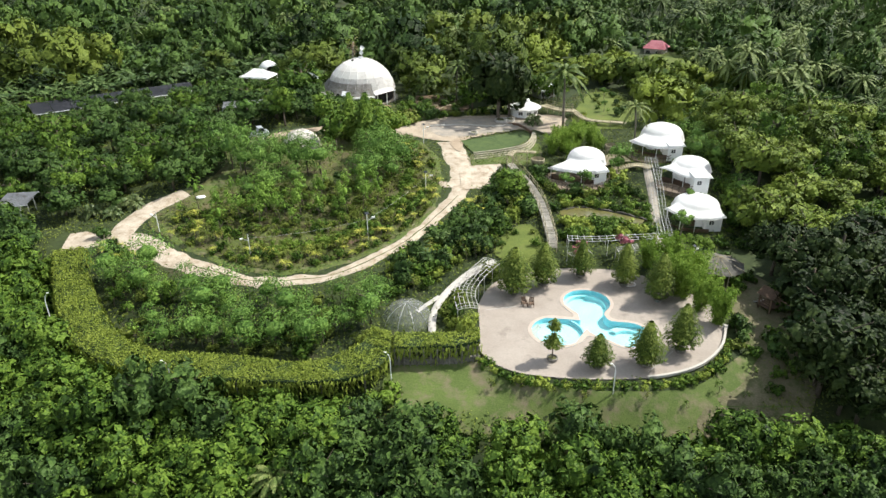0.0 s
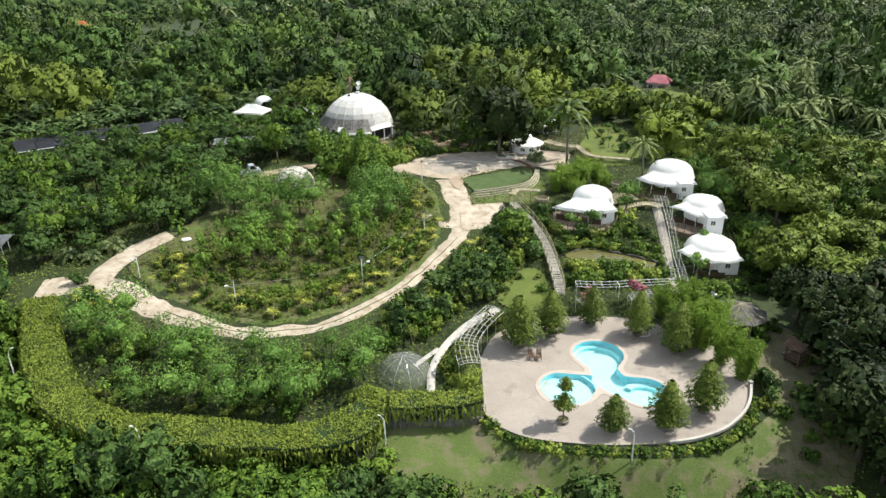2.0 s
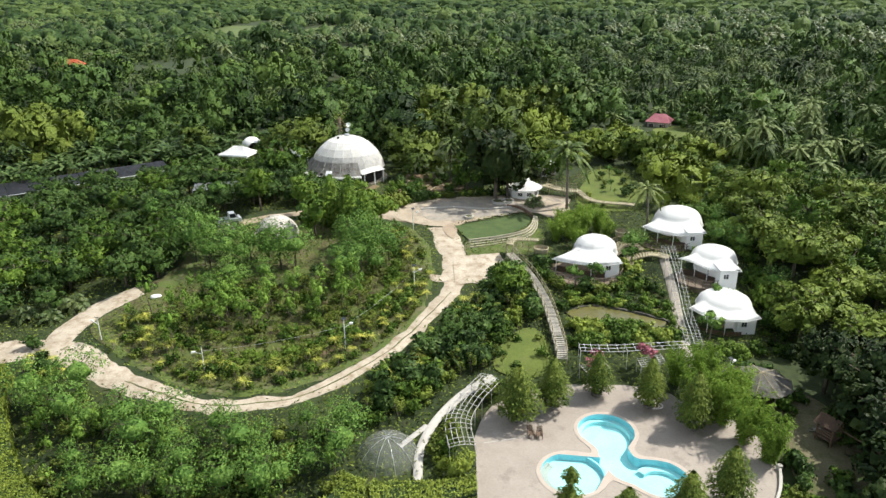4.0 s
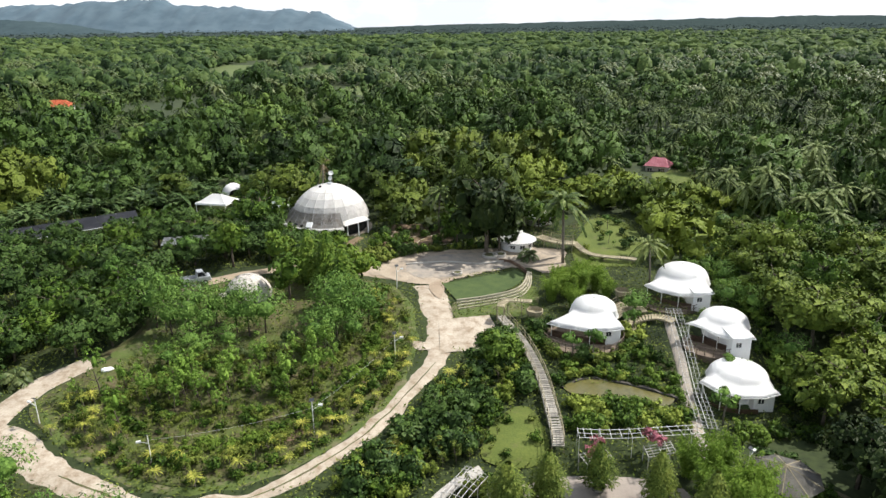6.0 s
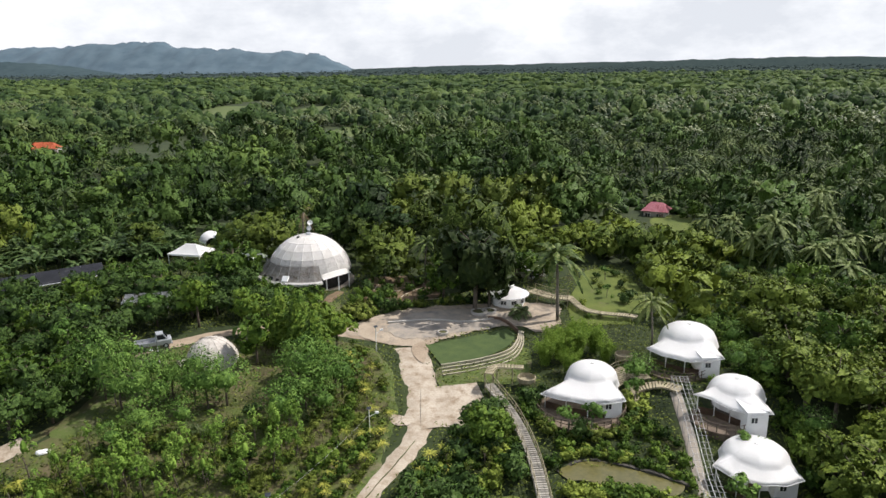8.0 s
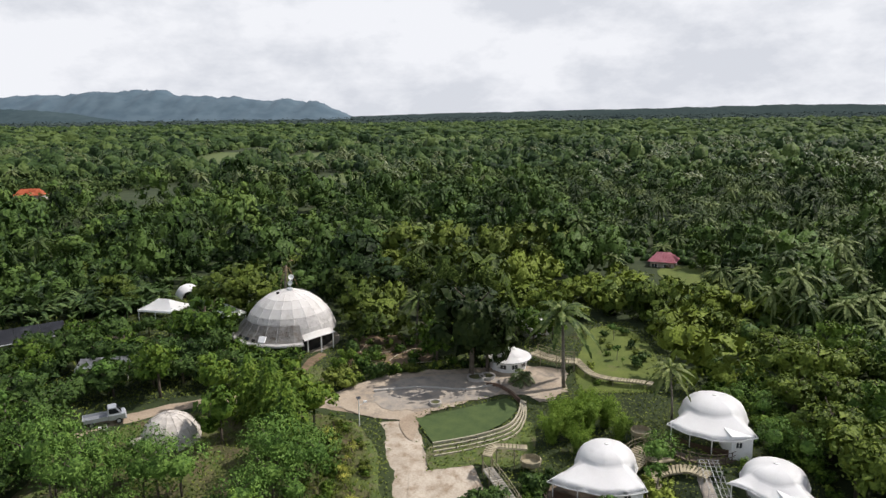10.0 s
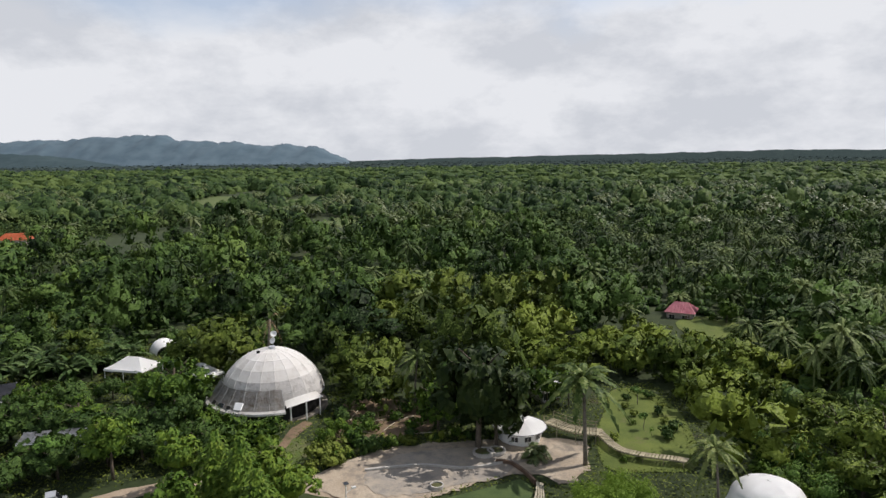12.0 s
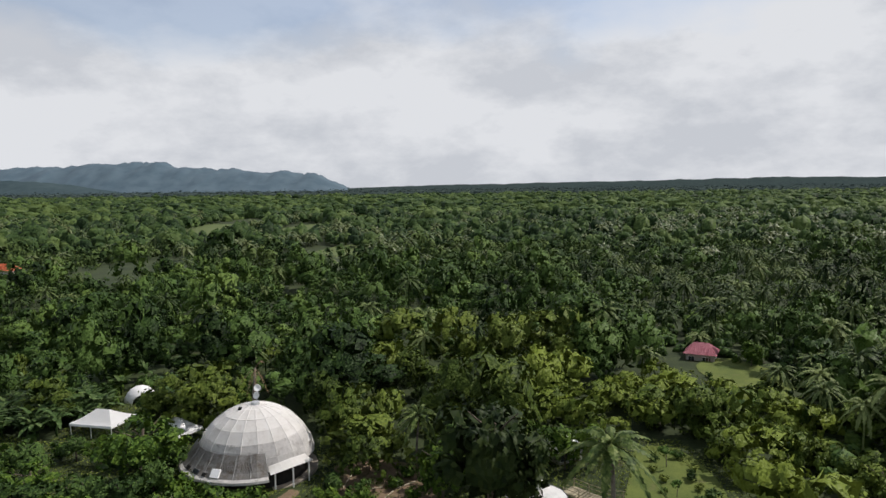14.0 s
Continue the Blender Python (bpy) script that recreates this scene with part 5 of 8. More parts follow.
def house(name, x, y, z, w, dp, wall, rise, turn, roof_mat, label, ribs=10):
    h = thing(name, x, y, z, turn, label, "house")
    bm = bmesh.new()
    box(bm, -w / 2 + 0.5, w / 2 - 0.5, -dp / 2 + 0.5, dp / 2 - 0.5, -1, wall)
    part("wall", bm, CONCRETE, h)
    for s in (-1, 1):
        bm = bmesh.new()
        a = [bm.verts.new(p) for p in ((-w / 2, s * dp / 2, wall - 0.1), (w / 2, s * dp / 2, wall - 0.1), (w / 2 - dp * 0.28, 0, wall + rise), (-w / 2 + dp * 0.28, 0, wall + rise))]
        bm.faces.new(a)
        e = 1 if s < 0 else -1
        bmesh.ops.solidify(bm, geom=bm.faces[:], thickness=0.08)
        slope = part("roof", bm, roof_mat, h)
        me = None
        for i in range(ribs):
            xx = -w / 2 + w * (i + 0.5) / ribs
            k = min(1.0, (w / 2 - abs(xx)) / (dp * 0.28))
            bm = bmesh.new()
            tube(bm, [(xx, s * dp / 2, wall - 0.06), (xx, s * dp / 2 * (1 - k), wall - 0.06 + (rise + 0.1) * k)], 0.05, 4)
            part("rib", bm, roof_mat, slope)
    for s in (-1, 1):
        bm = bmesh.new()
        bm.faces.new([bm.verts.new(p) for p in ((s * w / 2, -dp / 2, wall - 0.1), (s * w / 2, dp / 2, wall - 0.1), (s * (w / 2 - dp * 0.28), 0, wall + rise))])
        bmesh.ops.solidify(bm, geom=bm.faces[:], thickness=0.08)
        part("roof_end", bm, roof_mat, h)
    for xx in (-w / 4, w / 6):
        window_part(h, pose(xx, -dp / 2 + 0.48, wall * 0.55), 1.1, 1.0)
    bm = bmesh.new()
    box(bm, -0.45, 0.45, -0.06, 0.03, 0, 2.0, 0.01)
    part("door", bm, WOOD, h, at=pose(w / 2 - 1.6, -dp / 2 + 0.49, 0))
    return h


house("red_roofed_house", 56.4, 190.0, 2.6, 6.2, 6.0, 2.5, 1.7, -28, RED_ROOF, "small house with faded red sheet roof among palms")
house("orange_roofed_house", -179, 347, 1.6, 13, 9, 3.0, 2.6, 8, ORANGE_ROOF, "far house with bright orange sheet roof")
house("grey_roofed_house", 19.8, 142.0, 3.4, 4.8, 4.2, 2.3, 1.0, 30, WHITE, "small house with white sheet roof under trees")


def lean_roof(name, corners, z0, z1, mat, label, bays=6, category="roof"):
    """A low sheet roof on posts over four plan corners (front pair z0, back pair z1)."""
    c = np.array(corners).mean(0)
    t = thing(name, c[0], c[1], tz(c[0], c[1]), 0, label, category)
    q = [Vector((p[0] - c[0], p[1] - c[1], h)) for p, h in zip(corners, (z0, z0, z1, z1))]
    for i in range(bays):
        a, b = i / bays, (i + 0.985) / bays
        bm = bmesh.new()
        bm.faces.new([bm.verts.new(v) for v in (q[0].lerp(q[1], a), q[0].lerp(q[1], b), q[3].lerp(q[2], b), q[3].lerp(q[2], a))])
        bmesh.ops.solidify(bm, geom=bm.faces[:], thickness=0.06)
        part("sheet", bm, mat, t)
        for e in (q[0].lerp(q[1], a), q[3].lerp(q[2], a)):
            bm = bmesh.new()
            tube(bm, [(e.x, e.y, -1.2), (e.x, e.y, e.z)], 0.06, 5)
            part("post", bm, GALV, t)
    for u, v in ((q[0], q[1]), (q[3], q[2])):
        bm = bmesh.new()
        tube(bm, [u + Vector((0, 0, -0.08)), v + Vector((0, 0, -0.08))], 0.07, 5)
        part("beam", bm, GALV, t)


lean_roof("shade_house", [(-73.8, 118.2), (-50.5, 136.2), (-54.2, 142.0), (-78.6, 124.6)], 2.5, 2.8, NET, "long low shade house under black netting", 9, "shade house")
lean_roof("solar_panel_rack", [(-60.8, 82.6), (-56.8, 83.8), (-56.4, 86.6), (-60.4, 86.0)], 2.2, 3.0, TIN, "tilted rack of dark panels on posts", 4, "panel rack")
lean_roof("shed_roof", [(-40.2, 118.6), (-37.6, 119.2), (-38.0, 121.6), (-40.6, 121.0)], 2.4, 2.8, TIN, "small shed with bluish grey sheet roof", 2, "shed")
lean_roof("shed_roof", [(-36.8, 119.6), (-33.4, 120.6), (-33.8, 122.4), (-37.0, 121.6)], 2.5, 2.8, TIN, "low shed roof of rusty grey sheets", 3, "shed")


def umbrella_hut(x, y, z):
    t = thing("thatched_shelter", x, y, z, 0, "open shelter with wide low grey thatched roof", "shelter")
    bm = bmesh.new()
    lathe(bm, [(3.1, 2.0), (2.0, 2.45), (0.9, 2.8), (0.02, 3.0)], 9)
    bmesh.ops.solidify(bm, geom=bm.faces[:], thickness=0.15)
    part("roof", bm, THATCH, t)
    for i in range(9):
        a = 2 * math.pi * i / 9
        bm = bmesh.new()
        tube(bm, [(2.6 * math.cos(a), 2.6 * math.sin(a), -0.5), (2.6 * math.cos(a), 2.6 * math.sin(a), 2.15)], 0.07, 6)
        part("post", bm, BAMBOO, t)
        bm = bmesh.new()
        tube(bm, [(3.1 * math.cos(a), 3.1 * math.sin(a), 2.08), (0.05 * math.cos(a), 0.05 * math.sin(a), 3.06)], 0.05, 5)
        part("rafter", bm, BAMBOO, t)


umbrella_hut(31.6, 70.9, -0.3)


def playset(x, y, z, turn):
    t = thing("play_tower", x, y, z, turn, "small brown wooden play tower with slide", "playground")
    for cx in (-0.7, 0.7):
        for cy in (-0.7, 0.7):
            bm = bmesh.new()
            box(bm, cx - 0.07, cx + 0.07, cy - 0.07, cy + 0.07, -0.2, 2.6)
            part("post", bm, WOOD, t)
    bm = bmesh.new()
    box(bm, -0.85, 0.85, -0.85, 0.85, 1.15, 1.25)
    part("platform", bm, WOOD, t)
    for s in (-1, 1):
        bm = bmesh.new()
        bm.faces.new([bm.verts.new(p) for p in ((-1.0, s * 1.05, 2.5), (1.0, s * 1.05, 2.5), (1.0, 0, 3.2), (-1.0, 0, 3.2))])
        bmesh.ops.solidify(bm, geom=bm.faces[:], thickness=0.07)
        part("roof_panel", bm, WOOD, t, "brown board roof slope")
    for h in (1.5, 1.75, 2.0):
        for cy in (-0.78, 0.78):
            bm = bmesh.new()
            box(bm, -0.8, 0.8, cy - 0.03, cy + 0.03, h, h + 0.12)
            part("rail_board", bm, WOOD, t)
    bm = bmesh.new()
    pts = [(0.8, 0, 1.25), (1.6, 0, 0.75), (2.4, 0, 0.25), (2.9, 0, 0.1)]
    vs = [[bm.verts.new((p[0], o, p[2] + h)) for o, h in ((-0.3, 0.15), (-0.25, 0), (0.25, 0), (0.3, 0.15))] for p in pts]
    for a, b in zip(vs, vs[1:]):
        for j in range(3):
            bm.faces.new((a[j], a[j + 1], b[j + 1], b[j]))
    bmesh.ops.solidify(bm, geom=bm.faces[:], thickness=0.04)
    part("slide", bm, GALV, t, "pale grey slide")
    bm = bmesh.new()
    tube(bm, [(-0.8, 0, 2.4), (-4.6, 0.4, 2.4)], 0.07, 6)
    part("swing_beam", bm, WOOD, t)
    for o in (-0.8, 0.9):
        bm = bmesh.new()
        tube(bm, [(-4.5, 0.4, 2.4), (-4.9, 0.4 + o, -0.1)], 0.06, 6)
        part("swing_leg", bm, WOOD, t)
    for xx in (-2.0, -3.4):
        bm = bmesh.new()
        for o in (-0.22, 0.22):
            tube(bm, [(xx + o, 0.2, 2.4), (xx + o, 0.2, 0.5)], 0.015, 4)
        box(bm, xx - 0.28, xx + 0.28, 0.08, 0.32, 0.46, 0.5)
        part("swing", bm, RUBBER, t)


playset(34.9, 63.9, -0.75, 120)


def net_dome(x, y, z):
    t = thing("net_dome", x, y, z, 0, "small dome frame covered with grey bird netting", "dome")
    R, H = 2.9, 2.6
    bm = bmesh.new()
    lathe(bm, [(R * math.sin(s), H * math.cos(s)) for s in (0.03, 0.35, 0.7, 1.05, 1.35, 1.57)], 20)
    part("netting", bm, NETTING, t, "see-through grey net")
    me = None
    for j in range(10):
        bm = bmesh.new()
        tube(bm, [(R * 1.005 * math.sin(s), 0, H * 1.005 * math.cos(s)) for s in np.linspace(0.02, 1.57, 9)], 0.014, 5)
        me = me or mesh_from(bm, "hoop", GALV)
        part("hoop", me, parent=t, at=pose(0, 0, 0, 0, 0, 36 * j))


net_dome(-4.6, 62.6, -1.0)


def truck(x, y, z, turn):
    """Small silver pickup with an open flat bed."""
    t = thing("pickup_truck", x, y, z, turn, "silver pickup truck with open flat bed on the track", "truck")
    bm = bmesh.new()
    box(bm, 0.35, 2.15, -0.8, 0.8, 0.45, 1.15, 0.08)
    r = bmesh.ops.create_cube(bm, size=1, matrix=Matrix.LocRotScale((1.05, 0, 1.5), None, (1.4, 1.5, 0.75)))
    for v in r["verts"]:
        if v.co.z > 1.6:
            v.co.x = 0.42 if v.co.x < 1 else 1.25
            v.co.y *= 0.86
    part("cab", bm, TRUCK, t)
    bm = bmesh.new()
    box(bm, -2.1, 0.3, -0.8, 0.8, 0.62, 0.74)
    part("bed", bm, TIN, t, "worn grey load bed")
    for x0, x1, y0, y1 in ((-2.1, 0.3, -0.84, -0.79), (-2.1, 0.3, 0.79, 0.84), (-2.14, -2.09, -0.84, 0.84), (0.28, 0.33, -0.84, 0.84)):
        bm = bmesh.new()
        box(bm, x0, x1, y0, y1, 0.62, 1.05)
        part("side_board", bm, TRUCK, t)
    for y0, y1 in ((-0.74, -0.70), (0.70, 0.74)):
        bm = bmesh.new()
        bm.faces.new([bm.verts.new(p) for p in ((0.5, y0, 1.22), (1.55, y0, 1.22), (1.18, y0 * 0.9, 1.78), (0.5, y0 * 0.9, 1.78))])
        bmesh.ops.solidify(bm, geom=bm.faces[:], thickness=0.02)
        part("side_window", bm, GLASS, t)
    bm = bmesh.new()
    bm.faces.new([bm.verts.new(p) for p in ((1.76, -0.62, 1.2), (1.76, 0.62, 1.2), (1.29, 0.55, 1.83), (1.29, -0.55, 1.83))])
    bmesh.ops.solidify(bm, geom=bm.faces[:], thickness=0.02)
    part("windscreen", bm, GLASS, t)
    for cx in (-1.3, 1.4):
        for cy in (-0.72, 0.72):
            bm = bmesh.new()
            bmesh.ops.create_cone(bm, cap_ends=True, segments=16, radius1=0.33, radius2=0.33, depth=0.2, matrix=pose(0, 0, 0, 90))
            w = part("wheel", bm, RUBBER, t, at=pose(cx, cy, 0.33))
            bm = bmesh.new()
            bmesh.ops.create_cone(bm, cap_ends=True, segments=12, radius1=0.18, radius2=0.18, depth=0.22, matrix=pose(0, 0, 0, 90))
            part("rim", bm, GALV, w)
    for cy in (-0.55, 0.55):
        bm = bmesh.new()
        box(bm, 2.13, 2.19, cy - 0.16, cy + 0.16, 0.72, 0.9, 0.02)
        part("headlight", bm, WHITE_METAL, t)
    bm = bmesh.new()
    box(bm, 2.12, 2.24, -0.8, 0.8, 0.42, 0.58, 0.02)
    part("bumper", bm, TIN, t)
    return t


truck(-32.1, 108.9, tz(-32.1, 108.9) + 0.12, 27)

# ---- pergolas, walkways, rails ----


def pergola(line, half, height, bay, label, mat=WHITE_METAL, rails=3, posts_every=3, rail=0.04, spine=None, arch=0.0, category="pergola", gaps=0.0):
    """A light frame over a path: rails along it, a bar across at each bay, posts at both sides."""
    line = curve(line, step=bay)
    d = np.gradient(line, axis=0)
    d /= np.linalg.norm(d, axis=1)[:, None]
    nr = np.column_stack([-d[:, 1], d[:, 0]])
    zs = terrain(line[:, 0], line[:, 1])
    c = line.mean(0)
    t = thing("pergola", c[0], c[1], tz(c[0], c[1]), 0, label, category)
    org = np.array((c[0], c[1], tz(c[0], c[1])))

    def at(i, o, h):
        p = line[i] + nr[i] * o
        return Vector((p[0], p[1], zs[i] + h)) - Vector(org)

    def top(o):
        return height + arch * (1 - (o / half) ** 2)

    for k in range(rails):
        o = -half + 2 * half * k / (rails - 1)
        bm = bmesh.new()
        tube(bm, [at(i, o, top(o)) for i in range(len(line))], rail, 5)
        part("rail", bm, spine if spine and k == rails // 2 else mat, t)
    for i in range(len(line)):
        if rng.uniform() < gaps:
            continue
        a0, a1 = (rng.uniform(-1, -0.2), rng.uniform(0.2, 1)) if rng.uniform() < 2 * gaps else (-1, 1)
        bm = bmesh.new()
        tube(bm, [at(i, o, top(o) + 0.05) for o in (np.linspace(a0 * half - 0.12, a1 * half + 0.12, 7) if arch else (-half - 0.15, half + 0.15))], rail * 0.85, 5)
        part("crossbar", bm, mat, t)
        if i % posts_every == 0:
            for o in (-half, half):
                bm = bmesh.new()
                tube(bm, [at(i, o, -0.3), at(i, o, top(o))], rail, 5)
                part("post", bm, mat, t)
    return t


tagged(ribbon("path", curve([(30.6, 99.5), (29.0, 88), (26.8, 77), (25.8, 74.5)], step=0.8), 0.62, PLAZA, 0.16), "grey concrete walk under the white pergola", "path", kind="structure")
pergola([(30.8, 99.2), (29.2, 88), (27.0, 76.6)], 0.85, 2.15, 0.78, "long white metal pergola frame over a concrete walk", GREY_METAL, rails=5, rail=0.026, spine=WHITE_METAL)
pergola([(14.8, 76.4), (20.5, 76.1), (26.4, 76.6)], 0.7, 1.9, 0.8, "white metal pergola frame along the upper terrace", WHITE_METAL, rails=3, rail=0.024)
pergola([(2.0, 61.2), (1.7, 65), (3.0, 68.6), (5.0, 71.6)], 1.15, 2.1, 0.55, "curved white lattice pergola with broken bars beside the pool terrace", OLD_WHITE, rails=6, rail=0.03, arch=0.2, gaps=0.18)
pergola([(14.8, 73.9), (17.2, 74.6)], 0.8, 1.9, 0.5, "white lattice pergola between potted trees", OLD_WHITE, rails=5, rail=0.04)
pergola([(20.6, 74.3), (23.0, 74.3)], 0.8, 1.9, 0.5, "white lattice pergola behind the pool terrace", OLD_WHITE, rails=5, rail=0.04)


def walkway(line, half, lift, label, rail_h=0.9, slat=0.32, rails=True, deck_mat=BAMBOO, name="bamboo_walkway"):
    """Slats on two bearers, with posts and side rails."""
    line = curve(line, step=slat)
    d = np.gradient(line, axis=0)
    d /= np.linalg.norm(d, axis=1)[:, None]
    zs = terrain(line[:, 0], line[:, 1]) + lift
    c = line.mean(0)
    t = thing(name, c[0], c[1], tz(c[0], c[1]), 0, label, "walkway")
    org = Vector((c[0], c[1], tz(c[0], c[1])))
    bm = bmesh.new()
    box(bm, -slat * 0.42, slat * 0.42, -half, half, -0.04, 0.02)
    me = mesh_from(bm, "slat", deck_mat)
    for i, p in enumerate(line):
        ob = part("slat", me, parent=t, at=pose(p[0] - org.x, p[1] - org.y, zs[i] - org.z, 0, 0, math.degrees(math.atan2(d[i][1], d[i][0])) + rng.uniform(-2, 2)))
    for s in (-1, 1):
        side = [Vector((p[0] - q[1] * half * s, p[1] + q[0] * half * s, z)) - org for p, q, z in zip(line, d, zs)]
        bm = bmesh.new()
        tube(bm, [v + Vector((0, 0, -0.1)) for v in side[::3] + side[-1:]], 0.06, 5)
        part("bearer", bm, deck_mat, t)
        if rails:
            for h in (rail_h * 0.5, rail_h):
                bm = bmesh.new()
                tube(bm, [v + Vector((0, 0, h)) for v in side[::3] + side[-1:]], 0.035, 5)
                part("rail", bm, BAMBOO, t, "yellow bamboo handrail")
        for v in side[::6]:
            bm = bmesh.new()
            tube(bm, [v + Vector((0, 0, -lift - 0.4)), v + Vector((0, 0, rail_h if rails else 0))], 0.05, 5)
            part("post", bm, BAMBOO, t)


walkway([(9.6, 101.3), (11.6, 95.5), (12.8, 88), (13.0, 80), (12.9, 76)], 0.55, 1.0, "raised bamboo slat bridge with yellow rails through shrubs", deck_mat=PALE_SLAT)
walkway([(9.5, 101.5), (10.4, 103.2), (13.6, 103.0)], 0.45, 2.3, "bent bamboo gate beam over the bridge head", rails=False)
walkway([(24.0, 129.0), (25.1, 124.4), (27.4, 122.3), (31.8, 119.8)], 0.55, 0.8, "winding bamboo slat footbridge over the lawn", rails=False)
walkway([(18.3, 130.6), (21.0, 128.0), (23.6, 127.2)], 1.0, 1.3, "rough bamboo platform behind the coconut palm", rails=True)
walkway([(25.4, 98.4), (26.2, 101), (29.2, 100.8), (31.0, 99.3)], 0.8, 0.5, "weathered wooden boardwalk joining the cabins", rails=False)
walkway([(23.6, 101.8), (26.5, 104.5), (27.5, 102)], 1.2, 0.9, "raised weathered deck behind a cabin", rails=True)


def lamp_post(x, y, h, turn, label, bent=True, z=None):
    t = thing("street_lamp", x, y, z, turn, label, "street lamp", "garden lamps")
    bm = bmesh.new()
    pts = [(0, 0, -0.3), (0.05, 0, h * 0.8), (0.14, 0, h * 0.92), (0.42, 0, h)] if bent else [(0, 0, -0.3), (0, 0, h)]
    tube(bm, pts, [0.055, 0.05, 0.04, 0.035][:len(pts)], 6)
    part("pole", bm, WHITE_METAL, t)
    if bent:
        bm = bmesh.new()
        box(bm, 0.36, 0.62, -0.05, 0.05, h - 0.02, h + 0.03, 0.012)
        part("lamp_head", bm, WHITE_METAL, t)
    else:
        bm = bmesh.new()
        box(bm, -0.24, 0.24, -0.18, 0.18, -0.02, 0.02)
        part("solar_panel", bm, GLASS, t, "small tilted solar panel", at=pose(0, 0, h + 0.05, 25, 0, 0))
        bm = bmesh.new()
        tube(bm, [(0, 0, h * 0.72), (0.7, 0, h * 0.82)], 0.03, 5)
        box(bm, 0.6, 1.0, -0.09, 0.09, h * 0.81, h * 0.86)
        part("lamp_arm", bm, WHITE_METAL, t)


for x, y, h, turn, z in ((-5.6, 52.6, 3.9, 170, None), (15.1, 50.2, 3.5, 175, None), (-26.0, 51.0, 4.6, 190, None), (-42.0, 60.2, 4.6, 20, None)):
    lamp_post(x, y, h, turn, "white bent lamp post at the edge of the woods", True, z)
for x, y, h, turn in ((-10.4, 78.4, 3.7, 15), (-3.4, 92.2, 3.3, 10), (-24.4, 74.0, 3.0, 200), (-37.7, 79.7, 2.8, 160), (-4.3, 110.6, 3.4, 30), (29.2, 72.6, 3.2, 40), (-29.6, 104.4, 2.6, 180)):
    lamp_post(x, y, h, turn, "white solar lamp post among garden plants", False)
for a, b in (((-10.4, 78.4, 2.9), (-3.4, 92.2, 2.6)), ((-10.4, 78.4, 2.9), (-24.4, 74.0, 2.5))):
    bm = bmesh.new()
    p, q = Vector((a[0], a[1], tz(*a[:2]) + a[2])), Vector((b[0], b[1], tz(*b[:2]) + b[2]))
    tube(bm, [p.lerp(q, s) + Vector((0, 0, -1.6 * s * (1 - s))) for s in np.linspace(0, 1, 9)], 0.011, 4)
    tagged(part("cable", bm, GREY_METAL), "thin sagging cable between garden lamps", "cable")

# sun chairs on the terrace
for x, y, turn in ((8.4, 65.2, 10), (9.15, 65.1, -6)):
    t = thing("sun_chair", x, y, DECK_Z, turn, "low brown wooden sun chair on the terrace", "chair", "sun chairs")
    for i in range(5):
        bm = bmesh.new()
        box(bm, -0.25, 0.25, -0.3 + 0.12 * i, -0.2 + 0.12 * i, 0.36, 0.40)
        part("seat_slat", bm, WOOD, t)
    for i in range(5):
        bm = bmesh.new()
        box(bm, -0.25 + 0.105 * i, -0.17 + 0.105 * i, 0.30, 0.34, 0.36, 0.98)
        part("back_slat", bm, WOOD, t, at=pose(0, 0, 0, -14))
    for cx in (-0.27, 0.27):
        for cy in (-0.3, 0.3):
            bm = bmesh.new()
            box(bm, cx - 0.03, cx + 0.03, cy - 0.03, cy + 0.03, 0, 0.55 if cy < 0 else 0.4)
            part("leg", bm, WOOD, t)
        bm = bmesh.new()
        box(bm, cx - 0.04, cx + 0.04, -0.36, 0.32, 0.55, 0.58)
        part("armrest", bm, WOOD, t)

# planters on the plaza, hose on the terrace
for x, y, r in ((4.3, 116.3, 0.75), (9.7, 124.0, 1.25), (11.2, 124.4, 1.1)):
    t = thing("round_planter", x, y, tz(x, y) + 0.1, 0, "round white stone planter ring on the plaza", "planter", "plaza planters")
    bm = bmesh.new()
    lathe(bm, [(r, 0), (r, 0.42), (r * 0.8, 0.42), (r * 0.8, 0.2)], 16)
    part("ring", bm, CONCRETE, t)
    bm = bmesh.new()
    lathe(bm, [(r * 0.82, 0.3), (0.02, 0.36)], 12)
    part("soil", bm, GARDEN_SOIL, t)
bm = bmesh.new()
tube(bm, [(21.2 + 0.75 * math.cos(a), 69.9 + 0.5 * math.sin(a), DECK_Z + 0.03 + 0.01 * a / 6) for a in np.linspace(-2.4, 3.4, 24)], 0.05, 5)
tagged(part("garden_hose", bm, WHITE_METAL), "coiled white hose lying on the terrace", "hose")


def nest(x, y, z, r):
    """A woven bamboo nest seat."""
    t = thing("woven_nest", x, y, z, 0, "round woven bamboo nest seat on poles", "nest seat", "nest seats")
    bm = bmesh.new()
    lathe(bm, [(0.02, 0.3), (r * 0.6, 0.35), (r * 0.95, 0.7), (r, 1.2), (r * 0.92, 1.25), (r * 0.85, 0.75), (0.02, 0.45)], 16, shape=lambda a, i: 1 + 0.05 * math.sin(9 * a + i))
    part("basket", bm, BAMBOO, t)
    for k in range(5):
        bm = bmesh.new()
        tube(bm, [(r * 0.8 * math.cos(k * 1.257), r * 0.8 * math.sin(k * 1.257), -0.5), (r * 0.9 * math.cos(k * 1.257), r * 0.9 * math.sin(k * 1.257), 0.7)], 0.05, 5)
        part("pole", bm, BAMBOO, t)


nest(14.0, 102.2, tz(14.0, 102.2) + 0.3, 1.1)
nest(26.6, 107.0, tz(26.6, 107.0) + 0.6, 1.1)

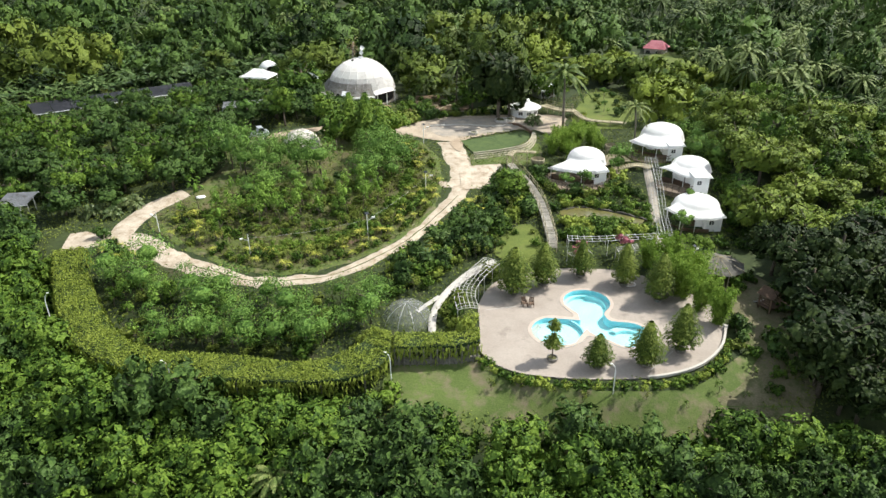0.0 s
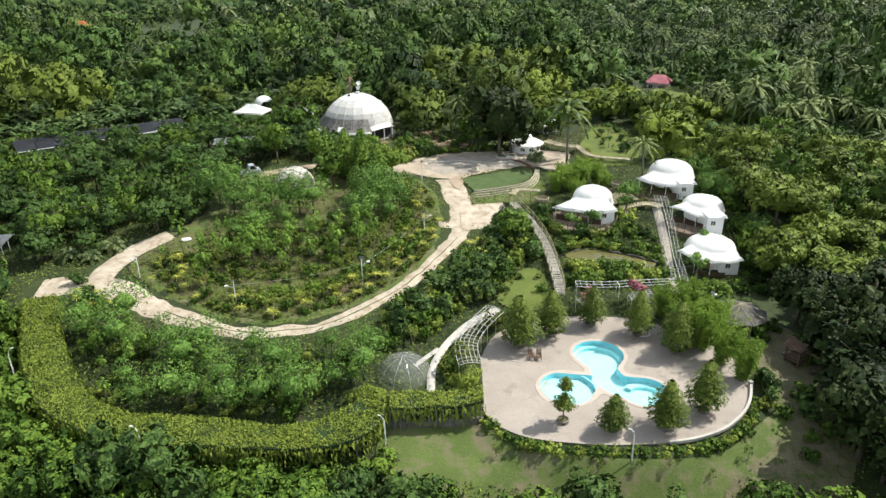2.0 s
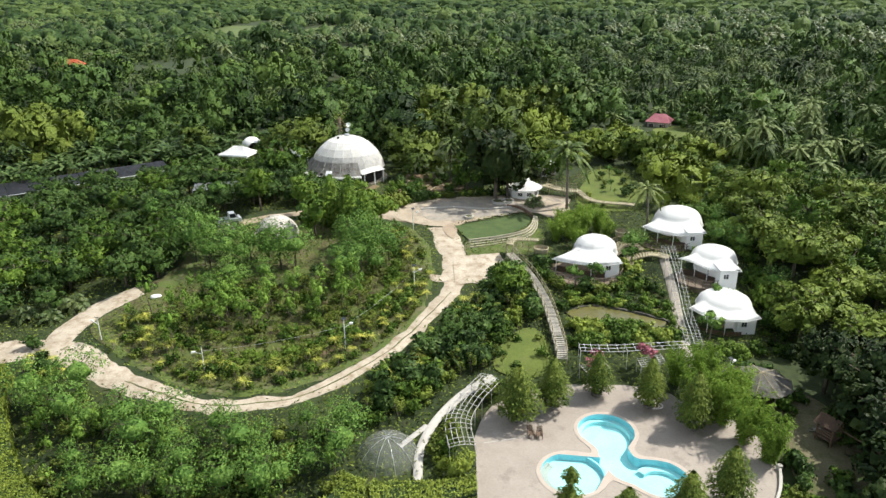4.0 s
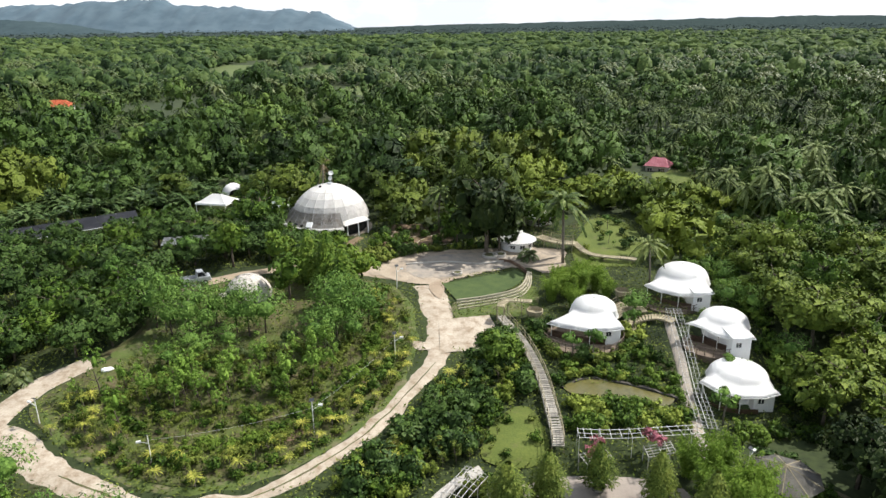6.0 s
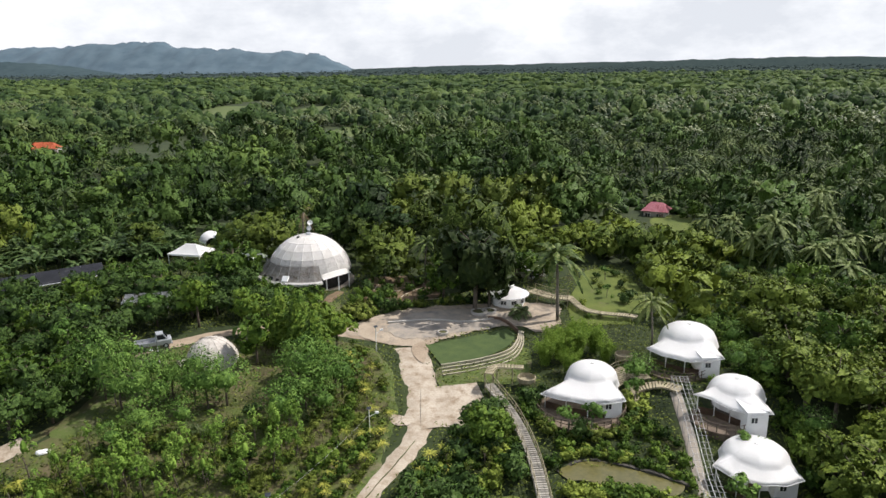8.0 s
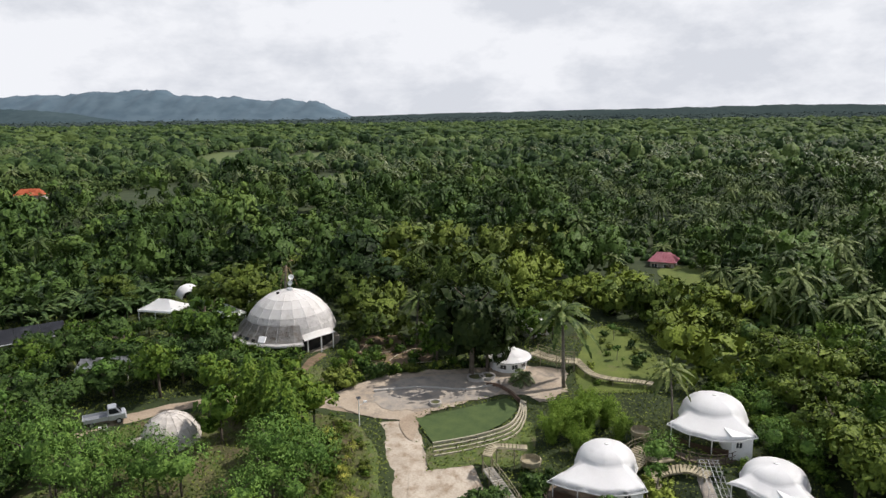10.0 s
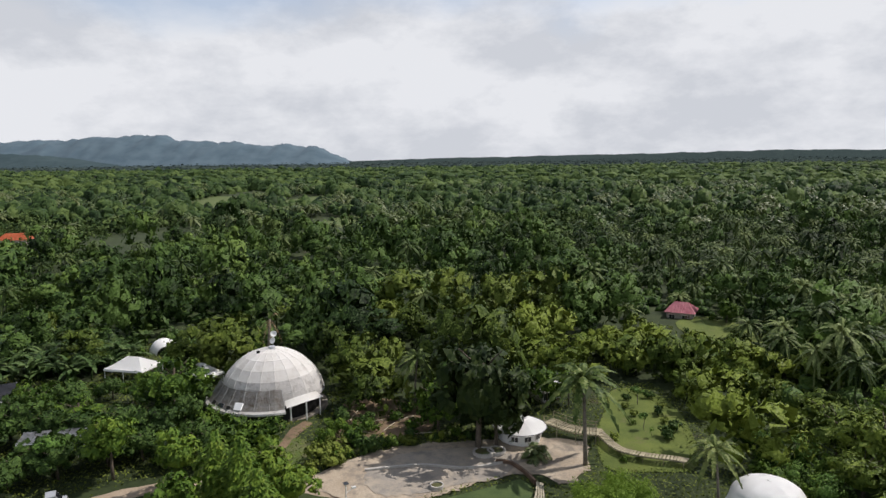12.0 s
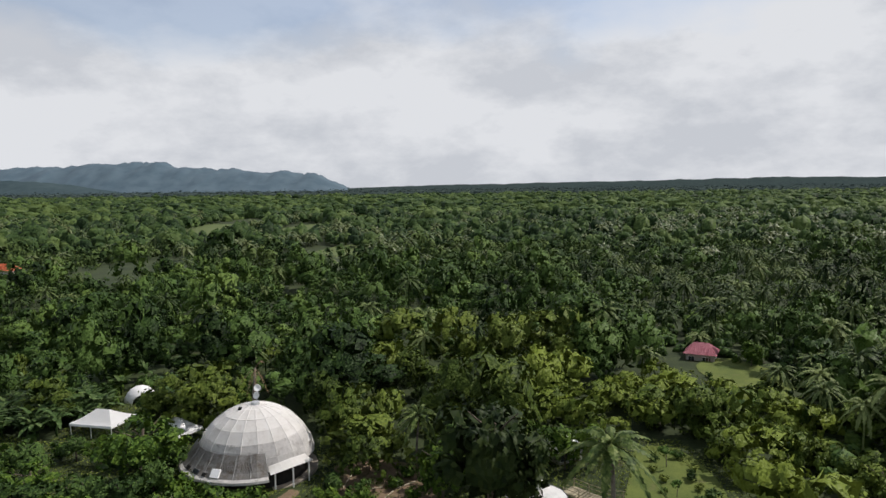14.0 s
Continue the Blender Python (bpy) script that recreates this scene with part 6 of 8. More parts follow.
# white tarpaulin bundle by the track
bm = bmesh.new()
bmesh.ops.create_icosphere(bm, subdivisions=2, radius=1.0)
for v in bm.verts:
    v.co = Vector((v.co.x * 0.7, v.co.y * 0.4, max(v.co.z, -0.2) * 0.35 + 0.12 * math.sin(v.co.x * 5) * math.cos(v.co.y * 6)))
tagged(part("covered_bundle", bm, WHITE, soft=True, at=pose(-35.0, 88.6, tz(-35.0, 88.6) + 0.12, 0, 0, 20)), "white tarpaulin bundle lying beside the track", "bundle")

# ---- plants ----


def unit(v):
    return v / np.maximum(np.linalg.norm(v, axis=-1, keepdims=True), 1e-9)


def cards(P, N, length, width, r, droop=0.0, along=None):
    """Leaf-shaped quads at points P facing N; along: the way the leaf points."""
    n = len(P)
    N = unit(N)
    a = r.normal(size=(n, 3)) if along is None else along + 0.35 * r.normal(size=(n, 3))
    a = unit(a - N * np.sum(a * N, -1, keepdims=True))
    b = np.cross(N, a)
    L = (np.asarray(length) * r.uniform(0.7, 1.3, n))[:, None]
    W = (np.asarray(width) * r.uniform(0.7, 1.3, n))[:, None]
    low = np.array((0, 0, -1.0)) * droop * L
    v = np.stack([P - a * L * 0.5, P + b * W * 0.5 + N * 0.12 * W, P + a * L * 0.5 + low, P - b * W * 0.5 + N * 0.12 * W], 1)
    return v.reshape(-1, 3)


def core(rx, rz, cz, n=8, m=5):
    """Quads of a rough inner body that keeps the crown from being see-through."""
    out = []
    th = np.linspace(0.02, 2.0, m + 1)
    for i in range(m):
        for j in range(n):
            q = [(t, 2 * math.pi * k / n) for t, k in ((th[i], j), (th[i], j + 1), (th[i + 1], j + 1), (th[i + 1], j))]
            out += [(rx * math.sin(t) * math.cos(p), rx * math.sin(t) * math.sin(p), cz + rz * math.cos(t)) for t, p in q]
    return np.array(out)


def clump_bodies(c, rc, flat, each, r):
    """Broad inner sprays that fill the leaf clumps."""
    k = np.repeat(np.arange(len(c)), each)
    e = unit(r.normal(size=(len(k), 3)) + np.array((0, 0, 0.5)))
    P = c[k] + e * rc[k][:, None] * r.uniform(0.5, 0.82, (len(k), 1)) * np.array((1, 1, flat))
    return cards(P, e + 0.35 * r.normal(size=e.shape), rc[k] * 0.95, rc[k] * 0.8, r, 0.1)


def crown(seed, R, H, base, clumps, n, leaf, spread=0.62, flat=0.88, core_k=0.5, lift=0.35, body=7, slim=0.62):
    """A crown of leaf clumps on an uneven round body of radius R and height H above base."""
    r = np.random.default_rng(seed)
    d = unit(r.normal(size=(clumps, 3)) + np.array((0, 0, lift)))
    c = d * np.array((R, R, H / 2)) * r.uniform(spread - 0.14, spread + 0.24, (clumps, 1))
    c[:, 2] += base + H / 2
    rc = R * r.uniform(0.24, 0.46, clumps)
    k = r.choice(clumps, n, p=rc ** 2 / np.sum(rc ** 2))
    e = unit(r.normal(size=(n, 3)) + 0.5 * d[k] + np.array((0, 0, 0.4)))
    P = c[k] + e * rc[k][:, None] * r.uniform(0.72, 1.14, (n, 1)) * np.array((1, 1, flat))
    N = e + 0.38 * r.normal(size=(n, 3)) + np.array((0, 0, 0.2))
    out = [cards(P, N, leaf, leaf * slim, r, 0.1)]
    if body:
        out.append(clump_bodies(c, rc, flat, body, r))
    if core_k:
        out.append(core(R * core_k, H / 2 * core_k, base + H * 0.46, 6, 4))
    return np.vstack(out)


def feather(seed, R, H, base, plumes, per, leaf, droop=0.15):
    """Bamboo-like plumes that rise and arch outward, set with narrow drooping leaves."""
    r = np.random.default_rng(seed)
    P, A = [], []
    for _ in range(plumes):
        a, reach, top = r.uniform(0, 2 * math.pi), R * r.uniform(0.25, 1.0), H * r.uniform(0.65, 1.05)
        s = r.uniform(0.05, 1, per)
        rad = reach * (0.3 + 0.7 * s ** 1.5)
        z = base + top * np.sin(s * 1.5)
        q = np.column_stack([rad * math.cos(a), rad * math.sin(a), z]) + r.normal(size=(per, 3)) * 0.11 * R * 0.5
        P.append(q)
        A.append(np.tile((math.cos(a), math.sin(a), -droop), (per, 1)))
    P, A = np.vstack(P), np.vstack(A)
    N = np.array((0, 0, 1.0)) + 0.5 * r.normal(size=P.shape) + 0.5 * A
    return np.vstack([cards(P, N, leaf, leaf * 0.3, r, 0.15, A), core(R * 0.42, H * 0.3, base + H * 0.42, 7, 4)])


def cone_tree(seed, R, H, base, n, leaf):
    """Dense layered crown, broad below and rounded to a tip, with short level sprays."""
    r = np.random.default_rng(seed)
    tiers = 11
    lay = np.floor((1 - np.sqrt(r.uniform(0, 1, n))) * tiers) / tiers
    branch = np.floor(r.uniform(0, 15, n))
    a = 2 * math.pi * branch / 15 + lay * 40 + r.normal(size=n) * 0.11
    prof = (1 - lay) ** 0.72 * np.minimum(1, 0.66 + 2.4 * lay)
    reach = r.uniform(0, 1, n) ** 0.6
    rad = R * prof * (1 + 0.13 * np.sin(branch * 9 + lay * 50) + 0.09 * np.sin(a * 2 + seed)) * (0.5 + 0.53 * reach)
    out = np.column_stack([np.cos(a), np.sin(a), np.zeros(n)])
    P = out * rad[:, None] + np.array((0, 0, 1.0)) * (base + H * (lay + 0.035 - 0.075 * reach) + 0.03 * r.normal(size=n))[:, None]
    N = out * 0.35 + np.array((0, 0, 0.9)) + 0.25 * r.normal(size=(n, 3))
    body = [(R * 0.62 * (1 - l) ** 0.72 * min(1, 0.66 + 2.4 * l), base + H * l) for l in (0.03, 0.18, 0.36, 0.55, 0.74, 0.92)]
    q = []
    for (r0, z0), (r1, z1) in zip(body, body[1:]):
        for j in range(9):
            b, c = 2 * math.pi * j / 9, 2 * math.pi * (j + 1) / 9
            q += [(r0 * math.cos(b), r0 * math.sin(b), z0), (r0 * math.cos(c), r0 * math.sin(c), z0), (r1 * math.cos(c), r1 * math.sin(c), z1), (r1 * math.cos(b), r1 * math.sin(b), z1)]
    return np.vstack([cards(P, N, leaf, leaf * 0.45, r, 0.12, out), np.array(q)])


def rosette(seed, n, length, width, base, up=0.7, seg=3):
    """Strap leaves that spring from one point and arch over."""
    r = np.random.default_rng(seed)
    out = []
    for i in range(n):
        a, e, L = 2 * math.pi * (i * 0.618 + r.uniform(0, 0.1)), up * r.uniform(0.5, 1.3), length * r.uniform(0.75, 1.2)
        d, w = np.array((math.cos(a), math.sin(a), 0)), np.array((-math.sin(a), math.cos(a), 0)) * width / 2
        pts = [np.array((0, 0, base)) + d * L * s * math.cos(e * (1 - 0.4 * s)) + np.array((0, 0, 1)) * L * (s * math.sin(e) - 0.75 * s * s * (1.1 - e * 0.4)) for s in np.linspace(0, 1, seg + 1)]
        ws = [0.5] + [1.0] * (seg - 1) + [0.08]
        for j in range(seg):
            out += [pts[j] - w * ws[j], pts[j] + w * ws[j], pts[j + 1] + w * ws[j + 1], pts[j + 1] - w * ws[j + 1]]
    return np.array(out)


def fronds(seed, n, length, leaflets, base, width=0.11, old=0.25, blade=0.26):
    """A palm's head: arching ribs with a row of hanging leaflets at each side."""
    r = np.random.default_rng(seed)
    out = []
    for i in range(n):
        a, e, L = 2 * math.pi * (i * 0.381 + r.uniform(0, 0.05)), 1.3 - 1.45 * i / n + r.uniform(-0.12, 0.12), length * r.uniform(0.85, 1.1)
        if i > n * (1 - old):
            e = r.uniform(-0.9, -0.3)
        d = np.array((math.cos(a), math.sin(a), 0))
        side = np.array((-math.sin(a), math.cos(a), 0))
        s = np.linspace(0.0, 1, leaflets + 1)
        rib = np.array((0, 0, base)) + d * (L * s * math.cos(e * 0.8) * (1 - 0.12 * s))[:, None] + np.array((0, 0, 1)) * (L * (s * math.sin(e) - 0.78 * s * s * (1 if e > 0 else 0.6)))[:, None]
        for j in range(leaflets):
            p, q = rib[j], rib[j + 1]
            t = (q - p) / max(np.linalg.norm(q - p), 1e-6)
            ll = L * blade * math.sin(0.25 + 2.7 * (j + 0.5) / leaflets)
            if j % 2 == 0:
                out += [p - side * 0.04, p + side * 0.04, q + side * 0.03, q - side * 0.03]
            for sg in (-1, 1):
                dirn = side * sg * 0.85 + t * 0.55 + np.array((0, 0, -0.45 + 0.2 * r.normal()))
                tip = p + dirn / np.linalg.norm(dirn) * ll
                out += [p, p + t * width * L / 3, tip + t * width * 0.4, tip - t * 0.02]
    return np.array(out)


def star_head(seed, n, length, base, width=0.55, seg=5):
    """A palm's head seen from afar: arching fronds, each two ragged blades that hang from its rib."""
    r = np.random.default_rng(seed)
    out = []
    for i in range(n):
        a, e, L = 2 * math.pi * i * 0.381 + r.uniform(-0.2, 0.2), 1.2 - 1.6 * i / n + r.uniform(-0.15, 0.15), length * r.uniform(0.8, 1.1)
        d, side = np.array((math.cos(a), math.sin(a), 0)), np.array((-math.sin(a), math.cos(a), 0))
        s = np.linspace(0.04, 1, seg + 1)
        rib = np.array((0, 0, base)) + d * (L * s * math.cos(e * 0.8))[:, None] + np.array((0, 0, 1)) * (L * (s * math.sin(e) - 0.7 * s * s))[:, None]
        for j in range(seg):
            for sg in (-1, 1):
                w0, w1 = width * math.sin(0.35 + 2.6 * s[j]) * r.uniform(0.85, 1.2), width * math.sin(0.35 + 2.6 * s[j + 1]) * r.uniform(0.5, 0.8)
                fall = np.array((0, 0, -0.55))
                out += [rib[j], rib[j + 1], rib[j + 1] + (side * sg + fall) * w1 + d * 0.2, rib[j] + (side * sg + fall) * w0 + d * 0.35]
    return np.array(out)


def trunk_mesh(h, r0, r1, lean=0.0, limbs=0, reach=1.0, mat=None, seed=0, sides=5):
    r = np.random.default_rng(seed + 900)
    bm = bmesh.new()
    pts = [(lean * s * s, 0.08 * math.sin(5 * s), h * s) for s in np.linspace(0, 1, 5)]
    pts[0] = (0, 0, -0.5)
    tube(bm, pts, list(np.linspace(r0, r1, 5)), sides)
    for i in range(limbs):
        a, s = 2 * math.pi * (i / limbs) + r.uniform(-0.4, 0.4), r.uniform(0.55, 0.9)
        p = Vector((lean * s * s, 0, h * s))
        tube(bm, [p, p + Vector((math.cos(a) * reach * 0.5, math.sin(a) * reach * 0.5, reach * 0.45)), p + Vector((math.cos(a) * reach, math.sin(a) * reach, reach * 0.8))], [r1 * 0.8, r1 * 0.5, r1 * 0.2], 4, False)
    return mesh_from(bm, "trunk", mat or BARK, True)


def kind(name, trunk, leaves, mat, label, category, group="", crown_name="crown"):
    """The meshes of one kind of plant, planted with plant()."""
    strappy = category in ("palm", "banana plant", "dracaena", "grass clump", "bamboo")
    return dict(name=name, trunk=trunk, crown=quads_mesh(name + "_" + crown_name, leaves, mat, soft=0.0 if strappy else 0.5), label=label, category=category, group=group, crown_name=crown_name)


PLANTED = {}


def plant(k, x, y, s=1.0, turn=0.0, z=None, label="", tall=1.0):
    """Sets one plant of a kind on the ground; later ones are copies of the first."""
    m = pose(x, y, tz(x, y) if z is None else z, 0, 0, turn) @ Matrix.Diagonal((s, s, s * tall, 1))
    key = id(k["crown"])
    if key in PLANTED:
        ob = copy_thing(PLANTED[key], Matrix())
        ob.matrix_basis = m
    else:
        ob = new(k["name"])
        ob.empty_display_size = 0.3
        ob.matrix_basis = m
        if k["trunk"]:
            part("trunk", k["trunk"], parent=ob)
        part(k["crown_name"], k["crown"], parent=ob)
        PLANTED[key] = ob
    return tagged(ob, label or k["label"], k["category"], k["group"])


def spread(outline, gap, r, jitter=0.4, avoid=()):
    """Jittered points inside an outline, clear of round places (x, y, radius)."""
    o = np.asarray(outline, float)
    lo, hi = o.min(0), o.max(0)
    gx, gy = np.meshgrid(np.arange(lo[0], hi[0], gap), np.arange(lo[1], hi[1], gap * 0.87))
    gx = gx + (np.arange(gx.shape[0]) % 2)[:, None] * gap / 2
    x, y = gx.ravel() + r.uniform(-jitter, jitter, gx.size) * gap, gy.ravel() + r.uniform(-jitter, jitter, gx.size) * gap
    ok = inside(o, x, y)
    for a, b, c in avoid:
        ok &= np.hypot(x - a, y - b) > c
    return np.column_stack([x[ok], y[ok]])


def road_distance(x, y, line):
    return np.min(np.hypot(x[:, None] - line[None, :, 0], y[:, None] - line[None, :, 1]), 1)


TRACK = np.vstack([curve(MAIN_ROAD), curve([(-42.5, 77.8), (-42.0, 83), (-40.0, 87.5), (-36, 91), (-34, 98), (-34.5, 105), (-31.5, 109.5), (-25, 113.5), (-19.5, 116), (-9.5, 115.6), (-3, 114.0)])])

# kinds near the resort
SCRUB = [kind("scrub_tree", trunk_mesh(3.6, 0.14, 0.07, 0.3, 4, 1.4, seed=i), crown(20 + i, 2.5, 4.2, 1.0, 18, 540, 0.30), LEAF_DARK if i == 3 else LEAF, "dense green broadleaf tree of the lower wood", "tree", "wood below the pool") for i in range(4)]
TALL = [kind("forest_tree", trunk_mesh(7.0, 0.28, 0.14, 0.4, 5, 2.6, seed=10 + i), crown(40 + i, 4.2, 6.6, 1.6, 20, 460, 0.52), (LEAF, LEAF_DARK, LEAF_BRIGHT)[i], "tall broadleaf forest tree with dense dark crown", "tree", "trees round the resort") for i in range(3)]
LIGHT = [kind("feathery_tree", trunk_mesh(2.6, 0.09, 0.05, 0.2, 4, 1.1, seed=30 + i), crown(60 + i, 2.0, 2.9, 0.7, 24, 640, 0.27, spread=0.66, core_k=0.45, body=None, slim=0.36), LEAF_FEATHER, "young light green feathery tree", "tree", "young trees in the garden") for i in range(3)]
PINE = [kind("layered_conifer", trunk_mesh(6.0, 0.18, 0.05, 0.1, 0, 1, seed=45 + i), cone_tree(75 + i, 2.7, 7.0, 0.8, 1300, 0.5), LEAF_CONIFER, "tall layered conical tree beside the domes", "tree", "layered trees by the domes") for i in range(2)]
CONIFER = [kind("soft_conifer", trunk_mesh(5.5, 0.2, 0.08, 0.2, 4, 1.5, seed=40 + i), crown(70 + i, 3.0, 6.2, 1.6, 22, 420, 0.46, spread=0.6, flat=0.5), LEAF_CONIFER, "bright green layered tree beside the domes", "tree", "layered trees by the domes") for i in range(2)]
SHADY = [kind("forest_tree", trunk_mesh(7.0, 0.28, 0.14, 0.4, 5, 2.6, seed=14 + i), crown(44 + i, 4.2, 6.8, 1.4, 20, 460, 0.50), LEAF_SHADED, "tall tree with crown coloured as deep shade beside the play area", "tree", "trees round the resort") for i in range(2)]
BAMBOO_CLUMP = [kind("bamboo_clump", trunk_mesh(2.4, 0.16, 0.08, 0.3, 5, 1.0, BAMBOO, 50 + i), np.vstack([feather(80 + i, 2.3, 4.6, 0.0, 60, 50, 0.36), crown(85 + i, 1.8, 4.2, 0.1, 20, 420, 0.40, core_k=0.5, body=None, slim=0.22)]), LEAF_BAMBOO, "bright yellow-green arching bamboo clump", "bamboo", "bamboo clumps", "foliage") for i in range(2)]
POT_CONE = [kind("potted_tree", trunk_mesh(1.7, 0.09, 0.06, 0.0, 3, 0.6, seed=60 + i), cone_tree(90 + i, 1.68 + 0.12 * i, 3.5, 0.75, 2500, 0.19), LEAF_POT, "clipped conical tree in a round pot on the terrace", "potted tree", "potted trees round the pool") for i in range(2)]
POT_TWO = kind("potted_tree", trunk_mesh(2.9, 0.07, 0.04, 0.0, 3, 0.4, seed=66), np.vstack([cone_tree(96, 1.05, 1.2, 1.4, 480, 0.26), cone_tree(97, 0.68, 1.1, 3.0, 300, 0.24)]), LEAF_POT, "two-tiered clipped tree in a round pot on the terrace", "potted tree", "potted trees round the pool")
SHRUB = [kind(("shrub", "olive_shrub", "hedge_plant")[i], None, crown(100 + i, 1.1, 1.6, -0.2, 10, 190, 0.19, core_k=0.5, body=7), (LEAF, LEAF_GARDEN, LEAF_VINE)[i], ("low dense green shrub", "low olive green shrub", "low yellow-green leafy hedge plant")[i], "shrub", "garden shrubs", "leaves") for i in range(3)]
SAPLING = [kind("young_garden_tree", trunk_mesh(1.4, 0.05, 0.03, 0.1, 2, 0.4, seed=85 + i, sides=4), crown(125 + i, 0.58, 2.6, 0.7, 14, 330, 0.18, core_k=0.3, body=None, slim=0.45, lift=0.1), LEAF_YOUNG, "upright bright green young tree in the garden", "tree", "young garden trees", "crown") for i in range(2)]
BUSH = [kind("bush", None, crown(145, 1.5, 2.6, -0.2, 12, 240, 0.30, core_k=0.5, body=8), LEAF_DARK, "dark green rounded bush", "shrub", "dark garden bushes", "leaves")]
YELLOW = [kind("yellow_dracaena", trunk_mesh(0.9, 0.05, 0.04, 0.1, 0, 1, PALM_BARK, 70 + i, 5), rosette(110 + i, 34, 0.85, 0.065, 0.95), LEAF_YELLOW, "yellow-leaved dracaena along the drive", "dracaena", "yellow dracaenas along the drive", "leaves") for i in range(2)]
STALK = [kind("cassava_plant", trunk_mesh(1.3, 0.035, 0.025, 0.15, 3, 0.4, seed=80 + i, sides=4), crown(120 + i, 0.55, 1.6, 0.4, 11, 190, 0.17, core_k=0.0, body=None, slim=0.42), (LEAF_GARDEN, LEAF, LEAF_GARDEN)[i], "slender leafy cassava plant in the garden", "cassava", "garden crop rows", "leaves") for i in range(3)]
PALM = [kind("coconut_palm", trunk_mesh(9.0 + i, 0.24, 0.14, 0.8, 0, 1, PALM_BARK, 90 + i, 8), star_head(130 + i, 27, 4.6, 9.0 + i, 0.5, 9) + np.array((0.8, 0, 0)), LEAF_COCO, "coconut palm with drooping fronds", "palm", "coconut palms", "fronds") for i in range(2)]
LOW_PALM = kind("low_palm", trunk_mesh(0.7, 0.2, 0.15, 0, 0, 1, PALM_BARK, 95, 6), fronds(140, 18, 2.4, 12, 0.7, 0.22, old=0.1), LEAF_PALM, "short stemless palm with arching fronds", "palm", "low palms by the drive", "fronds")
BANANA = [kind("banana_plant", trunk_mesh(1.6, 0.13, 0.09, 0.1, 0, 1, LEAF_BANANA, 97 + i, 6), rosette(150 + i, 11, 2.3, 0.46, 1.5, 1.05, 5), LEAF_BANANA, "banana plant with large arching leaves", "banana plant", "banana plants", "leaves") for i in range(2)]
PAPAYA = [kind("papaya_tree", trunk_mesh(3.2, 0.09, 0.06, 0.2, 0, 1, PALM_BARK, 99 + i, 6), np.vstack([crown(160 + i, 1.25, 0.9, 2.8, 11, 170, 0.42, core_k=0.0)]), LEAF_FEATHER, "slender papaya tree with an umbrella of leaves", "papaya tree", "papaya trees by the cabins", "leaves") for i in range(2)]

pr = np.random.default_rng(11)


def scatter(kinds, pts, s0, s1, tall=(0.9, 1.15), z=None):
    for x, y in pts:
        plant(kinds[pr.integers(len(kinds))], x, y, pr.uniform(s0, s1), pr.uniform(0, 360), z, tall=pr.uniform(*tall))


# potted trees round the pool
for i, (x, y, s, tall) in enumerate(((10.1, 55.0, 1.15, 1.15), (14.3, 53.8, 1.0, 0.8), (19.0, 54.1, 1.25, 0.92), (23.1, 56.4, 1.2, 1.2), (11.0, 69.9, 1.35, 1.0), (15.8, 71.9, 1.1, 1.15), (20.5, 69.8, 1.2, 1.2), (7.4, 67.8, 1.55, 0.85), (23.6, 66.2, 1.3, 1.25))):
    plant(POT_TWO if i == 0 else POT_CONE[i % 2], x, y, s, 77 * i, DECK_Z + 0.25, tall=1.0 if i == 0 else 0.5 * tall + 0.5)
    t = thing("round_pot", x, y, DECK_Z, 0, "weathered round stone pot holding a clipped tree", "pot", "pots round the pool")
    bm = bmesh.new()
    lathe(bm, [(0.42, 0), (0.56, 0.16), (0.56, 0.34), (0.44, 0.36), (0.42, 0.22)], 16)
    part("bowl", bm, STONE, t)
    bm = bmesh.new()
    lathe(bm, [(0.44, 0.24), (0.02, 0.27)], 12)
    part("soil", bm, GARDEN_SOIL, t)

# bamboo east of the pool, by the lawn and behind the cabins
for x, y, s in ((24.6, 69.4, 0.95), (26.4, 67.0, 1.05), (27.6, 64.2, 1.0), (28.6, 61.4, 0.85), (26.0, 71.6, 1.0), (28.4, 68.8, 0.9), (24.0, 73.0, 0.75)):
    plant(BAMBOO_CLUMP[int(x * 7) % 2], x, y, s * 1.0, x * 50, tall=1.15)
for x, y, s in ((17.0, 107.6, 0.8), (19.2, 108.8, 0.9), (21.6, 110.0, 0.95), (23.8, 111.0, 0.85), (18.4, 111.0, 0.8), (22.0, 113.0, 0.8), (19.6, 105.4, 0.7), (24.6, 108.2, 0.7)):
    plant(BAMBOO_CLUMP[int(x * 7) % 2], x, y, s, x * 50)

# wood below the pool and hedge
LOWER = [(-56, 35), (40, 35), (44, 44), (33, 45.6), (24, 46.0), (8, 46.2), (-3, 47.4), (-18, 48.8), (-30, 49.6), (-38, 53.4), (-44, 60.0), (-48.5, 69), (-52, 76), (-62, 80), (-66, 60)]
lower_pts = spread(LOWER, 2.6, pr)
near_edge = np.argsort(-lower_pts[:, 1] + 0.02 * np.abs(lower_pts[:, 0]))
lower_pts = lower_pts[near_edge]
for x, y in lower_pts[:260]:
    grove = noise.noise((x * 0.09, y * 0.09, 2.0)) + 0.15 * pr.normal()
    plant(SCRUB[3] if grove > 0.12 else SCRUB[pr.integers(3)], x, y, pr.uniform(0.7, 1.15) * (1.12 if grove > 0.12 else 1.0), pr.uniform(0, 360), tall=pr.uniform(0.8, 1.15))
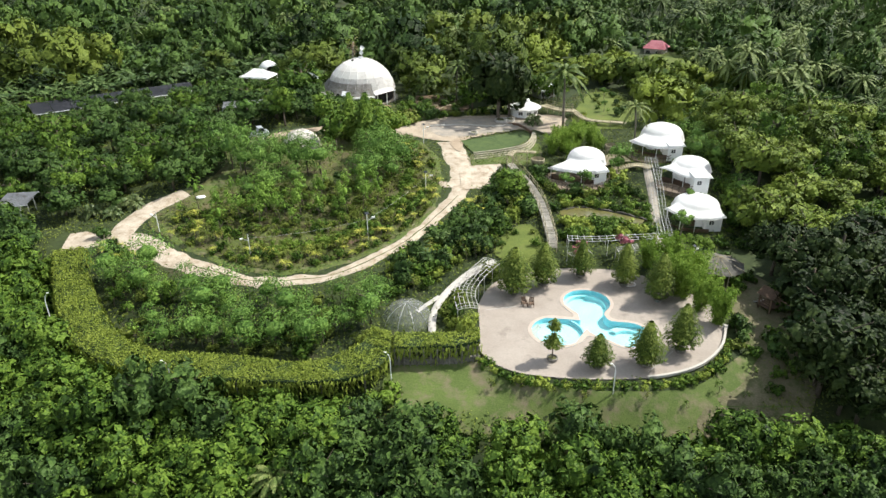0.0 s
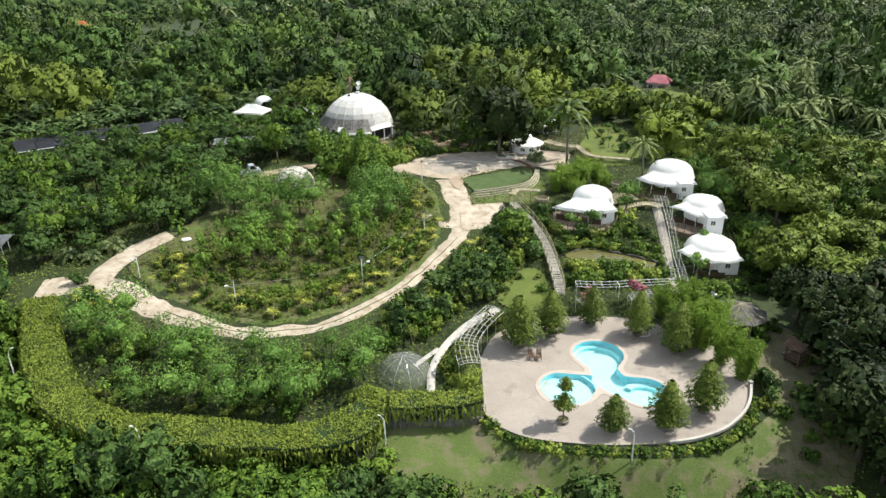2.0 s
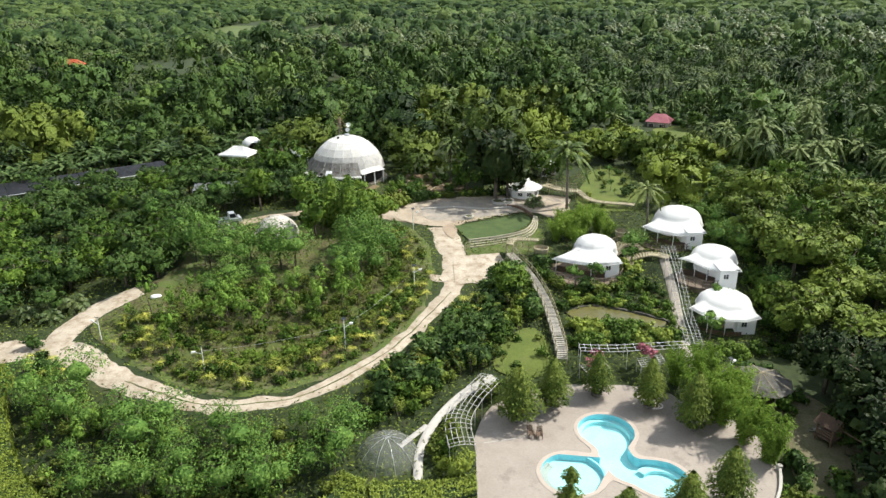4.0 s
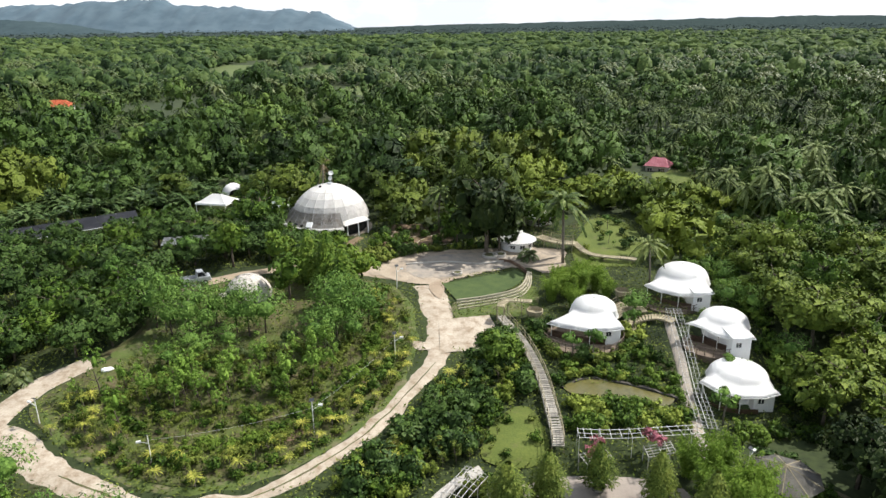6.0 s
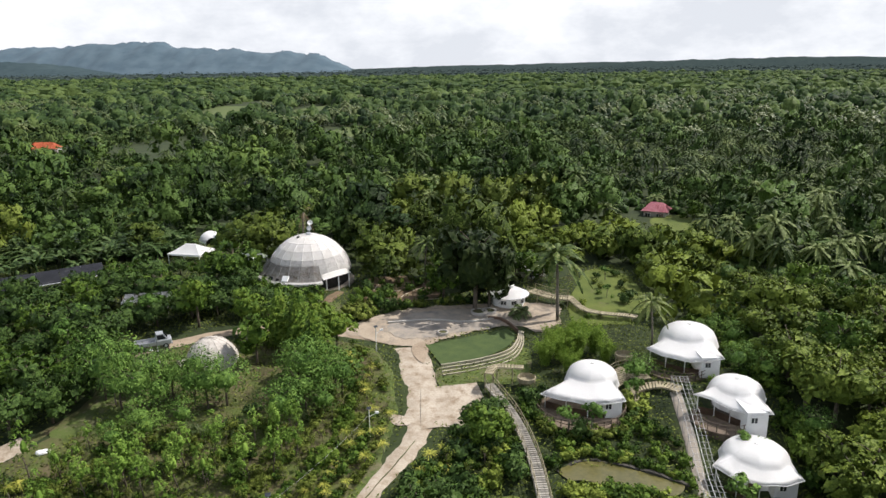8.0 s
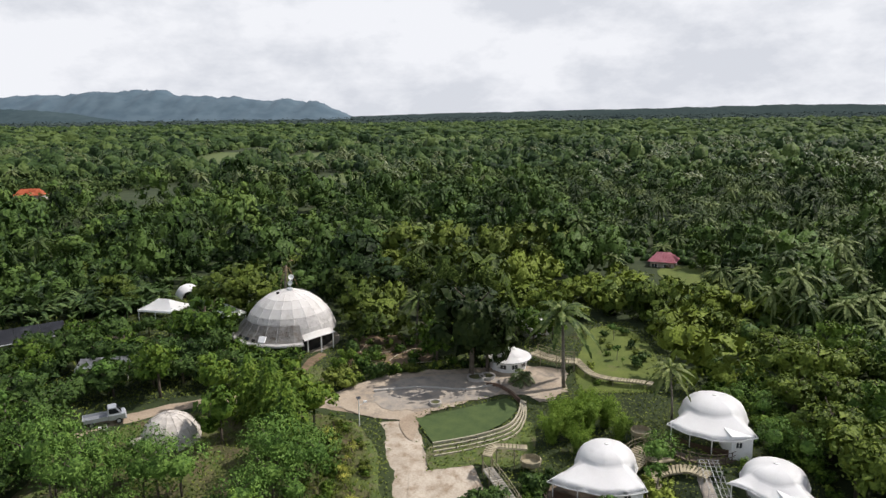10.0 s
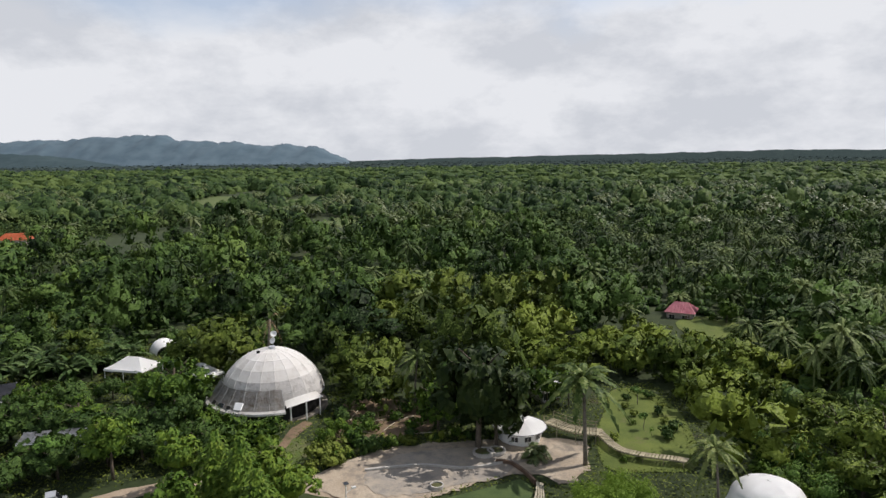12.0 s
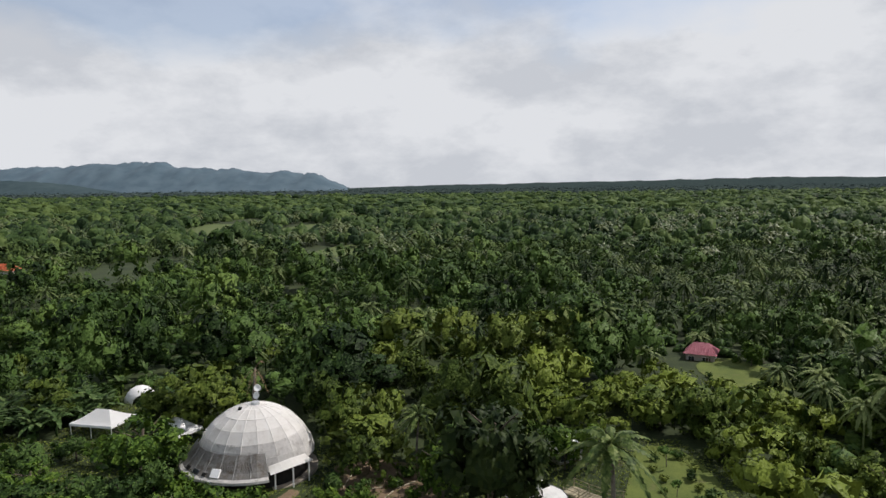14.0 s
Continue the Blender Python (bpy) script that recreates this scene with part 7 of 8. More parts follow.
# trees east and west of the resort
EAST = [(30.5, 46), (46, 45), (62, 62), (75, 85), (75, 125), (52, 130), (43, 118), (41, 104), (41.5, 92), (39.5, 78), (38.6, 66), (35.5, 58), (33.6, 52)]
east_pts = spread(EAST, 4.6, pr)
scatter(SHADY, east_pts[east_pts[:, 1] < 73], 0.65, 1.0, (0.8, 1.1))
scatter([TALL[2], TALL[0]], east_pts[(east_pts[:, 1] >= 73) & (east_pts[:, 1] < 84)], 0.6, 0.9, (0.75, 1.0))
scatter([TALL[2], TALL[2], TALL[2], TALL[0]], east_pts[east_pts[:, 1] >= 84], 0.6, 0.95, (0.75, 1.05))
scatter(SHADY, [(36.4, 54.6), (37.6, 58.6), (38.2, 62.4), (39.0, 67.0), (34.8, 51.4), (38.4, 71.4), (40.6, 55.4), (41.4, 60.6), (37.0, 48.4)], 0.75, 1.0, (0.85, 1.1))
WEST = [(-60, 82), (-46, 82.5), (-45, 88), (-40.5, 93), (-38, 100), (-38.5, 108), (-34, 113), (-30, 117), (-33, 126), (-44, 136), (-64, 134), (-84, 126), (-84, 92)]
scatter([TALL[1], TALL[1], TALL[0]], spread(WEST, 4.3, pr, avoid=((-58.5, 84.8, 4), (-38.5, 120, 3.2), (-36, 121, 2.5)) + tuple((-76.5 + 2.9 * i, 120.5 + 2.15 * i, 4.6) for i in range(10))), 0.45, 0.78, (0.7, 1.0))
scatter([TALL[1]], [(-25.6, 127.8), (-32, 126)], 0.5, 0.6)
plant(TALL[0], -28.8, 132.4, 1.08, 75, label="broad round green tree before tents and large dome", tall=0.85)
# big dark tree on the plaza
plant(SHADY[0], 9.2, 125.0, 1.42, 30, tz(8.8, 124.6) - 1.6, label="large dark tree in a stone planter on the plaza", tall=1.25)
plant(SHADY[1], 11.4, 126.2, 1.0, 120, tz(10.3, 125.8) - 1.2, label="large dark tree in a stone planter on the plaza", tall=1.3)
plant(TALL[0], 4.5, 130.0, 0.8, 200)
for x, y, s in ((20.9, 121.4, 1.1), (31.2, 110.6, 0.62), (12.2, 128.4, 0.8), (1.5, 137.5, 0.7)):
    plant(PALM[int(x) % 2], x, y, s, x * 40)
DEAD_PALM = kind("withered_palm", trunk_mesh(9.0, 0.24, 0.14, 0.5, 0, 1, PALM_BARK, 93, 8), fronds(134, 8, 2.8, 12, 9.0, 0.10, old=1.0, blade=0.13) + np.array((0.5, 0, 0)), LEAF_BROWN, "dying coconut palm with brown hanging fronds", "palm", "", "fronds")
plant(PALM[0], -14.6, 40.6, 0.6, 40, tz(-14.6, 40.6) - 1.0, label="young coconut palm rising from the lower wood")
plant(DEAD_PALM, -21.0, 149.5, 1.05, 10, label="dying coconut palm with brown hanging fronds")

# plants crowding the plaza's upper rim
for x, y in curve([(-9.6, 117.6), (-6.4, 121.8), (-1.0, 126.0), (4.0, 127.6), (8.5, 128.4), (11.0, 128.6)], step=0.9):
    plant((SHRUB[0], SHRUB[1], BUSH[0], SHRUB[2])[pr.integers(4)], x + pr.normal() * 0.5, y + pr.normal() * 0.5, pr.uniform(0.5, 1.1), pr.uniform(0, 360))
for x, y in ((-4.5, 131.2), (-1.0, 133.2), (1.4, 130.4), (-5.6, 136.8), (0.4, 136.0), (3.2, 133.6), (-7.4, 131.6)):
    plant((SHRUB[0], BUSH[0])[pr.integers(2)], x, y, pr.uniform(0.7, 1.3), x * 40)
# cut poles left lying in the yard behind the plaza
for x, y, long, turn in ((-3.8, 132.6, 3.4, 20), (-1.6, 131.0, 2.8, 65), (-5.2, 129.4, 3.0, -25), (2.4, 129.2, 3.2, 10), (0.4, 134.0, 2.6, 40), (-6.4, 134.6, 3.6, 80)):
    t = thing("bamboo_pole", x, y, tz(x, y) + 0.12, turn, "cut bamboo pole lying on bare soil", "pole", "poles lying in the yard")
    bm = bmesh.new()
    tube(bm, [(-long / 2, 0, 0.06), (0, 0.05, 0.07), (long / 2, 0, 0.05)], [0.07, 0.065, 0.05], 7)
    part("pole", bm, PALE_POLE, t)
# layered and dark trees round the domes
for x, y, s in ((-13.6, 108.8, 1.0), (-10.8, 104.2, 0.95), (-16.6, 111.2, 0.9), (-20.6, 113.0, 0.75), (-28.6, 115.6, 0.8), (-12.4, 112.6, 0.7), (-9.0, 108.6, 0.75), (-18.2, 105.6, 0.7)):
    if y > 104 and s > 0.85:
        plant(PINE[int(-x * 3) % 2], x, y, s * 1.2, x * 33)
    else:
        plant(CONIFER[int(-x * 3) % 2], x, y, s * 1.2, x * 33)
scatter([TALL[1]], [(-30.5, 118.5), (-27.4, 119.8), (-34.2, 115.6), (-38.0, 113.6), (-24.0, 119.0), (-22.4, 121.6), (-30.4, 123.2), (-27.0, 123.4), (-20.2, 119.4)], 0.5, 0.66, (0.8, 1.0))
for x, y in ((-19.5, 126.6), (-15.4, 126.8), (-22.0, 126.4), (-25.2, 124.5), (-17.6, 125.6), (-23.6, 128.4), (-20.8, 124.8), (-26.4, 129.6), (-18.4, 123.6), (-16.2, 124.2)):
    plant(SHRUB[0], x, y, pr.uniform(1.5, 2.1), x * 20)
for x, y in ((-8.6, 121.6), (-7.2, 123.6), (-9.0, 126.0), (-7.0, 120.0), (-5.2, 125.6), (-8.2, 128.6), (-6.0, 128.0), (-4.0, 129.6)):
    plant(SHRUB[1 if y < 124 else 0], x, y, pr.uniform(1.0, 1.7), x * 20)

# the garden: crop rows, shrubs and yellow dracaenas along the drive
GARDEN = [(-37.5, 83), (-32, 77), (-23.4, 72.8), (-17, 72.8), (-11, 76), (-5.4, 83), (-3.2, 90), (-2.8, 97), (-4, 105), (-7, 110), (-17, 104), (-24, 95), (-30, 94), (-33.5, 90)]
ring = curve([(-37.0, 82.6), (-32.2, 76.2), (-23.4, 71.8), (-16.8, 72.0), (-10.8, 75.5), (-5.1, 82.6), (-2.6, 90), (-2.2, 97), (-3.3, 105), (-6.4, 110.8)], step=0.95)


def bed_row(inset, share, kinds, s0, s1, wander=0.25):
    """A row of plants that follows the drive, so far inside the bed's edge."""
    for p in ring:
        d = np.array((-18.0, 90.0)) - p
        x, y = p + d / np.linalg.norm(d) * inset + pr.normal(size=2) * wander
        if pr.uniform() < share:
            plant(kinds[pr.integers(len(kinds))], x, y, pr.uniform(s0, s1), pr.uniform(0, 360), tall=pr.uniform(0.8, 1.2))


bed_row(0.4, 0.42, YELLOW, 0.75, 1.1, 0.6)
bed_row(0.2, 0.9, [SHRUB[1], SHRUB[0], STALK[0]], 0.42, 0.72)
bed_row(1.7, 0.9, [STALK[0], STALK[2], SHRUB[0], STALK[1]], 0.6, 1.1)
bed_row(2.5, 0.42, YELLOW, 0.8, 1.15, 0.5)
bed_row(2.9, 0.8, [STALK[0], SHRUB[1], STALK[2]], 0.6, 1.0)
bed_row(5.9, 0.55, [STALK[0], STALK[2]], 0.7, 1.1)
bed_row(7.6, 0.8, [SHRUB[0], STALK[0], SHRUB[1]], 0.5, 0.8)
INNER = [(-33, 84), (-29, 80), (-23, 80), (-16, 80.5), (-11.5, 84.5), (-9.6, 92), (-14, 93.5), (-20, 92.5), (-28, 91.5), (-32, 89)]
inner_pts = spread(INNER, 1.15, pr, 0.4)
inner_pts = inner_pts[np.sin(inner_pts[:, 1] * 1.7 + inner_pts[:, 0] * 0.3) > -0.75]
scatter([STALK[0], STALK[2], SHRUB[1], STALK[0], SHRUB[0]], inner_pts, 0.55, 0.95)
scatter(SAPLING, [(-24.4, 82.8), (-22.5, 82.0), (-19.8, 82.8), (-17.6, 83.8), (-17.8, 87.4), (-20.1, 85.5), (-14.0, 84.8), (-11.7, 85.7), (-12.1, 89.6), (-10.0, 87.7), (-26.0, 82.7), (-29.0, 78.1), (-33.9, 84.4), (-27.6, 81.9), (-11.3, 91.7), (-25.0, 84.0), (-23.4, 83.6)], 1.3, 1.75, (1.0, 1.2))
scatter(SAPLING, spread(INNER, 3.4, pr, 0.48), 0.8, 1.25)
scatter([LIGHT[0], SAPLING[0], LIGHT[2]], [(-36.1, 83.2), (-28.3, 89.0), (-25.4, 90.0), (-29.8, 90.2), (-26.6, 91.6), (-22.6, 92.4), (-30.6, 87.0)], 0.8, 1.1)
# taller feathery trees on grass before the small dome, blue-green ones beside it
scatter(LIGHT, [(-33.0, 97.6), (-30.4, 95.9), (-27.9, 95.3), (-26.0, 95.4), (-22.9, 96.7), (-21.2, 96.2), (-19.4, 97.0), (-36.0, 101.5), (-25.5, 97.8), (-31.5, 99.4), (-28.6, 99.4), (-23.6, 99.0)], 1.2, 1.55, (1.0, 1.25))
scatter(LIGHT, [(-12.2, 95.1), (-10.8, 96.4), (-9.2, 98.9), (-8.2, 101.5), (-12.3, 101.2), (-12.7, 92.8), (-10.8, 105.4), (-7.2, 99.4), (-8.6, 95.4), (-11.0, 99.6)], 1.1, 1.7, (0.95, 1.2))
# low bushes added to darken a shaded gap between the trees
scatter([SHRUB[0], BUSH[0]], [(-16.4, 95.3), (-14.6, 97.5), (-15.2, 93.6), (-17.4, 93.8), (-13.4, 98.6)], 0.5, 0.8)
TUFT = kind("grass_clump", None, rosette(210, 60, 1.9, 0.05, 0.0, 1.15, 3), LEAF_PALM, "tall grey-green clump of arching grass", "grass clump", "grass clumps in the garden", "foliage")
scatter([TUFT], [(-19.2, 91.6), (-18.0, 91.7), (-20.4, 91.6), (-11.1, 94.0), (-10.4, 94.6), (-23.2, 85.4), (-17.2, 92.4), (-21.4, 92.2)], 0.95, 1.35)

scatter([TALL[0], TALL[1]], [(-36.4, 138.6), (-40.2, 140.4), (-33.0, 138.2), (-30.0, 137.0)], 0.42, 0.55, (0.75, 0.95))
scatter([SHRUB[0]], [(-42.6, 141.2), (-27.2, 138.4), (-35, 141), (-31.6, 139.8)], 1.3, 1.7)
scatter([TALL[1]], [(-36.6, 93.6), (-36.2, 97.4), (-36.8, 101.5), (-37.6, 106.6), (-39.8, 91.5)], 0.5, 0.65, (0.8, 1.0))
# young wood between the drive and the vine walk
YOUNG = [(-41, 72), (-37.5, 64), (-33, 58.2), (-28, 56.4), (-12, 55.8), (-8.2, 58.5), (-7.6, 65), (-9.5, 66.5), (-16, 65.4), (-23, 65.0), (-30, 67.0), (-36, 71.0)]
scatter(LIGHT, spread(YOUNG, 3.3, pr, 0.5), 0.7, 1.4)
scatter([STALK[1], SHRUB[0], SAPLING[0], SHRUB[1]], spread(YOUNG, 1.8, pr, 0.5), 0.6, 1.2)
# shrubs that crowd the vine walk's outer side, and the pond's wall
for x, y in curve([(14.6, 87.8), (18.3, 89.5), (22.9, 87.8), (27.2, 84.8)], step=0.9):
    plant(SHRUB[(0, 2)[pr.integers(2)]], x, y - 0.15, pr.uniform(0.6, 1.05), pr.uniform(0, 360), tall=0.9)
scatter([SHRUB[2], SHRUB[1]], [(0.0, 62.6), (0.1, 64.4), (0.8, 66.2), (0.2, 60.8)], 0.9, 1.2)
# between drive, bridge and terrace: shrubs and bananas
MIDDLE = [(-7.0, 72.5), (-8.5, 66.5), (-6.5, 65.6), (-2.8, 67.2), (1.0, 71.4), (6, 75.4), (6.4, 80), (9, 84.2), (11.3, 84), (11.2, 92), (9.6, 97), (6.6, 93), (4.2, 90.8), (2.2, 86.4), (-2, 79.6)]
mid_pts = spread(MIDDLE, 1.6, pr, avoid=((-4.6, 62.6, 3.2),))
mid_pts = mid_pts[road_distance(mid_pts[:, 0], mid_pts[:, 1], TRACK) > 3.0]
scatter([SHRUB[0], SHRUB[0], STALK[0], SHRUB[2], BUSH[0]], mid_pts, 0.85, 1.35)
plant(TALL[1], 1.6, 79.6, 0.48, 40, label="round dark green tree between drive and lawn", tall=0.9)
plant(TALL[1], 3.4, 82.4, 0.36, 90, label="round dark green tree between drive and lawn", tall=0.9)
for p in curve([(-5.6, 71.6), (-2.6, 75.4), (0.0, 80.2), (2.4, 85.6), (4.0, 89.6)], step=1.3):
    for o in (0.0, 1.6):
        if pr.uniform() < 0.6:
            plant(YELLOW[pr.integers(2)], p[0] + o + pr.normal() * 0.4, p[1] - o * 0.6 + pr.normal() * 0.4, pr.uniform(0.9, 1.4), pr.uniform(0, 360))
scatter(BANANA, [(-2.6, 72.6), (-0.4, 73.6), (1.4, 75.2), (-3.6, 74.6), (0.6, 76.8), (2.8, 77.6), (-1.6, 76.6), (3.6, 80.2)], 0.6, 0.85)
plant(SCRUB[0], 8.2, 90.0, 1.0, 10, label="round dark green tree beside the bamboo bridge")
plant(SCRUB[1], 10.0, 91.8, 0.6, 70)
# plants round the raised deck
for a in np.arange(-200, 20, 9):
    plant((SHRUB[0], BUSH[0], SHRUB[1])[pr.integers(3)], 19.4 + 5.8 * math.cos(radians(a)) + pr.normal() * 0.3, 97.6 + 5.8 * math.sin(radians(a)) + pr.normal() * 0.3, pr.uniform(0.6, 1.05), a * 7)
# round the pond and between the pergolas
POND_BANK = [(14.2, 78.6), (26.0, 78.4), (27.4, 82), (24.6, 81.6), (19.6, 83.4), (15.4, 84.8)]
scatter([SHRUB[0], SHRUB[2], SHRUB[0]], spread(POND_BANK, 1.2, pr), 0.7, 1.25)
scatter(PAPAYA, [(-31.2, 96.4), (-32.0, 101.2), (17.2, 92.6), (19.4, 92.2), (30.9, 82.0), (25.4, 97.6), (-35, 116), (26.2, 99.6)], 0.85, 1.15)
scatter(PAPAYA, [(33.8, 89.6), (36.0, 89.2)], 0.62, 0.75)
scatter([SHRUB[2]], [(24.6, 98.8), (26.4, 97.8), (25.2, 96.8)], 1.2, 1.4)
scatter([LOW_PALM], [(-45.5, 84.0), (-43.8, 86.5), (-48.5, 84.6), (-35.8, 83.2), (15.6, 122.8)], 0.8, 1.15)
# terrace rim hedge and young saplings on the lower lawn
rim = curve([(3.6, 55.6), (6.2, 52.9), (10.3, 51.7), (15.4, 51.4), (21, 52.0), (25.3, 54.1), (28.6, 58.4)], step=0.85)
for x, y in rim:
    plant(SHRUB[2 if pr.uniform() < 0.4 else 0], x + 0.03 * (x - 16), y - 0.35, pr.uniform(0.6, 0.85), pr.uniform(0, 360), -1.15)
scatter([STALK[0], STALK[1]], spread([(-4, 51), (3, 50.4), (12, 49.2), (22, 49), (30, 50), (33, 55), (28, 53.4), (22, 50.6), (10, 51), (2, 53.4), (-4, 53.6)], 2.4, pr), 0.5, 0.9)
scatter(SHRUB[:1], spread([(2.6, 46.5), (30, 45.4), (33, 47), (26, 48.2), (10, 47.6), (-5, 50)], 2.0, pr), 0.5, 0.9)
for x, y in curve([(29.6, 56.6), (30.8, 61), (31.0, 65.5), (30.2, 69.5), (29.0, 72.4)], step=1.0):
    plant((SHRUB[0], SHRUB[1], BUSH[0])[pr.integers(3)], x + pr.normal() * 0.4, y + pr.normal() * 0.4, pr.uniform(0.5, 1.0), pr.uniform(0, 360))
scatter([SHRUB[0], SHRUB[1], STALK[0]], [(6.6, 75.6), (7.4, 78.4), (9.0, 82.0), (11.0, 80.6), (10.9, 77.4), (8.6, 80.4), (8.0, 75.4), (6.4, 77.4)], 0.5, 0.8)
scatter([BUSH[0], SHRUB[0]], [(33.4, 58.6), (35.6, 57.0), (32.4, 56.4), (36.8, 60.6), (37.0, 66.4), (33.0, 68.4), (35.0, 69.8), (31.8, 53.6), (33.8, 54.4), (36.8, 63.6), (30.9, 51.6), (31.4, 73.6), (33.6, 73.4)], 0.8, 1.3)
# bushes that grow through the lattice pergola
for x, y, s, k in ((1.0, 63.6, 1.15, SHRUB[1]), (0.6, 62.4, 0.9, SHRUB[0]), (4.6, 70.8, 1.1, SHRUB[1]), (5.8, 71.6, 0.9, SHRUB[0]), (2.2, 60.2, 1.0, SHRUB[2]), (1.2, 59.6, 1.1, SHRUB[2])):
    plant(k, x, y, s, x * 70, tall=1.7)
# plants in the angle where the drive forks
scatter([BUSH[0]], [(-44.6, 78.2), (-41.6, 74.6), (-40.4, 73.6)], 0.75, 0.95)
scatter(YELLOW, [(-43.0, 75.4), (-41.8, 75.6), (-40.6, 74.8), (-39.6, 73.9), (-38.4, 73.2), (-42.4, 74.0), (-40.0, 72.6)], 0.9, 1.3)
# shrubs and young trees closing in behind the cabins
KEEP_OFF = tuple((c[0], c[1], 4.6) for c in CABINS)
scatter([LIGHT[0], LIGHT[1], SCRUB[0]], spread([(38.5, 88), (42, 90), (43, 104), (45, 118), (41, 126), (38.4, 116), (39, 106)], 4.2, pr, avoid=KEEP_OFF), 0.8, 1.15)
plant(LIGHT[1], 27.4, 103.2, 0.95, 30, label="feathery tree beside the deck of a cabin")
# orchard on the eastern lawn
scatter([SHRUB[0], PAPAYA[0], SHRUB[1], BUSH[0], SAPLING[1]], spread([(28.5, 127), (34, 125), (37, 140), (31, 143), (28, 136)], 3.0, pr), 0.45, 0.8)
scatter([SHRUB[0], SHRUB[2]], spread([(24, 122), (28, 120), (28, 128), (26, 131)], 2.6, pr), 0.4, 0.6)
scatter([BUSH[0], SCRUB[0], SHRUB[0]], [(61.5, 186.0), (63.0, 183.0)], 0.8, 1.1)
scatter([SHRUB[0], SHRUB[1]], spread([(46.5, 168), (52, 166), (53, 178), (50, 180)], 3.0, pr), 0.4, 0.7)
scatter([SCRUB[1], SCRUB[2]], [(16.8, 140.0), (19.4, 138.2), (22.4, 139.0), (16.0, 143.4)], 0.75, 0.95)
# banana grove north-west
scatter(BANANA, spread([(-86, 128), (-58, 146.5), (-46, 149), (-44, 158), (-52, 166), (-92, 160), (-98, 142)], 3.0, pr), 1.0, 1.5)
scatter([PAPAYA[0]], [(-43, 112.5), (-41, 106)], 1.2, 1.3)
scatter([BANANA[0], SHRUB[0], BUSH[0]], spread([(-53, 154), (-36, 154), (-36, 173), (-53, 173)], 2.3, pr, 0.45, ((-43.9, 167.4, 3.8), (-42.2, 151.6, 5.2), (-43.4, 162.6, 3.4), (-41.6, 158.0, 3.0))), 0.9, 1.5)
plant(TALL[1], -30.6, 139.4, 0.72, 70, label="broad dark tree before the large dome", tall=0.8)
plant(TALL[1], -27.4, 136.0, 0.6, 10, label="broad dark tree before the large dome", tall=0.85)
# pink bougainvillea on the pergolas
PINK = kind("bougainvillea", None, crown(190, 0.8, 0.8, 0.0, 8, 120, 0.28, core_k=0.0), LEAF_PINK, "pink flowering bougainvillea on the pergola", "flowering shrub", "bougainvilleas", "blossom")
for x, y in ((15.8, 74.8), (22.0, 75.2), (21.4, 75.9), (16.4, 75.6)):
    plant(PINK, x, y, 1.0, x * 30, tz(x, y) + 1.5)


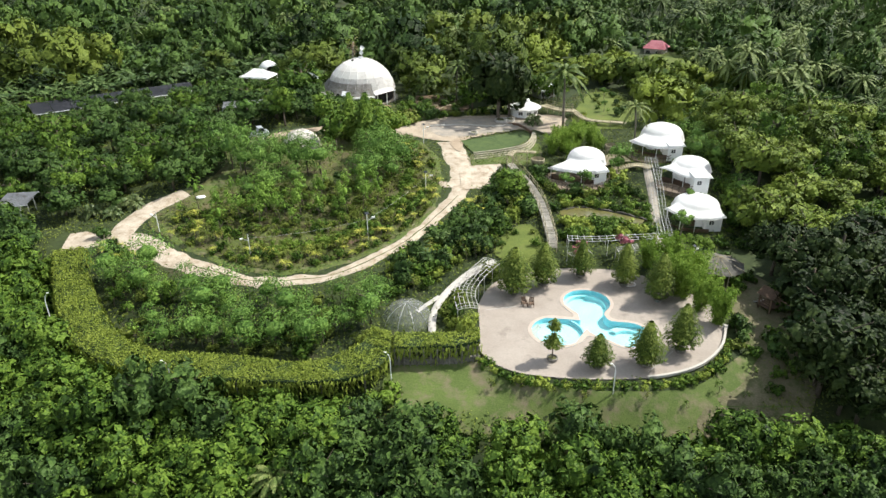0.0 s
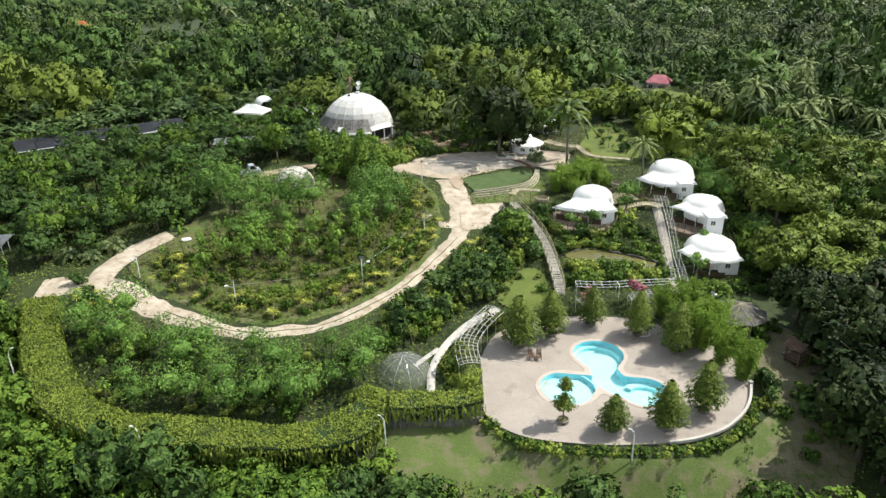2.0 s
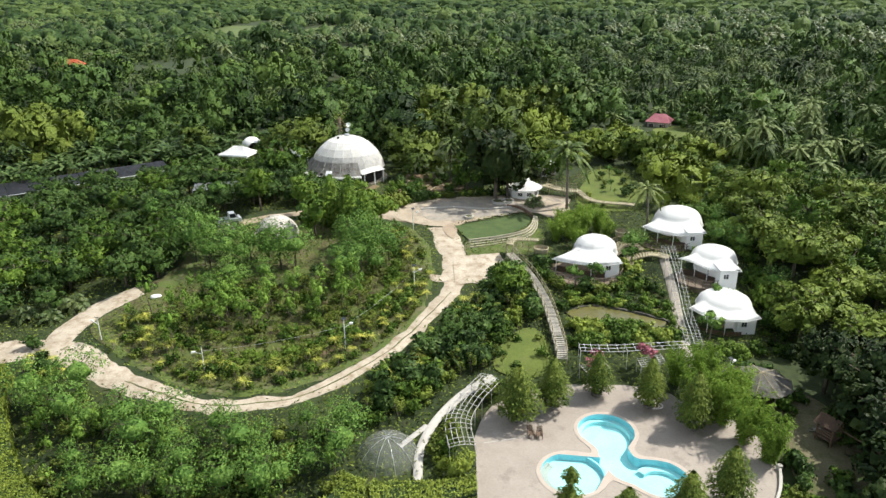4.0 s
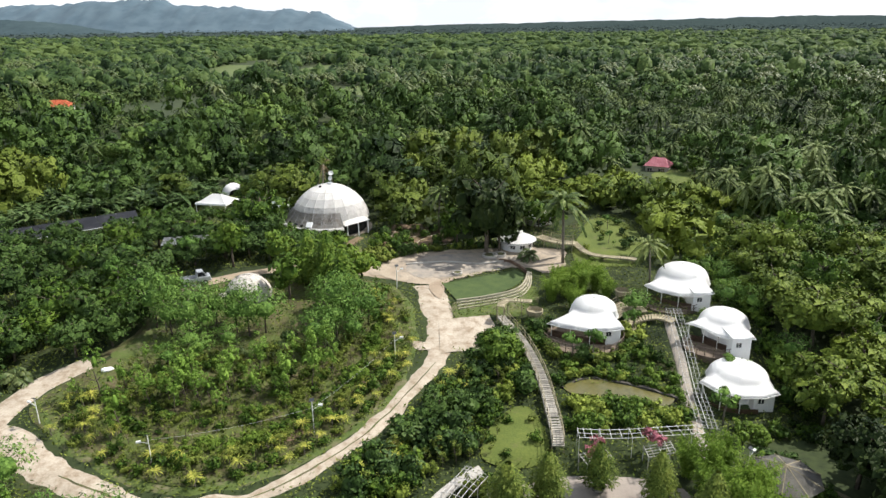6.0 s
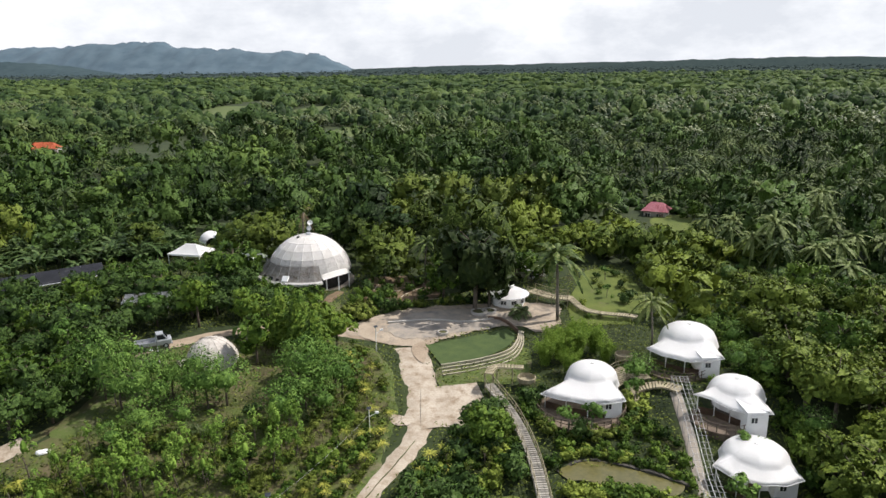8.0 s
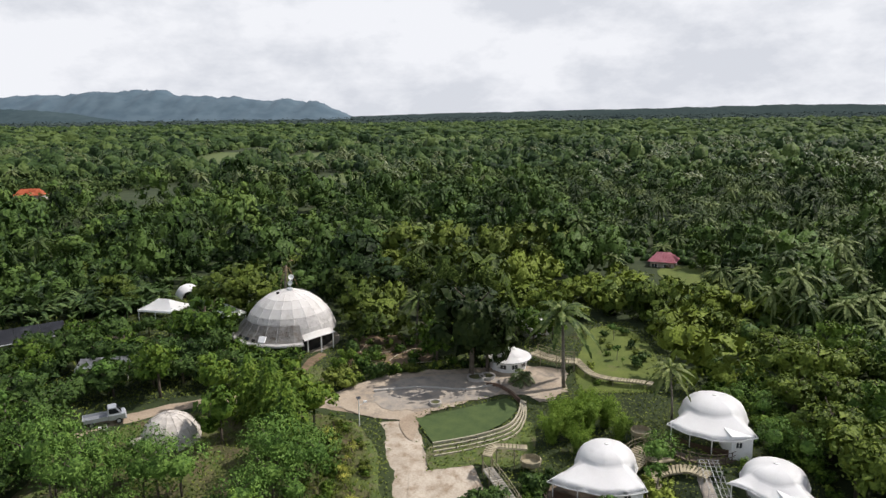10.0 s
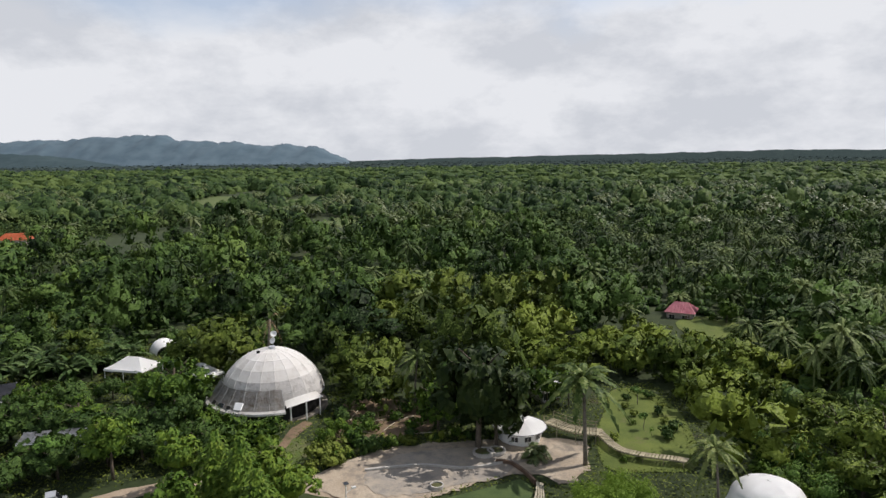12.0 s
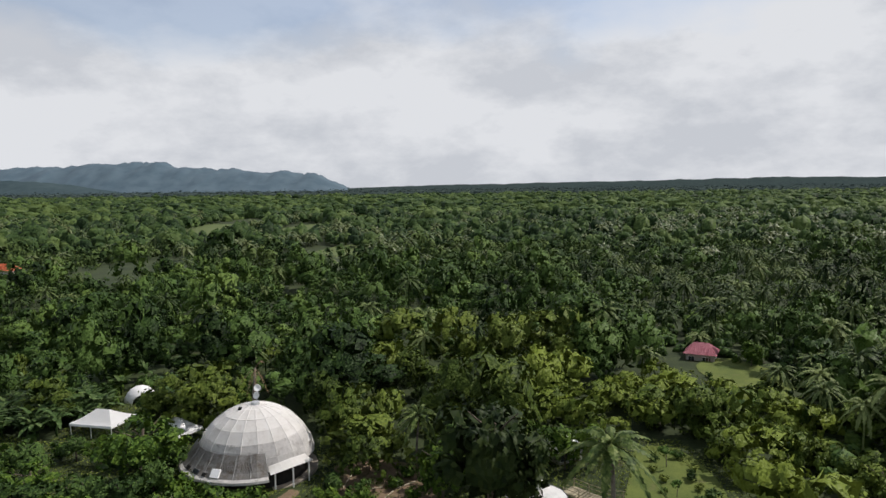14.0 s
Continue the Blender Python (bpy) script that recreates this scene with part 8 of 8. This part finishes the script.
# vine-covered walks
def vine_walk(name, outer, inner, height, label, density=125.0, seed=5):
    """A covered walk grown over with vines: a frame in the dark of leaf shade, posts, and a mat of leaves over roof and
    sides.
    """
    r = np.random.default_rng(seed)
    o, i = curve(outer, step=0.8), curve(inner, step=0.8)
    n = 60
    o = np.column_stack([np.interp(np.linspace(0, 1, n), np.linspace(0, 1, len(o)), o[:, k]) for k in (0, 1)])
    i = np.column_stack([np.interp(np.linspace(0, 1, n), np.linspace(0, 1, len(i)), i[:, k]) for k in (0, 1)])
    c = (o.mean(0) + i.mean(0)) / 2
    t = thing(name, c[0], c[1], tz(*c), 0, label, "vine walk")
    org = np.array((c[0], c[1], tz(*c)))
    zo = terrain(o[:, 0], o[:, 1])
    zi = terrain(i[:, 0], i[:, 1])
    zt = np.maximum(zo, zi) * 0.5 + np.minimum(zo, zi) * 0.5 + height
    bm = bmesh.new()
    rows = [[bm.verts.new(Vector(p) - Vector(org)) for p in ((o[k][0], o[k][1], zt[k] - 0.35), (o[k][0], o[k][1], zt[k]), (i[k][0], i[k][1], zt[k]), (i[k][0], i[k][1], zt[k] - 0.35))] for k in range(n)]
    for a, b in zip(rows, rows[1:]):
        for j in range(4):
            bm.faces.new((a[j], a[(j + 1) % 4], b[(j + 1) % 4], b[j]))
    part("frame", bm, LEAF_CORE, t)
    for k in range(0, n, 4):
        for q, zz in ((o[k], zo[k]), (i[k], zi[k])):
            bm = bmesh.new()
            tube(bm, [(q[0] - org[0], q[1] - org[1], zz - 0.5 - org[2]), (q[0] - org[0], q[1] - org[1], zt[k] - 0.2 - org[2])], 0.09, 5)
            part("post", bm, STONE, t)
    area = np.sum(np.linalg.norm(np.diff((o + i) / 2, axis=0), axis=1) * np.linalg.norm(o - i, axis=1)[:-1])
    m = int(area * density)
    u, w = r.uniform(0, n - 1.001, m), r.uniform(-0.06, 1.06, m)
    k = u.astype(int)
    f = (u - k)[:, None]
    po, pi = o[k] * (1 - f) + o[k + 1] * f, i[k] * (1 - f) + i[k + 1] * f
    xy = po * (1 - w[:, None]) + pi * w[:, None]
    z = zt[k] + 0.08 + 0.28 * r.uniform(0, 1, m) ** 2 + 0.18 * np.sin(xy[:, 0] * 1.3) * np.sin(xy[:, 1] * 1.1) - 0.5 * (np.abs(w - 0.5) > 0.5)
    top = cards(np.column_stack([xy, z]) - org, np.array((0, 0, 0.9)) + 0.5 * r.normal(size=(m, 3)), 0.26, 0.09, r, 0.2)
    m2 = int(m * 0.16)
    u = r.uniform(0, n - 1.001, m2)
    k = u.astype(int)
    f = (u - k)[:, None]
    side = r.uniform(size=m2) < 0.6
    xy = np.where(side[:, None], o[k] * (1 - f) + o[k + 1] * f, i[k] * (1 - f) + i[k + 1] * f) + 0.2 * r.normal(size=(m2, 2))
    z = zt[k] - r.uniform(0, 1, m2) ** 1.5 * height * 0.75
    nr = np.column_stack([unit(xy - (o[k] + i[k]) / 2), np.zeros(m2)])
    sides = cards(np.column_stack([xy, z]) - org, nr + 0.4 * r.normal(size=(m2, 3)), 0.5, 0.18, r, 0.5, np.tile((0, 0, -1.0), (m2, 1)))
    hue = np.repeat(r.uniform(0.2, 0.9, m + m2), 4)
    part("vine_leaves", quads_mesh("vine_leaves", np.vstack([top, sides]), LEAF_VINE, hue), parent=t)


vine_walk("vine_walk", [(-47, 71.5), (-44, 65.5), (-41.3, 60.8), (-37.3, 55.6), (-32.2, 52.6), (-26.4, 51.2), (-18.3, 50.7), (-10.4, 50.9), (-6.2, 53.2), (-5.9, 57.4)],
          [(-43.6, 72.4), (-41.6, 68), (-38.5, 63.3), (-34.1, 58.0), (-29.7, 55.3), (-21.9, 54.6), (-14, 53.6), (-9.6, 55.2), (-8.4, 56.6), (-7.9, 58.2)], 2.1, "long curved walk roofed with yellow-green vines")
vine_walk("vine_box", [(-5.4, 54.9), (-1, 55.0), (3.0, 55.4)], [(-5.5, 57.3), (-1, 57.3), (3.0, 57.4)], 2.2, "vine-covered shelter beside the pool terrace", 125, 6)
tagged(wall_band("garden_wall", np.array([(-5.3, 55.3), (-2, 55.35), (0.2, 55.4), (3.0, 55.7)]), -2.6, -0.3, STONE, False, None, 0.3), "weathered grey stone wall under the vine shelter", "wall", kind="structure")

# ---- the woods beyond, joined ----
SITE = [(-53, 74), (-47, 66), (-42, 57), (-33, 49), (-5, 46.5), (34, 44.5), (39, 58), (42, 66), (42, 78), (43, 92), (43, 104), (44, 116), (38, 122), (39, 136), (36, 147), (29, 147), (24, 139), (23, 149), (15, 148), (12, 134.5), (2, 131), (-2, 133.5), (-7.5, 134), (-8.5, 144), (-20, 147), (-33, 150), (-37, 173), (-51, 173), (-48, 148), (-60, 153), (-62, 152), (-93, 144), (-90, 129), (-60, 80)]
FIELDS = [(-187, 690, 30, 170), (-110, 645, 20, 115), (-53, 415, 25, 75), (-125, 350, 20, 62), (57.2, 177, 8.5, 16), (53.6, 182, 6.0, 12), (51.5, 181, 6, 6), (49, 173.5, 5.5, 6), (46.5, 166.5, 4.5, 6), (-37.5, 170, 5, 5), (-171, 320, 20, 54), (30, 138, 9, 10)]


def wood_points(y0, y1, gap, r, half0=10, fan=0.68):
    rows = []
    y = y0
    while y < y1:
        w = half0 + fan * y
        n = int(2 * w / gap)
        x = np.linspace(-w, w, n) + r.uniform(-0.45, 0.45, n) * gap
        yy = y + r.uniform(-0.45, 0.45, n) * gap
        rows.append(np.column_stack([x, yy]))
        y += gap * 0.87
    p = np.vstack(rows)
    ok = ~inside(SITE, p[:, 0], p[:, 1]) & ~inside(LOWER, p[:, 0], p[:, 1]) & ~inside(EAST, p[:, 0], p[:, 1]) & ~inside(WEST, p[:, 0], p[:, 1])
    for fx, fy, rx, ry in FIELDS:
        ok &= np.hypot((p[:, 0] - fx - 0.12 * (fy - p[:, 1])) / rx, (p[:, 1] - fy) / ry) > 1
    return p[ok]


def patchy(x, y, size, k=0.0):
    return np.array([noise.noise((a / size, b / size, k)) for a, b in zip(np.asarray(x).tolist(), np.asarray(y).tolist())])


def wood(name, protos, mat, p, scale, r, label, tall=(0.75, 1.35), sink=0.0, groves=0.0, soft=0.92, tone=0.0):
    """One joined mesh of many trees: each a turned and scaled proto with a hue of its own."""
    pick = r.integers(0, len(protos), len(p))
    parts_v, parts_h, parts_n = [], [], []
    for i, proto in enumerate(protos):
        q = p[pick == i]
        n = len(q)
        if not n:
            continue
        if soft:
            proto, pn = rounded(proto, soft)
        s = scale[0] + (scale[1] - scale[0]) * r.uniform(0, 1, n) ** 1.7
        if groves:
            s = s * np.clip(1.0 + 0.8 * patchy(q[:, 0], q[:, 1], groves * 0.6, 7.0), 0.6, 1.6)
        a = r.uniform(0, 2 * math.pi, n)
        ca, sa = np.cos(a)[:, None], np.sin(a)[:, None]
        st = s * r.uniform(*tall, n)
        z = terrain(q[:, 0], q[:, 1]) - sink
        X = (proto[None, :, 0] * ca - proto[None, :, 1] * sa) * s[:, None] + q[:, 0:1]
        Y = (proto[None, :, 0] * sa + proto[None, :, 1] * ca) * s[:, None] + q[:, 1:2]
        Z = proto[None, :, 2] * st[:, None] + z[:, None]
        parts_v.append(np.stack([X, Y, Z], -1).reshape(-1, 3))
        if soft:
            NX, NY = pn[None, :, 0] * ca - pn[None, :, 1] * sa, pn[None, :, 0] * sa + pn[None, :, 1] * ca
            parts_n.append(np.stack([NX, NY, np.broadcast_to(pn[None, :, 2], NX.shape)], -1).reshape(-1, 3))
        own = np.clip(r.normal(0.48 + tone, 0.32, n) + (0.8 * patchy(q[:, 0], q[:, 1], groves) if groves else 0), -0.1, 1.1)
        leaf = 0.12 * r.normal(size=(n, len(proto) // 4))
        parts_h.append(np.repeat((own[:, None] + leaf).ravel(), 4))
    ob = new(name, quads_mesh(name, np.vstack(parts_v), mat, np.concatenate(parts_h), normals=np.vstack(parts_n) if soft else None))
    return tagged(ob, label, "woodland", kind="stuff")


def lump(seed, lobes, R, H, base, n, leaf, sides=4, rings=(0.02, 0.95, 1.9)):
    """A distant crown: rounded leafy lobes on one stem, with a few sprays that break the outline."""
    r = np.random.default_rng(seed)
    d = unit(r.normal(size=(lobes, 3)) + np.array((0, 0, 0.25)))
    c = d * np.array((R, R, H / 2)) * (r.uniform(0.4, 0.62, (lobes, 1)) if lobes > 1 else 0.05)
    c[:, 2] += base + H / 2
    rc = R * (r.uniform(0.5, 0.74, lobes) if lobes > 1 else np.array([0.95]))
    out = []
    for k in range(lobes):
        turn = r.uniform(0, 6.28)
        bump = r.uniform(0.82, 1.18, (len(rings), sides))
        for i in range(len(rings) - 1):
            for j in range(sides):
                for t, m in ((i, j), (i + 1, j), (i + 1, j + 1), (i, j + 1)):
                    a, th, g = turn + 2 * math.pi * m / sides, rings[t], rc[k] * bump[t, m % sides]
                    out.append(c[k] + np.array((g * math.sin(th) * math.cos(a), g * math.sin(th) * math.sin(a), g * math.cos(th) * min(1.0, H / (2 * R) + 0.2))))
    k = r.integers(0, lobes, n)
    e = unit(r.normal(size=(n, 3)) + np.array((0, 0, 0.5)))
    return np.vstack([np.array(out), cards(c[k] + e * rc[k][:, None] * 0.95, e + 0.4 * r.normal(size=(n, 3)), leaf, leaf * 0.7, r)])


def with_trunk(leaves, h, r0=0.2):
    t = []
    for j in range(5):
        a, b = 2 * math.pi * j / 5, 2 * math.pi * (j + 1) / 5
        t += [(r0 * math.cos(a), r0 * math.sin(a), -0.5), (r0 * math.cos(b), r0 * math.sin(b), -0.5), (r0 * 0.6 * math.cos(b), r0 * 0.6 * math.sin(b), h), (r0 * 0.6 * math.cos(a), r0 * 0.6 * math.sin(a), h)]
    return np.vstack([leaves, np.array(t)])


wr = np.random.default_rng(23)
P_SHRUB = [crown(100 + i, 1.1, 1.6, -0.2, 10, 190, 0.19, body=7) for i in range(3)]
wood("shrubbery", P_SHRUB, LEAF, spread([(37.5, 84), (41.5, 86), (43, 104), (45, 118), (41, 127), (37.6, 117), (38.5, 100)], 1.7, wr, avoid=KEEP_OFF), (0.9, 1.7), wr, "green shrubs crowding in behind the cabins", soft=0.6, groves=9.0)
wood("shrubbery", P_SHRUB, LEAF, curve([(-48, 71), (-45.2, 64.8), (-42.4, 59.8), (-38.2, 54.6), (-32.6, 51.4), (-26.6, 50.0), (-18.3, 49.5), (-10.2, 49.8), (-6.0, 50.6)], step=1.6), (1.2, 1.9), wr, "green shrubs along the outer side of the vine walk", (0.7, 0.95), soft=0.6)
hedge = np.vstack([ring + (np.array((-18.0, 90.0)) - ring) * (d / np.linalg.norm(np.array((-18.0, 90.0)) - ring, axis=1))[:, None] for d in (4.1, 4.9)])
wood("shrubbery", P_SHRUB, LEAF, hedge + wr.normal(size=hedge.shape) * 0.25, (0.45, 0.78), wr, "dark low shrubs in a double row through the garden", (0.8, 1.2), soft=0.6, groves=6.0)
near_cabins = np.vstack([spread(o, g, wr, avoid=((34.6, 88.0, 4.0), (33.6, 85.0, 3.8))) for o, g in (([(31, 78), (40, 78), (41, 84), (37, 88.5), (31.5, 89.5), (30, 86)], 2.0), ([(31.6, 98.6), (40, 98), (40.5, 101), (32, 101)], 2.0), ([(13, 94.5), (15.6, 99), (14.8, 102.5), (12, 101), (12.6, 96)], 1.8))])
wood("shrubbery", P_SHRUB, LEAF, near_cabins, (0.65, 1.1), wr, "low green shrubs between the cabins", soft=0.6, groves=7.0)
wood("shrubbery", P_SHRUB, LEAF, spread([(14.6, 88.6), (19, 90), (24, 88.6), (27.6, 86), (28.4, 91), (27, 95.5), (24.5, 93.2), (20, 91.9), (15.4, 93.2)], 1.7, wr), (0.7, 1.1), wr, "green shrubs between pond and raised deck", soft=0.6)
wood("woodland", [crown(20, 2.5, 4.2, 1.0, 14, 220, 0.5), crown(21, 2.5, 4.2, 1.0, 14, 220, 0.5)], LEAF, lower_pts[260:], (0.62, 1.05), wr, "lower wood sloping away below the resort")
behind = wood_points(-45, 34, 5.0, wr, 62, 0.25)
wood("woodland", [crown(24 + i, 2.8, 4.4, 0.8, 11, 120, 0.55, body=6) for i in range(3)], LEAF, behind, (0.9, 1.5), wr, "wood running on down the slope")
P_PALM = [with_trunk(star_head(240 + i, 22, 4.2, 6.0 + i, 0.42, 6), 6.0 + i) for i in range(3)]
P_BANANA = [rosette(250 + i, 9, 2.9, 0.5, 1.8, 1.25, 4) for i in range(2)]
for y0, y1, gap, many, leaf in ((74, 185, 5.4, 340, 0.46), (185, 330, 6.4, 140, 0.70)):
    near = wood_points(y0, y1, gap, wr)
    n_noise = patchy(near[:, 0], near[:, 1], 45)
    palmy = (near[:, 0] > 58 + 16 * n_noise) & (wr.uniform(size=len(near)) < (0.58 if y0 < 100 else 0.5)) | (near[:, 1] > 172) & (wr.uniform(size=len(near)) < 0.05)
    banana_zone = (near[:, 0] < -42) & (near[:, 1] > 150) & (near[:, 1] < 190) & (wr.uniform(size=len(near)) < 0.6)
    bright = (~palmy) & (near[:, 0] > 18) & (near[:, 0] < 75) & (near[:, 1] > 100) & (near[:, 1] < 168) & (n_noise > -0.25) | (~palmy) & (near[:, 0] > 14) & (near[:, 0] < 60) & (near[:, 1] > 138) & (near[:, 1] < 160)
    rest = ~(palmy | bright | banana_zone)
    dark_pick = patchy(near[:, 0], near[:, 1], 26, 4.0) > np.where(near[:, 0] < 25, 0.06, 0.2)
    wood("woodland", [crown(200 + i, 4.0, 6.6, 0.0 + 0.4 * i, 12 if y0 < 100 else 7, many, leaf, body=9, core_k=0.0) for i in range(4)], LEAF_WOOD if y0 < 100 else LEAF_DEEP, near[rest & ~dark_pick & (near[:, 0] < 60 + 16 * n_noise)], (0.5, 1.45), wr, "dense mixed green woodland round the resort" if y0 < 100 else "mixed green woodland behind the domes", (0.6, 1.4), groves=24.0)
    wood("woodland", [crown(220 + i, 4.2, 8.2, 1.2, 14 if y0 < 100 else 8, many, leaf, body=9, core_k=0.0) for i in range(2)], LEAF_DARK, near[rest & dark_pick], (0.6, 1.3), wr, "groves of tall dark trees in the woodland", (0.6, 1.5), groves=24.0)
    wood("woodland", [crown(224 + i, 3.6, 4.6, 0.0, 9, int(many * 0.7), leaf, body=9, core_k=0.0) for i in range(3)], LEAF_DEEP, near[rest & ~dark_pick & (near[:, 0] >= 60 + 16 * n_noise)], (0.5, 0.9), wr, "low wood between the coconut palms", groves=20.0)
    if bright.any():
        wood("woodland", [crown(230 + i, 3.8, 4.4, 0.3, 14, 330, 0.42, spread=0.68, flat=0.7, body=9, core_k=0.0) for i in range(3)], LEAF_BRIGHT, near[bright], (0.75, 1.25), wr, "bright green thicket east of the resort", groves=14.0)
    wood("palm_grove", P_PALM, LEAF_GROVE, near[palmy], (0.75, 1.1), wr, "coconut palms rising from the woodland", soft=0.0)
    if banana_zone.any():
        wood("banana_grove", P_BANANA, LEAF_BANANA, near[banana_zone], (0.8, 1.25), wr, "banana plants at the edge of the woodland", soft=0.0)

floor_pts = wood_points(95, 240, 4.6, wr)
floor_pts = floor_pts[(floor_pts[:, 0] > 48) | (floor_pts[:, 0] < -50)]
wood("woodland", [lump(300 + i, 3, 2.3, 2.6, -0.2, 8, 0.9) for i in range(3)], LEAF_DEEP, floor_pts, (0.7, 1.2), wr, "low scrub under the palms and trees")
mid = wood_points(330, 800, 7.3, wr)
palmy = wr.uniform(size=len(mid)) < 0.05 + 0.18 * (patchy(mid[:, 0], mid[:, 1], 120, 2.0) > 0.1)
nearer = mid[:, 1] < 440
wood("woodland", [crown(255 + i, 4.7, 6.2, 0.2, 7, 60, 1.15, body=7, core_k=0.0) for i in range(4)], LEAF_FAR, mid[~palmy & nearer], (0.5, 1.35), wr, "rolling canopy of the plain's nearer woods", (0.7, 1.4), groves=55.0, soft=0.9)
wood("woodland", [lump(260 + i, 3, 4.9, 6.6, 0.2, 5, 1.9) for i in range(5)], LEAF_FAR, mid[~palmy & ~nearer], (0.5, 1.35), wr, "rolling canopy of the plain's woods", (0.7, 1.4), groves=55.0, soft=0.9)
wood("palm_grove", [with_trunk(star_head(270, 11, 5.4, 7.8, 0.9, 3), 7.8, 0.3)], LEAF_PALM, mid[palmy], (0.8, 1.15), wr, "scattered palm crowns over the far canopy", soft=0.0)
far = wood_points(800, 2300, 15.0, wr, 60, 0.68)
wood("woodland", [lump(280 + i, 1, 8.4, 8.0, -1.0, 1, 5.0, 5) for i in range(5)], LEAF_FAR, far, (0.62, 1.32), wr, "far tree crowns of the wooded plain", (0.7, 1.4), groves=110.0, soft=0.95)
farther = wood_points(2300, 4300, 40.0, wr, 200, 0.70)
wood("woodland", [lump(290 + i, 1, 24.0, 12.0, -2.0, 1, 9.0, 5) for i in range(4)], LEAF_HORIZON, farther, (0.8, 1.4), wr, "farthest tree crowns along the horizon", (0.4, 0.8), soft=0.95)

# ---- undergrowth over the open soil ----
ur = np.random.default_rng(31)
CLEAR = [curve(PLAZA_LINE, True), np.array(LAWN_LINE), DECK_LINE, np.array([(-5.6, 54.8), (3.1, 55), (15, 50.4), (29.5, 56.5), (34, 52), (20, 47.6), (-5.4, 50.4)]), np.array([(23, 121), (32, 119), (36.5, 136), (30, 144.5), (24, 129)]), np.array([(3, 101.6), (8.2, 103.2), (9.3, 98), (6.8, 93.8), (3, 95.2)]), np.array([(15.2, 87.6), (22.6, 87.2), (26.8, 84.2), (25, 82), (16, 85.2)])]
u = spread(SITE, 0.42, ur, 0.5)
narrow = (u[:, 1] < 86) & (u[:, 0] > -28)
ok = (road_distance(u[:, 0], u[:, 1], TRACK) > np.where(narrow, 1.15, 1.9) + 0.35 * ur.normal(size=len(u))) & (road_distance(u[:, 0], u[:, 1], curve([(30.6, 99.5), (29.0, 88), (26.8, 77), (25.8, 74.5)])) > 1.0)
CLEAR.append(np.array([(28, 55.6), (42, 56), (43, 80), (31, 78), (29.6, 66)]))
CLEAR.append(np.array([(6, 74.5), (11.8, 75.5), (11.5, 82), (9.5, 83), (6.5, 79)]))
for c in CLEAR:
    ok &= ~inside(c, u[:, 0], u[:, 1])
for cx, cy, cr in [(c[0], c[1], 3.4) for c in CABINS] + [(-17.8, 138.4, 7.6), (-24.1, 106.1, 3.4), (14.5, 128.4, 3.0), (20, 97.6, 4.8)]:
    ok &= np.hypot(u[:, 0] - cx, u[:, 1] - cy) > cr
keep = ~inside(np.array(GARDEN), u[:, 0], u[:, 1]) | (ur.uniform(size=len(u)) < 0.85)
ok &= road_distance(u[:, 0], u[:, 1], DOME_PATH) > 0.8
ok &= ~inside(curve([(-8.6, 128), (-4.6, 127.2), (1.0, 129), (3, 132), (1.6, 137.5), (-3.5, 140), (-7.6, 138), (-6.6, 133)], True), u[:, 0], u[:, 1]) | (ur.uniform(size=len(u)) < 0.3)
u = u[ok & keep]
tall_u = 0.25 + 0.35 * np.clip(0.5 + patchy(u[:, 0], u[:, 1], 7.0, 9.0), 0, 1)
uz = terrain(u[:, 0], u[:, 1])
P = np.column_stack([u, uz + tall_u * ur.uniform(0.2, 1.0, len(u))])
N = np.array((0, 0, 0.9)) + 0.5 * ur.normal(size=P.shape)
tagged(new("undergrowth", quads_mesh("undergrowth", cards(P, N, 0.42, 0.16, ur, 0.1), LEAF_GARDEN, np.repeat(np.clip(0.5 + 0.8 * patchy(u[:, 0], u[:, 1], 5.0, 3.0) + 0.2 * ur.normal(size=len(u)), 0, 1), 4))),
       "low weeds, ferns and grass between the plantings", "undergrowth", kind="stuff")
